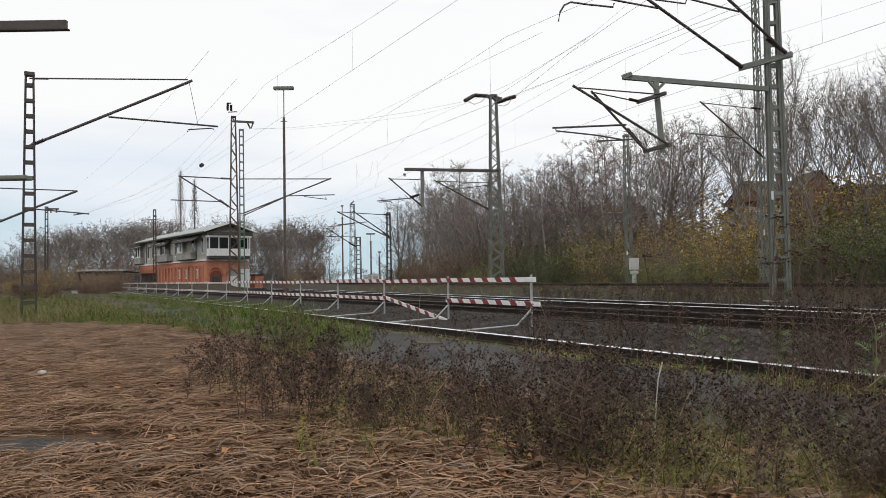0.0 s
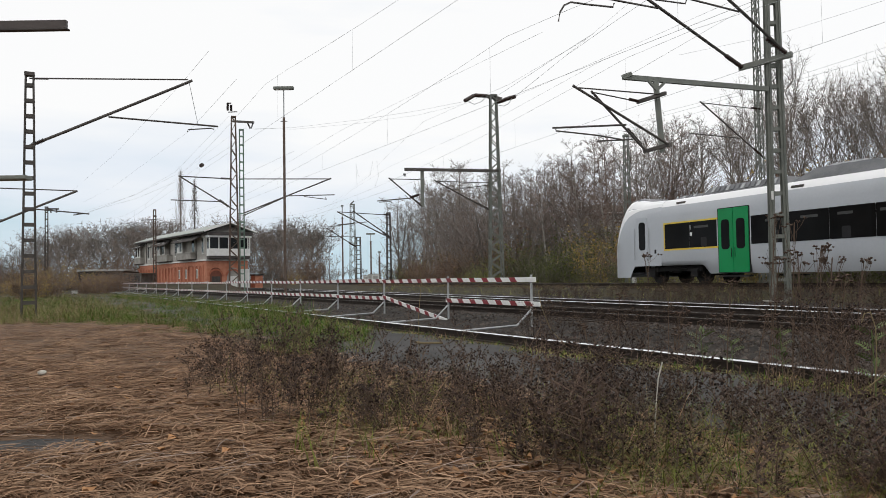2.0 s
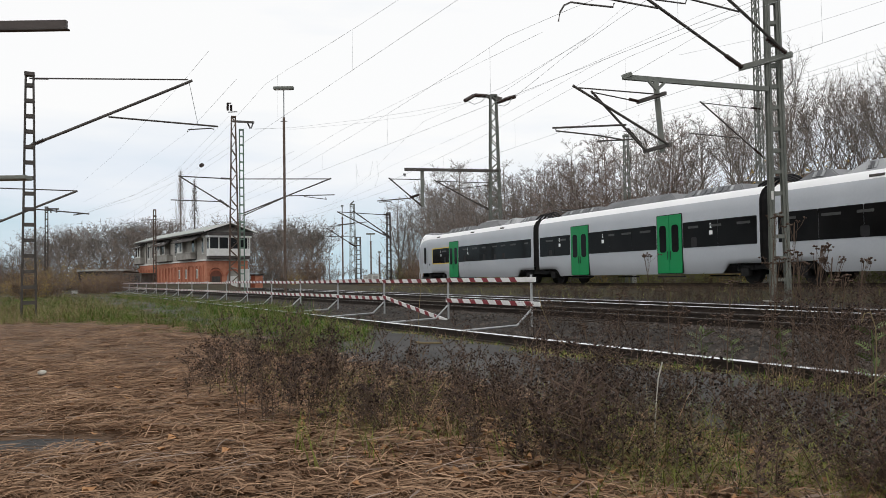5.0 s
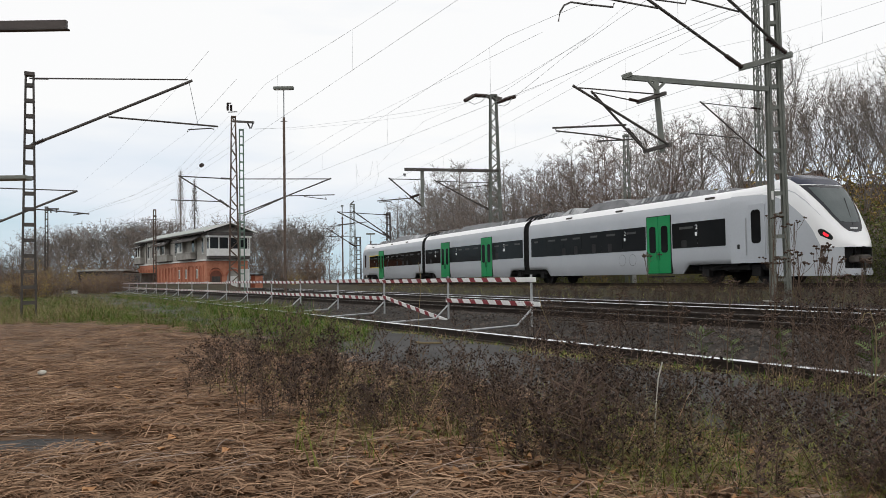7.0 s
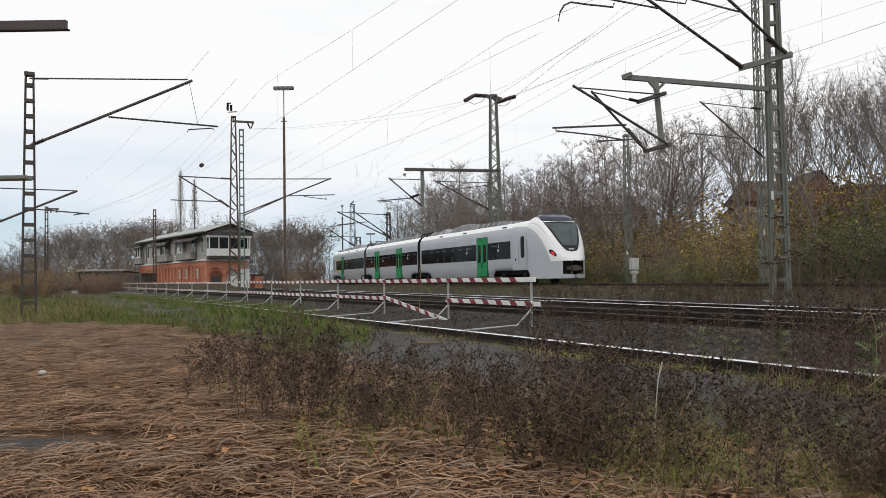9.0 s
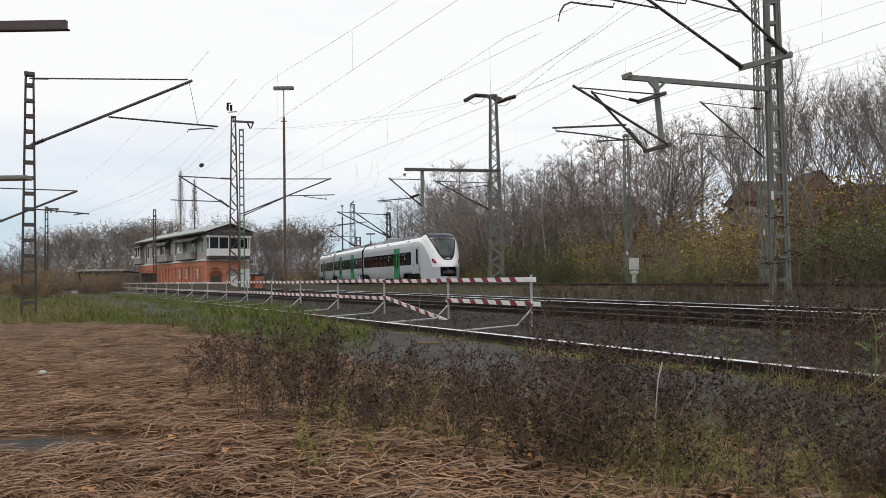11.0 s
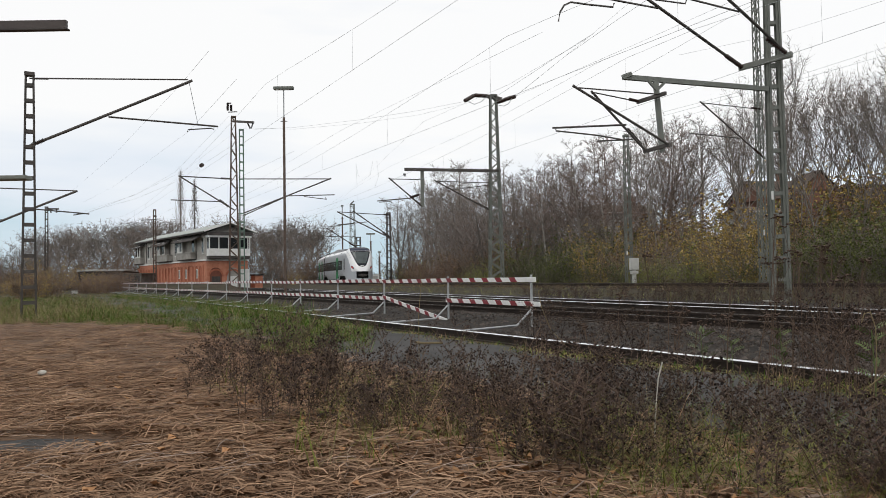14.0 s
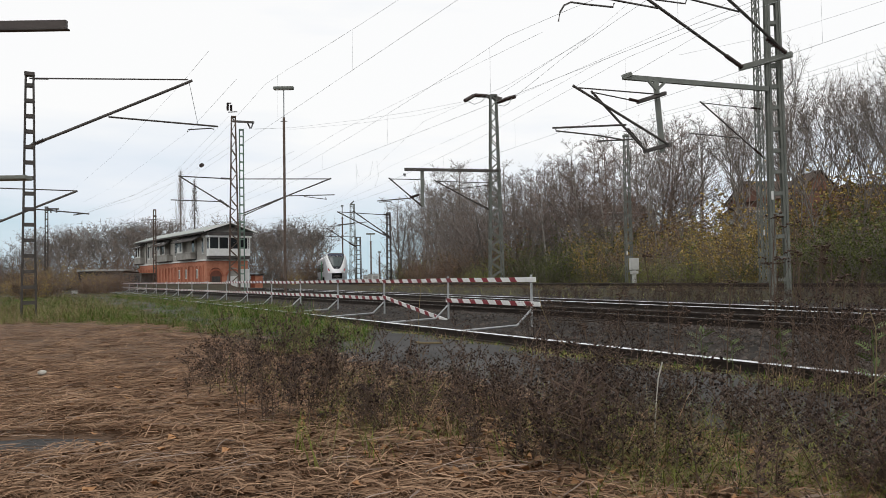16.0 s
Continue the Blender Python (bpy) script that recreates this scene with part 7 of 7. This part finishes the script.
def weeds():
    rng = random.Random(31)
    protos = [weed_plant(rng, rng.uniform(0.32, 0.62)) for _ in range(18)]

    def place(r):
        y = near_y(r, 2.9, 10.0)
        x = r.uniform(-0.36, 0.66) * y
        if not in_weeds(x, y):
            return None
        f = noise.noise(Vector((x * 1.1, y * 1.1, 13.0)))
        if f < 0.05 and r.random() < 0.84:
            return None
        return x, y, r.uniform(0.5, 1.15) * (0.95 + 0.5 * f), r.uniform(0, 6.28)
    scatter("dead_weeds", 2350, place, protos, [M["weed"], M["weed_stem"]], "dense dark brown dead weeds with shrivelled leaves", "weeds", 33)
    tall = [weed_plant(rng, rng.uniform(0.8, 1.1)) for _ in range(6)]

    def place2(r):
        y = r.uniform(4.6, 9.5)
        x = r.uniform(-3.0, 5.5)
        if not in_weeds(x, y):
            return None
        return x, y, r.uniform(0.6, 0.95), r.uniform(0, 6.28)
    scatter("tall_dead_weeds", 230, place2, tall, [M["weed"], M["weed_stem"]], "taller dark dead weed stalks above the band", "weeds", 34)

    def place3(r):
        if r.random() < 0.22:
            y = r.uniform(9, 20)
            p = r.uniform(7.2, 10.0)
            x = (p - y * math.sin(BETA)) / math.cos(BETA)
        else:
            y = r.uniform(9, 34)
            p = r.uniform(15.3, 20.6)
            x = (p - y * math.sin(ALPHA)) / math.cos(ALPHA)
        if x < 0.1 * y:
            return None
        return x, y, r.uniform(0.5, 1.25), r.uniform(0, 6.28)
    # taller brown weeds round the foot of the great mast
    def place5(r):
        y = r.uniform(13, 23.2)
        p = r.uniform(14.9, 19.6)
        x = (p - y * math.sin(ALPHA)) / math.cos(ALPHA)
        if x / y < 0.27 or abs(p - 14.44) < 0.35:
            return None
        return x, y, r.uniform(0.45, 1.0), r.uniform(0, 6.28)
    scatter("tall_dead_weeds", 240, place5, tall, [M["weed_track"], M["weed"]], "tall brown dead weeds round the mast foot", "weeds", 37)

    # bent straw and green blades that grow up through the weeds
    def arch(L, w, slot):
        return blade(L, w, rng.uniform(0.8, 2.2), rng.uniform(1.0, 1.5), 5, True, slot)
    mixed = [merge([(arch(rng.uniform(0.2, 0.6), rng.uniform(0.004, 0.008), rng.choice((0, 1, 2, 2))), (rng.gauss(0, 0.06), rng.gauss(0, 0.06), 0), rng.uniform(0, 6.28)) for _ in range(5)]) for _ in range(14)]

    def place4(r):
        y = near_y(r, 3.2, 9.5)
        x = r.uniform(-0.3, 0.66) * y
        if not in_weeds(x, y):
            return None
        f = noise.noise(Vector((x * 0.8, y * 0.8, 23.0)))
        if f < -0.1 or (x < 0.8 and r.random() < 0.5):
            return None
        return x, y, r.uniform(0.6, 1.15), r.uniform(0, 6.28)
    scatter("mixed_blades", 1900, place4, mixed, [M["grass_dry"], M["straw"], M["grass_yellow"]], "bent straw and yellow-green blades among the dead weeds", "grass", 36)
    # a dark stand of weeds beside the asphalt's near end
    def place7(r):
        y = r.uniform(5.6, 7.6)
        x = r.uniform(0.43, 0.6) * y
        return x, y, r.uniform(0.6, 1.05), r.uniform(0, 6.28)
    scatter("tall_dead_weeds", 75, place7, tall, [M["weed"], M["weed_stem"]], "dark dead weeds among the tall stalks", "weeds", 39)

    # green grass that grows under the weeds
    def place6(r):
        y = near_y(r, 3.7, 9.0)
        x = r.uniform(-0.16, 0.66) * y
        p = across(x, y, BETA)
        f = 0.16 - noise.noise(Vector((x * 1.1, y * 1.1, 13.0)))
        if p > 4.7 or y < float(np.interp(x, [-1, 0.3, 1.0, 1.6], [5.6, 4.9, 4.3, 3.6])) or f < (0.14 if x / y > 0.3 else 0.2):
            return None
        return x, y, r.uniform(0.45, 1.0), r.uniform(0, 6.28)
    tufts = [merge([(arch(rng.uniform(0.14, 0.42), rng.uniform(0.005, 0.009), rng.choice((0, 1, 1, 2))), (rng.gauss(0, 0.07), rng.gauss(0, 0.07), 0), rng.uniform(0, 6.28)) for _ in range(10)]) for _ in range(12)]
    scatter("under_grass", 1150, place6, tufts, [M["grass"], M["grass_dry"], M["grass_yellow"]], "green and dry grass tufts under the dead weeds", "grass", 38)
    scatter("dead_weeds", 800, place3, protos, [M["weed_track"], M["weed"]], "brown dead herbs growing between the tracks", "weeds", 35)


def grass():
    rng = random.Random(41)

    def tuft(n, L, w, slot_p):
        items = []
        for i in range(n):
            b = blade(L * rng.uniform(0.5, 1.1), w * rng.uniform(0.7, 1.2), rng.uniform(0.4, 1.5), rng.uniform(1.1, 1.5), 3, True, 0 if rng.random() < slot_p else 1)
            items.append((b, (rng.gauss(0, 0.05), rng.gauss(0, 0.05), -0.01), rng.uniform(0, 6.28)))
        return merge(items)
    def mound(n, L, w, mix):
        """A spreading clump of arching blades in mixed greens."""
        items = []
        for i in range(n):
            u = rng.random()
            b = blade(L * rng.uniform(0.45, 1.1), w * rng.uniform(0.6, 1.2), rng.uniform(0.4, 1.9), rng.uniform(0.95, 1.5), 3, True, 0 if u < mix[0] else 2 if u < mix[1] else 1)
            items.append((b, (rng.gauss(0, 0.11), rng.gauss(0, 0.11), -0.01), rng.uniform(0, 6.28)))
        return merge(items)
    lush = [mound(20, 0.46, 0.011, rng.choice(((0.85, 0.97), (0.6, 0.9), (0.3, 0.8), (0.5, 0.75)))) for _ in range(12)]
    faded = [mound(16, 0.55, 0.009, rng.choice(((0.1, 0.45), (0.2, 0.4), (0.05, 0.3)))) for _ in range(8)]
    mossy = [mound(14, 0.13, 0.008, (0.15, 0.75)) for _ in range(8)]
    thin = [tuft(7, 0.36, 0.007, 0.5) for _ in range(10)]
    low = [tuft(10, 0.16, 0.006, 0.6) for _ in range(8)]

    def lush_place(r):
        y = r.uniform(10.5, 62) if r.random() < 0.6 else r.uniform(10.5, 28)
        x = r.uniform(-0.64, -0.10) * y
        p = across(x, y, BETA)
        n1 = noise.noise(Vector((x * 0.45, y * 0.45, 2.0)))
        n2 = noise.noise(Vector((x * 1.4, y * 1.4, 9.0)))
        lo = float(np.interp(x / y, [-0.62, -0.45, -0.3, -0.2, -0.10], [25, 20.5, 15.5, 11.5, 10.5]))
        if y < lo + 4.5 * n1 + 1.5 * n2 or p > float(np.interp(y, [10, 14, 19, 24, 30], [5.0, 5.6, 6.2, 7.3, 7.9])) + n2 * 0.8:
            return None
        if n2 + 0.6 * n1 < -0.25 and r.random() < 0.75:
            return None
        s = r.uniform(0.35, 0.9) * (1 + 0.8 * n1 + 0.7 * n2) * (1.25 if -0.3 < x / y < -0.14 else 1.0)
        return x, y, max(0.3, s), r.uniform(0, 6.28)
    scatter("green_grass", 8000, lush_place, lush, [M["grass"], M["grass_dry"], M["grass_yellow"]], "lush green grass clumps at the edge of the litter", "grass", 42)

    def verge_clump(r):
        y = r.uniform(21.5, 62)
        p = r.uniform(5.4, 8.5)
        x = (p - y * math.sin(BETA)) / math.cos(BETA)
        f = noise.noise(Vector((x * 0.5, y * 0.5, 12.0)))
        if y < 23.5 + 3.0 * f or x / y > -0.2 + 0.03 * f:
            return None
        return x, y, r.uniform(0.75, 1.2) * (1 + 0.7 * f), r.uniform(0, 6.28)
    scatter("verge_clumps", 1000, verge_clump, lush, [M["grass"], M["grass_dry"], M["grass_yellow"]], "green clumps grown over the far end of the rail", "grass", 47)

    def faded_place(r):
        y = r.uniform(20.5, 78) if r.random() < 0.7 else r.uniform(20.5, 30)
        x = r.uniform(-0.64, -0.30) * y
        p = across(x, y, BETA)
        if p > 5.5 + 2.0 * noise.noise(Vector((x * 0.5, y * 0.5, 5.0))) + (1.5 if y > 40 else 0) or x / y > -0.33 + 0.1 * noise.noise(Vector((x * 0.2, y * 0.2, 1.0))) or y < float(np.interp(x / y, [-0.62, -0.47, -0.40, -0.30], [20.5, 22, 32, 44])):
            return None
        return x, y, r.uniform(0.4, 0.95) * (1.35 if x / y < -0.46 and y < 30 else 1.0) * (1 + 0.5 * noise.noise(Vector((x * 0.3, y * 0.3, 2.5)))), r.uniform(0, 6.28)
    scatter("faded_grass", 3000, faded_place, faded, [M["grass"], M["grass_dry"], M["grass_yellow"]], "tall faded brownish grass before the far shrubs", "grass", 46)

    def thin_place(r):
        y = near_y(r, 3.3, 10)
        x = r.uniform(-0.3, 0.62) * y
        f = noise.noise(Vector((x * 0.9, y * 0.9, 6.0)))
        if f < (0.30 if x < 0.5 else 0.08) or across(x, y, BETA) > 4.6 or r.random() < (0.8 if y < 4.8 else 0.35):
            return None
        return x, y, r.uniform(0.6, 1.2), r.uniform(0, 6.28)
    scatter("sparse_grass", 3000, thin_place, thin, [M["grass_yellow"], M["grass_dry"]], "sparse green and dry grass among the weeds", "grass", 43)

    def edge_place(r):
        y = near_y(r, 5.0, 27)
        p = 6.5 + abs(r.gauss(0, 0.22)) * (-1 if r.random() < 0.8 else 0.5)
        x = (p - y * math.sin(BETA)) / math.cos(BETA)
        if noise.noise(Vector((y * 0.8, 3.0, 1.0))) < -0.22 + 0.3 * (p < 6.25) or noise.noise(Vector((y * 2.6, 8.0, p))) < -0.15:
            return None
        return x, y, r.uniform(0.6, 1.3), r.uniform(0, 6.28)
    scatter("edge_grass", 2600, edge_place, mossy, [M["grass"], M["straw"], M["moss"]], "low mossy grass and tan litter along the foot of the rail", "grass", 44)

    def verge_place(r):
        y = r.uniform(12, 60)
        p = r.uniform(17.0, 29.0)
        if 20.2 < p < 24.8:
            return None
        x = (p - y * math.sin(ALPHA)) / math.cos(ALPHA)
        return x, y, r.uniform(0.8, 1.6), r.uniform(0, 6.28)

    def foot_place(r):
        q = main_line(r.uniform(4, 80), r.uniform(-2.7, -1.35))[0]
        if noise.noise(Vector((q.x * 0.5, q.y * 0.5, 14.0))) < -0.35:
            return None
        return q.x, q.y, r.uniform(0.6, 1.25), r.uniform(0, 6.28)
    scatter("trackside_grass", 2600, foot_place, thin, [M["weed_track"], M["grass_dry"]], "brown dry grass along the edge of the main line", "grass", 48)
    scatter("verge_grass", 2600, verge_place, thin, [M["leaf_olive"], M["weed_track"]], "rough brownish verge grass beside the main line", "grass", 45)


def stones():
    rng = random.Random(51)
    protos = []
    for k in range(14):
        S = [(0, 0, 1), (1, 0, 0), (0.2, 1, 0), (-1, 0.1, 0), (0, -1, 0), (0, 0, -0.6)]
        v = np.array([(a * rng.uniform(0.6, 1.1), b * rng.uniform(0.6, 1.1), c * rng.uniform(0.5, 0.9)) for a, b, c in S]) * 0.032
        f = [(0, 1, 2), (0, 2, 3), (0, 3, 4), (0, 4, 1), (5, 2, 1), (5, 3, 2), (5, 4, 3), (5, 1, 4)]
        protos.append((v, f, [0] * 8))

    def place(r):
        y = near_y(r, 5.5, 36)
        p = r.uniform(7.05, 13.0)
        x = (p - y * math.sin(BETA)) / math.cos(BETA)
        if x < -0.6 * y or x > 0.62 * y:
            return None
        return x, y, r.uniform(0.7, 1.5), r.uniform(0, 6.28), 0.035
    scatter("ballast_stones", 15000, place, protos, [M["stone"]], "loose brown-grey ballast stones between the rails", "stones", 52)


sleepers()
litter()
leaves()
weeds()
grass()
stones()


# ---- single plants and small things in the foreground ----
def tansy(x, y, h, lean, heads, seed):
    """A tall dead stalk that carries flat brown seed heads."""
    rng = random.Random(seed)
    gz = ground_z(x, y)
    th = thing("dead_tansy", (x, y, gz), "tall dead stalk with flat dark brown seed heads", "dead plant", "tall dead stalks")
    top = Vector((lean, rng.uniform(-0.1, 0.1), h))
    mid = Vector((lean * 0.35, 0, h * 0.55))
    part("stem", tube(B(), [Vector((0, 0, -0.05)), mid, top], 0.0035, 5), M["weed_stem"], th)
    for k in range(heads):
        c = mid.lerp(top, rng.uniform(0.35, 0.9))
        e = top + Vector((rng.gauss(0, 0.055), rng.gauss(0, 0.045), rng.gauss(-0.012, 0.022)))
        br = part("branch", tube(B(), [c, c.lerp(e, 0.6) + Vector((0, 0, -0.015)), e], 0.0018, 4), M["weed_stem"], th)
        bm = B()
        for j in range(rng.choice((2, 3, 4))):
            o = e + Vector((rng.gauss(0, 0.014), rng.gauss(0, 0.014), rng.gauss(0, 0.004)))
            ring = [bm.verts.new(o + Vector((math.cos(a), math.sin(a), rng.uniform(-0.1, 0.3))) * rng.uniform(0.009, 0.016)) for a in np.arange(0, 6.2, 1.05)]
            t, u = bm.verts.new(o + Vector((0, 0, 0.008))), bm.verts.new(o - Vector((0, 0, 0.012)))
            for i in range(len(ring)):
                w = ring[(i + 1) % len(ring)]
                bm.faces.new((ring[i], w, t))
                bm.faces.new((w, ring[i], u))
        part("seed_head", bm, M["seed"], br)


M["seed"] = material("dark_brown_seed_heads", (0.05, 0.032, 0.024), (0.11, 0.075, 0.058), 30, 0.9, 0, 0, island=0.4)
for n, (x, y, h, lean, heads) in enumerate((
        (3.06, 7.2, 1.22, 0.06, 7), (3.05, 6.8, 1.17, 0.08, 6), (3.27, 6.6, 1.2, 0.1, 8), (3.06, 6.0, 1.06, 0.04, 7), (3.4, 6.4, 1.2, 0.1, 7),
        (3.4, 7.0, 1.32, 0.05, 6), (2.1, 7.0, 0.74, 0.05, 9), (2.33, 6.4, 0.75, 0.04, 8), (2.5, 6.2, 0.76, 0.08, 7), (2.05, 6.4, 0.68, 0.06, 6),
        (1.84, 8.2, 0.9, 0.03, 6), (2.26, 7.8, 0.95, 0.03, 5), (2.22, 8.4, 1.32, 0.02, 8), (3.13, 7.4, 1.64, 0.06, 8), (3.25, 7.2, 1.55, 0.06, 6),
        (3.15, 6.6, 1.30, 0.06, 9), (3.2, 6.9, 1.27, 0.02, 7), (3.0, 7.0, 1.19, 0.05, 6), (3.32, 6.7, 1.21, 0.06, 7), (2.7, 7.4, 1.0, 0.08, 6),
        (2.9, 5.2, 0.8, 0.1, 6), (1.9, 6.6, 0.62, 0.1, 5), (1.25, 6.4, 0.66, -0.08, 4), (2.75, 6.6, 0.86, 0.1, 6), (3.5, 5.8, 0.95, 0.1, 7))):
    tansy(x, y, h, lean, heads, 200 + n)


def dry_stem(pts, r, label):
    o = Vector(pts[0])
    th = thing("dry_stem", pts[0], label, "dry stem", "pale dry stems")
    part("stalk", tube(B(), [Vector(p) - o for p in pts], r, 6), M["pale" if "bleached" in label else "grass_dry"], th)


dry_stem([(1.34, 5.00, -0.05), (1.36, 5.00, 0.24), (1.38, 5.00, 0.42), (1.41, 5.00, 0.53)], 0.0045, "bleached pale stalk standing among the weeds")
dry_stem([(2.33, 5.20, 0.04), (2.35, 5.20, 0.31), (2.34, 5.20, 0.42), (2.32, 5.20, 0.45), (2.31, 5.20, 0.42)], 0.003, "curled pale grass stem")
dry_stem([(2.74, 5.00, 0.07), (2.80, 5.00, 0.51), (2.80, 5.00, 0.73), (2.77, 5.00, 0.83), (2.73, 5.00, 0.82), (2.71, 5.00, 0.76)], 0.0035, "tall dry stem bent over at the tip")
dry_stem([(2.18, 4.60, 0.03), (2.36, 4.60, 0.26), (2.50, 4.60, 0.39), (2.63, 4.60, 0.49)], 0.004, "slanting pale dry stalk")
dry_stem([(-0.30, 9.00, 0.13), (-0.30, 9.00, 0.65), (-0.26, 9.00, 1.05), (-0.29, 9.00, 1.28)], 0.004, "thin straight dry stem")
dry_stem([(1.50, 9.60, 0.24), (1.33, 9.60, 0.42), (1.22, 9.60, 0.70), (1.18, 9.60, 0.91)], 0.004, "thin bent dry stem")
dry_stem([(0.80, 8.00, -0.08), (0.82, 8.00, 0.22), (0.85, 8.00, 0.45)], 0.0035, "thin dry stem by the asphalt")
dry_stem([(-0.54, 8.50, 0.18), (-0.58, 8.50, 0.31), (-0.43, 8.50, 0.48), (-0.44, 8.50, 0.59)], 0.0035, "thin dry stem with a kink")
dry_stem([(-0.48, 12.60, 0.05), (-0.34, 12.50, 0.04), (-0.03, 12.40, 0.05)], 0.02, "pale broken branch lying on the asphalt")


def lump(at, size, mat, label, name, category, seed):
    rng = random.Random(seed)
    bm = B()
    bmesh.ops.create_icosphere(bm, subdivisions=2, radius=1.0)
    for v in bm.verts:
        v.co = Vector((v.co.x * size[0], v.co.y * size[1], v.co.z * size[2])) * (1 + rng.uniform(-0.12, 0.12))
    th = thing(name, at, label, category)
    part("body", bm, mat, th)


def herb(at, n, size, seed, label):
    """A fresh plant with pinnate leaves."""
    rng = random.Random(seed)
    gz = ground_z(at[0], at[1])
    th = thing("green_herb", (at[0], at[1], gz), label, "herb", "fresh herbs")
    top = at[2] - gz
    stem = part("stem", tube(B(), [(0, 0, -0.03), (0.01, 0, top * 0.5), (0, 0.01, top)], 0.004, 5), M["herb_green"], th)
    for k in range(n):
        z = top * (0.45 + 0.55 * (k + 1) / n)
        a = k * 2.4 + rng.uniform(-0.4, 0.4)
        L = size * rng.uniform(0.7, 1.1)
        bm = B()
        d = Vector((math.cos(a), math.sin(a), 0.75))
        side = Vector((-math.sin(a), math.cos(a), rng.choice((-0.8, 0.8))))
        for j in range(6):
            t = (j + 1) / 6
            c = Vector((0, 0, z)) + d * L * t + Vector((0, 0, -0.3 * L * t * t))
            for s in (1, -1):
                e = c + (side * s * 0.9 + d * 0.5).normalized() * L * 0.38 * (1.1 - 0.6 * t)
                m = c.lerp(e, 0.5)
                v = [bm.verts.new(q) for q in (c, m + d * L * 0.06, e, m - d * L * 0.06)]
                bm.faces.new(v)
        part("leaf", bm, M["herb_green"], th)


M["herb_green"] = material("fresh_green_leaf", (0.05, 0.085, 0.016), (0.12, 0.15, 0.04), 4, 0.6, 0, 0, island=0.35)
herb((2.53, 7.60, 0.50), 12, 0.13, 1, "yellow-green ferny herb among the dead weeds")
herb((2.68, 7.20, 0.46), 10, 0.10, 2, "yellow-green ferny herb among the dead weeds")
herb((2.89, 5.20, 0.70), 11, 0.12, 3, "bright green herb beside a bent dry stem")
herb((2.88, 6.60, 0.62), 11, 0.09, 4, "ferny green herb on a tall stem")
herb((1.26, 6.20, 0.18), 9, 0.09, 5, "small green herb in the litter")
herb((1.72, 4.60, 0.19), 10, 0.08, 6, "small green herb in the litter")
herb((2.22, 4.40, 0.28), 11, 0.08, 7, "small green herb in the litter")


lump((-0.97, 5.02, -0.00), (0.06, 0.04, 0.035), M["pale"], "pale broken brick lying in the litter", "brick_piece", "rubble", 1)
lump((-1.53, 4.85, 0.01), (0.045, 0.03, 0.008), M["white_trim"], "white scrap of paper on the litter", "paper_scrap", "litter", 2)
lump((-4.65, 8.90, 0.08), (0.05, 0.04, 0.03), M["pale"], "pale stone lying in the litter", "stone", "stone", 3)
lump((-0.04, 5.90, 0.02), (0.14, 0.06, 0.05), M["fallen_leaf"], "large curled brown leaf in the grass", "large_leaf", "leaf", 4)


def bare_patch():
    n = 28
    c = (-2.89, 5.15, 0.00)
    verts = [(c[0], c[1], ground_z(c[0], c[1]) + 0.02)]
    for i in range(n):
        a = 2 * math.pi * i / n
        r = 1 + 0.2 * noise.noise(Vector((math.cos(a) * 2, math.sin(a) * 2, 7.0)))
        x, y = c[0] + 0.72 * r * math.cos(a), c[1] + 0.3 * r * math.sin(a)
        verts.append((x, y, ground_z(x, y) + 0.016))
    faces = [(0, 1 + i, 1 + (i + 1) % n) for i in range(n)]
    tagged(pydata("bare_asphalt", verts, faces, [M["asphalt"]]), "bare dark asphalt showing through the litter", "asphalt", kind="structure")


bare_patch()


# ---- movement ----
def joint_at(t):
    """Where the first joint of the train stands on the main line: it slows a little."""
    return 2.909 + 8.651 * t - 0.00907 * t * t


def heading(p, q):
    return math.degrees(math.atan2((q - p).y, (q - p).x))


def motions():
    front, middle, rear = [], [], []
    for i in range(33):
        t = i * 0.5
        j1 = joint_at(t)
        j2 = j1 - 16.0
        a, b = main_line(j1)[0], main_line(j2)[0]
        n, e = main_line(j1 + 14.9)[0], main_line(j2 - 14.9)[0]
        front.append((t, pose(*a, 0, 0, heading(a, n))))
        middle.append((t, pose(*((a + b) / 2), 0, 0, heading(b, a))))
        rear.append((t, pose(*b, 0, 0, heading(b, e))))
    walk(front_car, front)
    walk(middle_car, middle)
    walk(rear_car, rear)
    for w in WHEELS:
        sense = -1 if w.parent.parent == rear_car else 1
        x = w.location.x
        rows = []
        for k in range(241):
            turn = sense * math.degrees(joint_at(k / 15.0) / 0.42)
            rows.append((k / 15.0, pose(x, 0, 0.42, 0, turn, 0)))
        walk(w, rows)


motions()
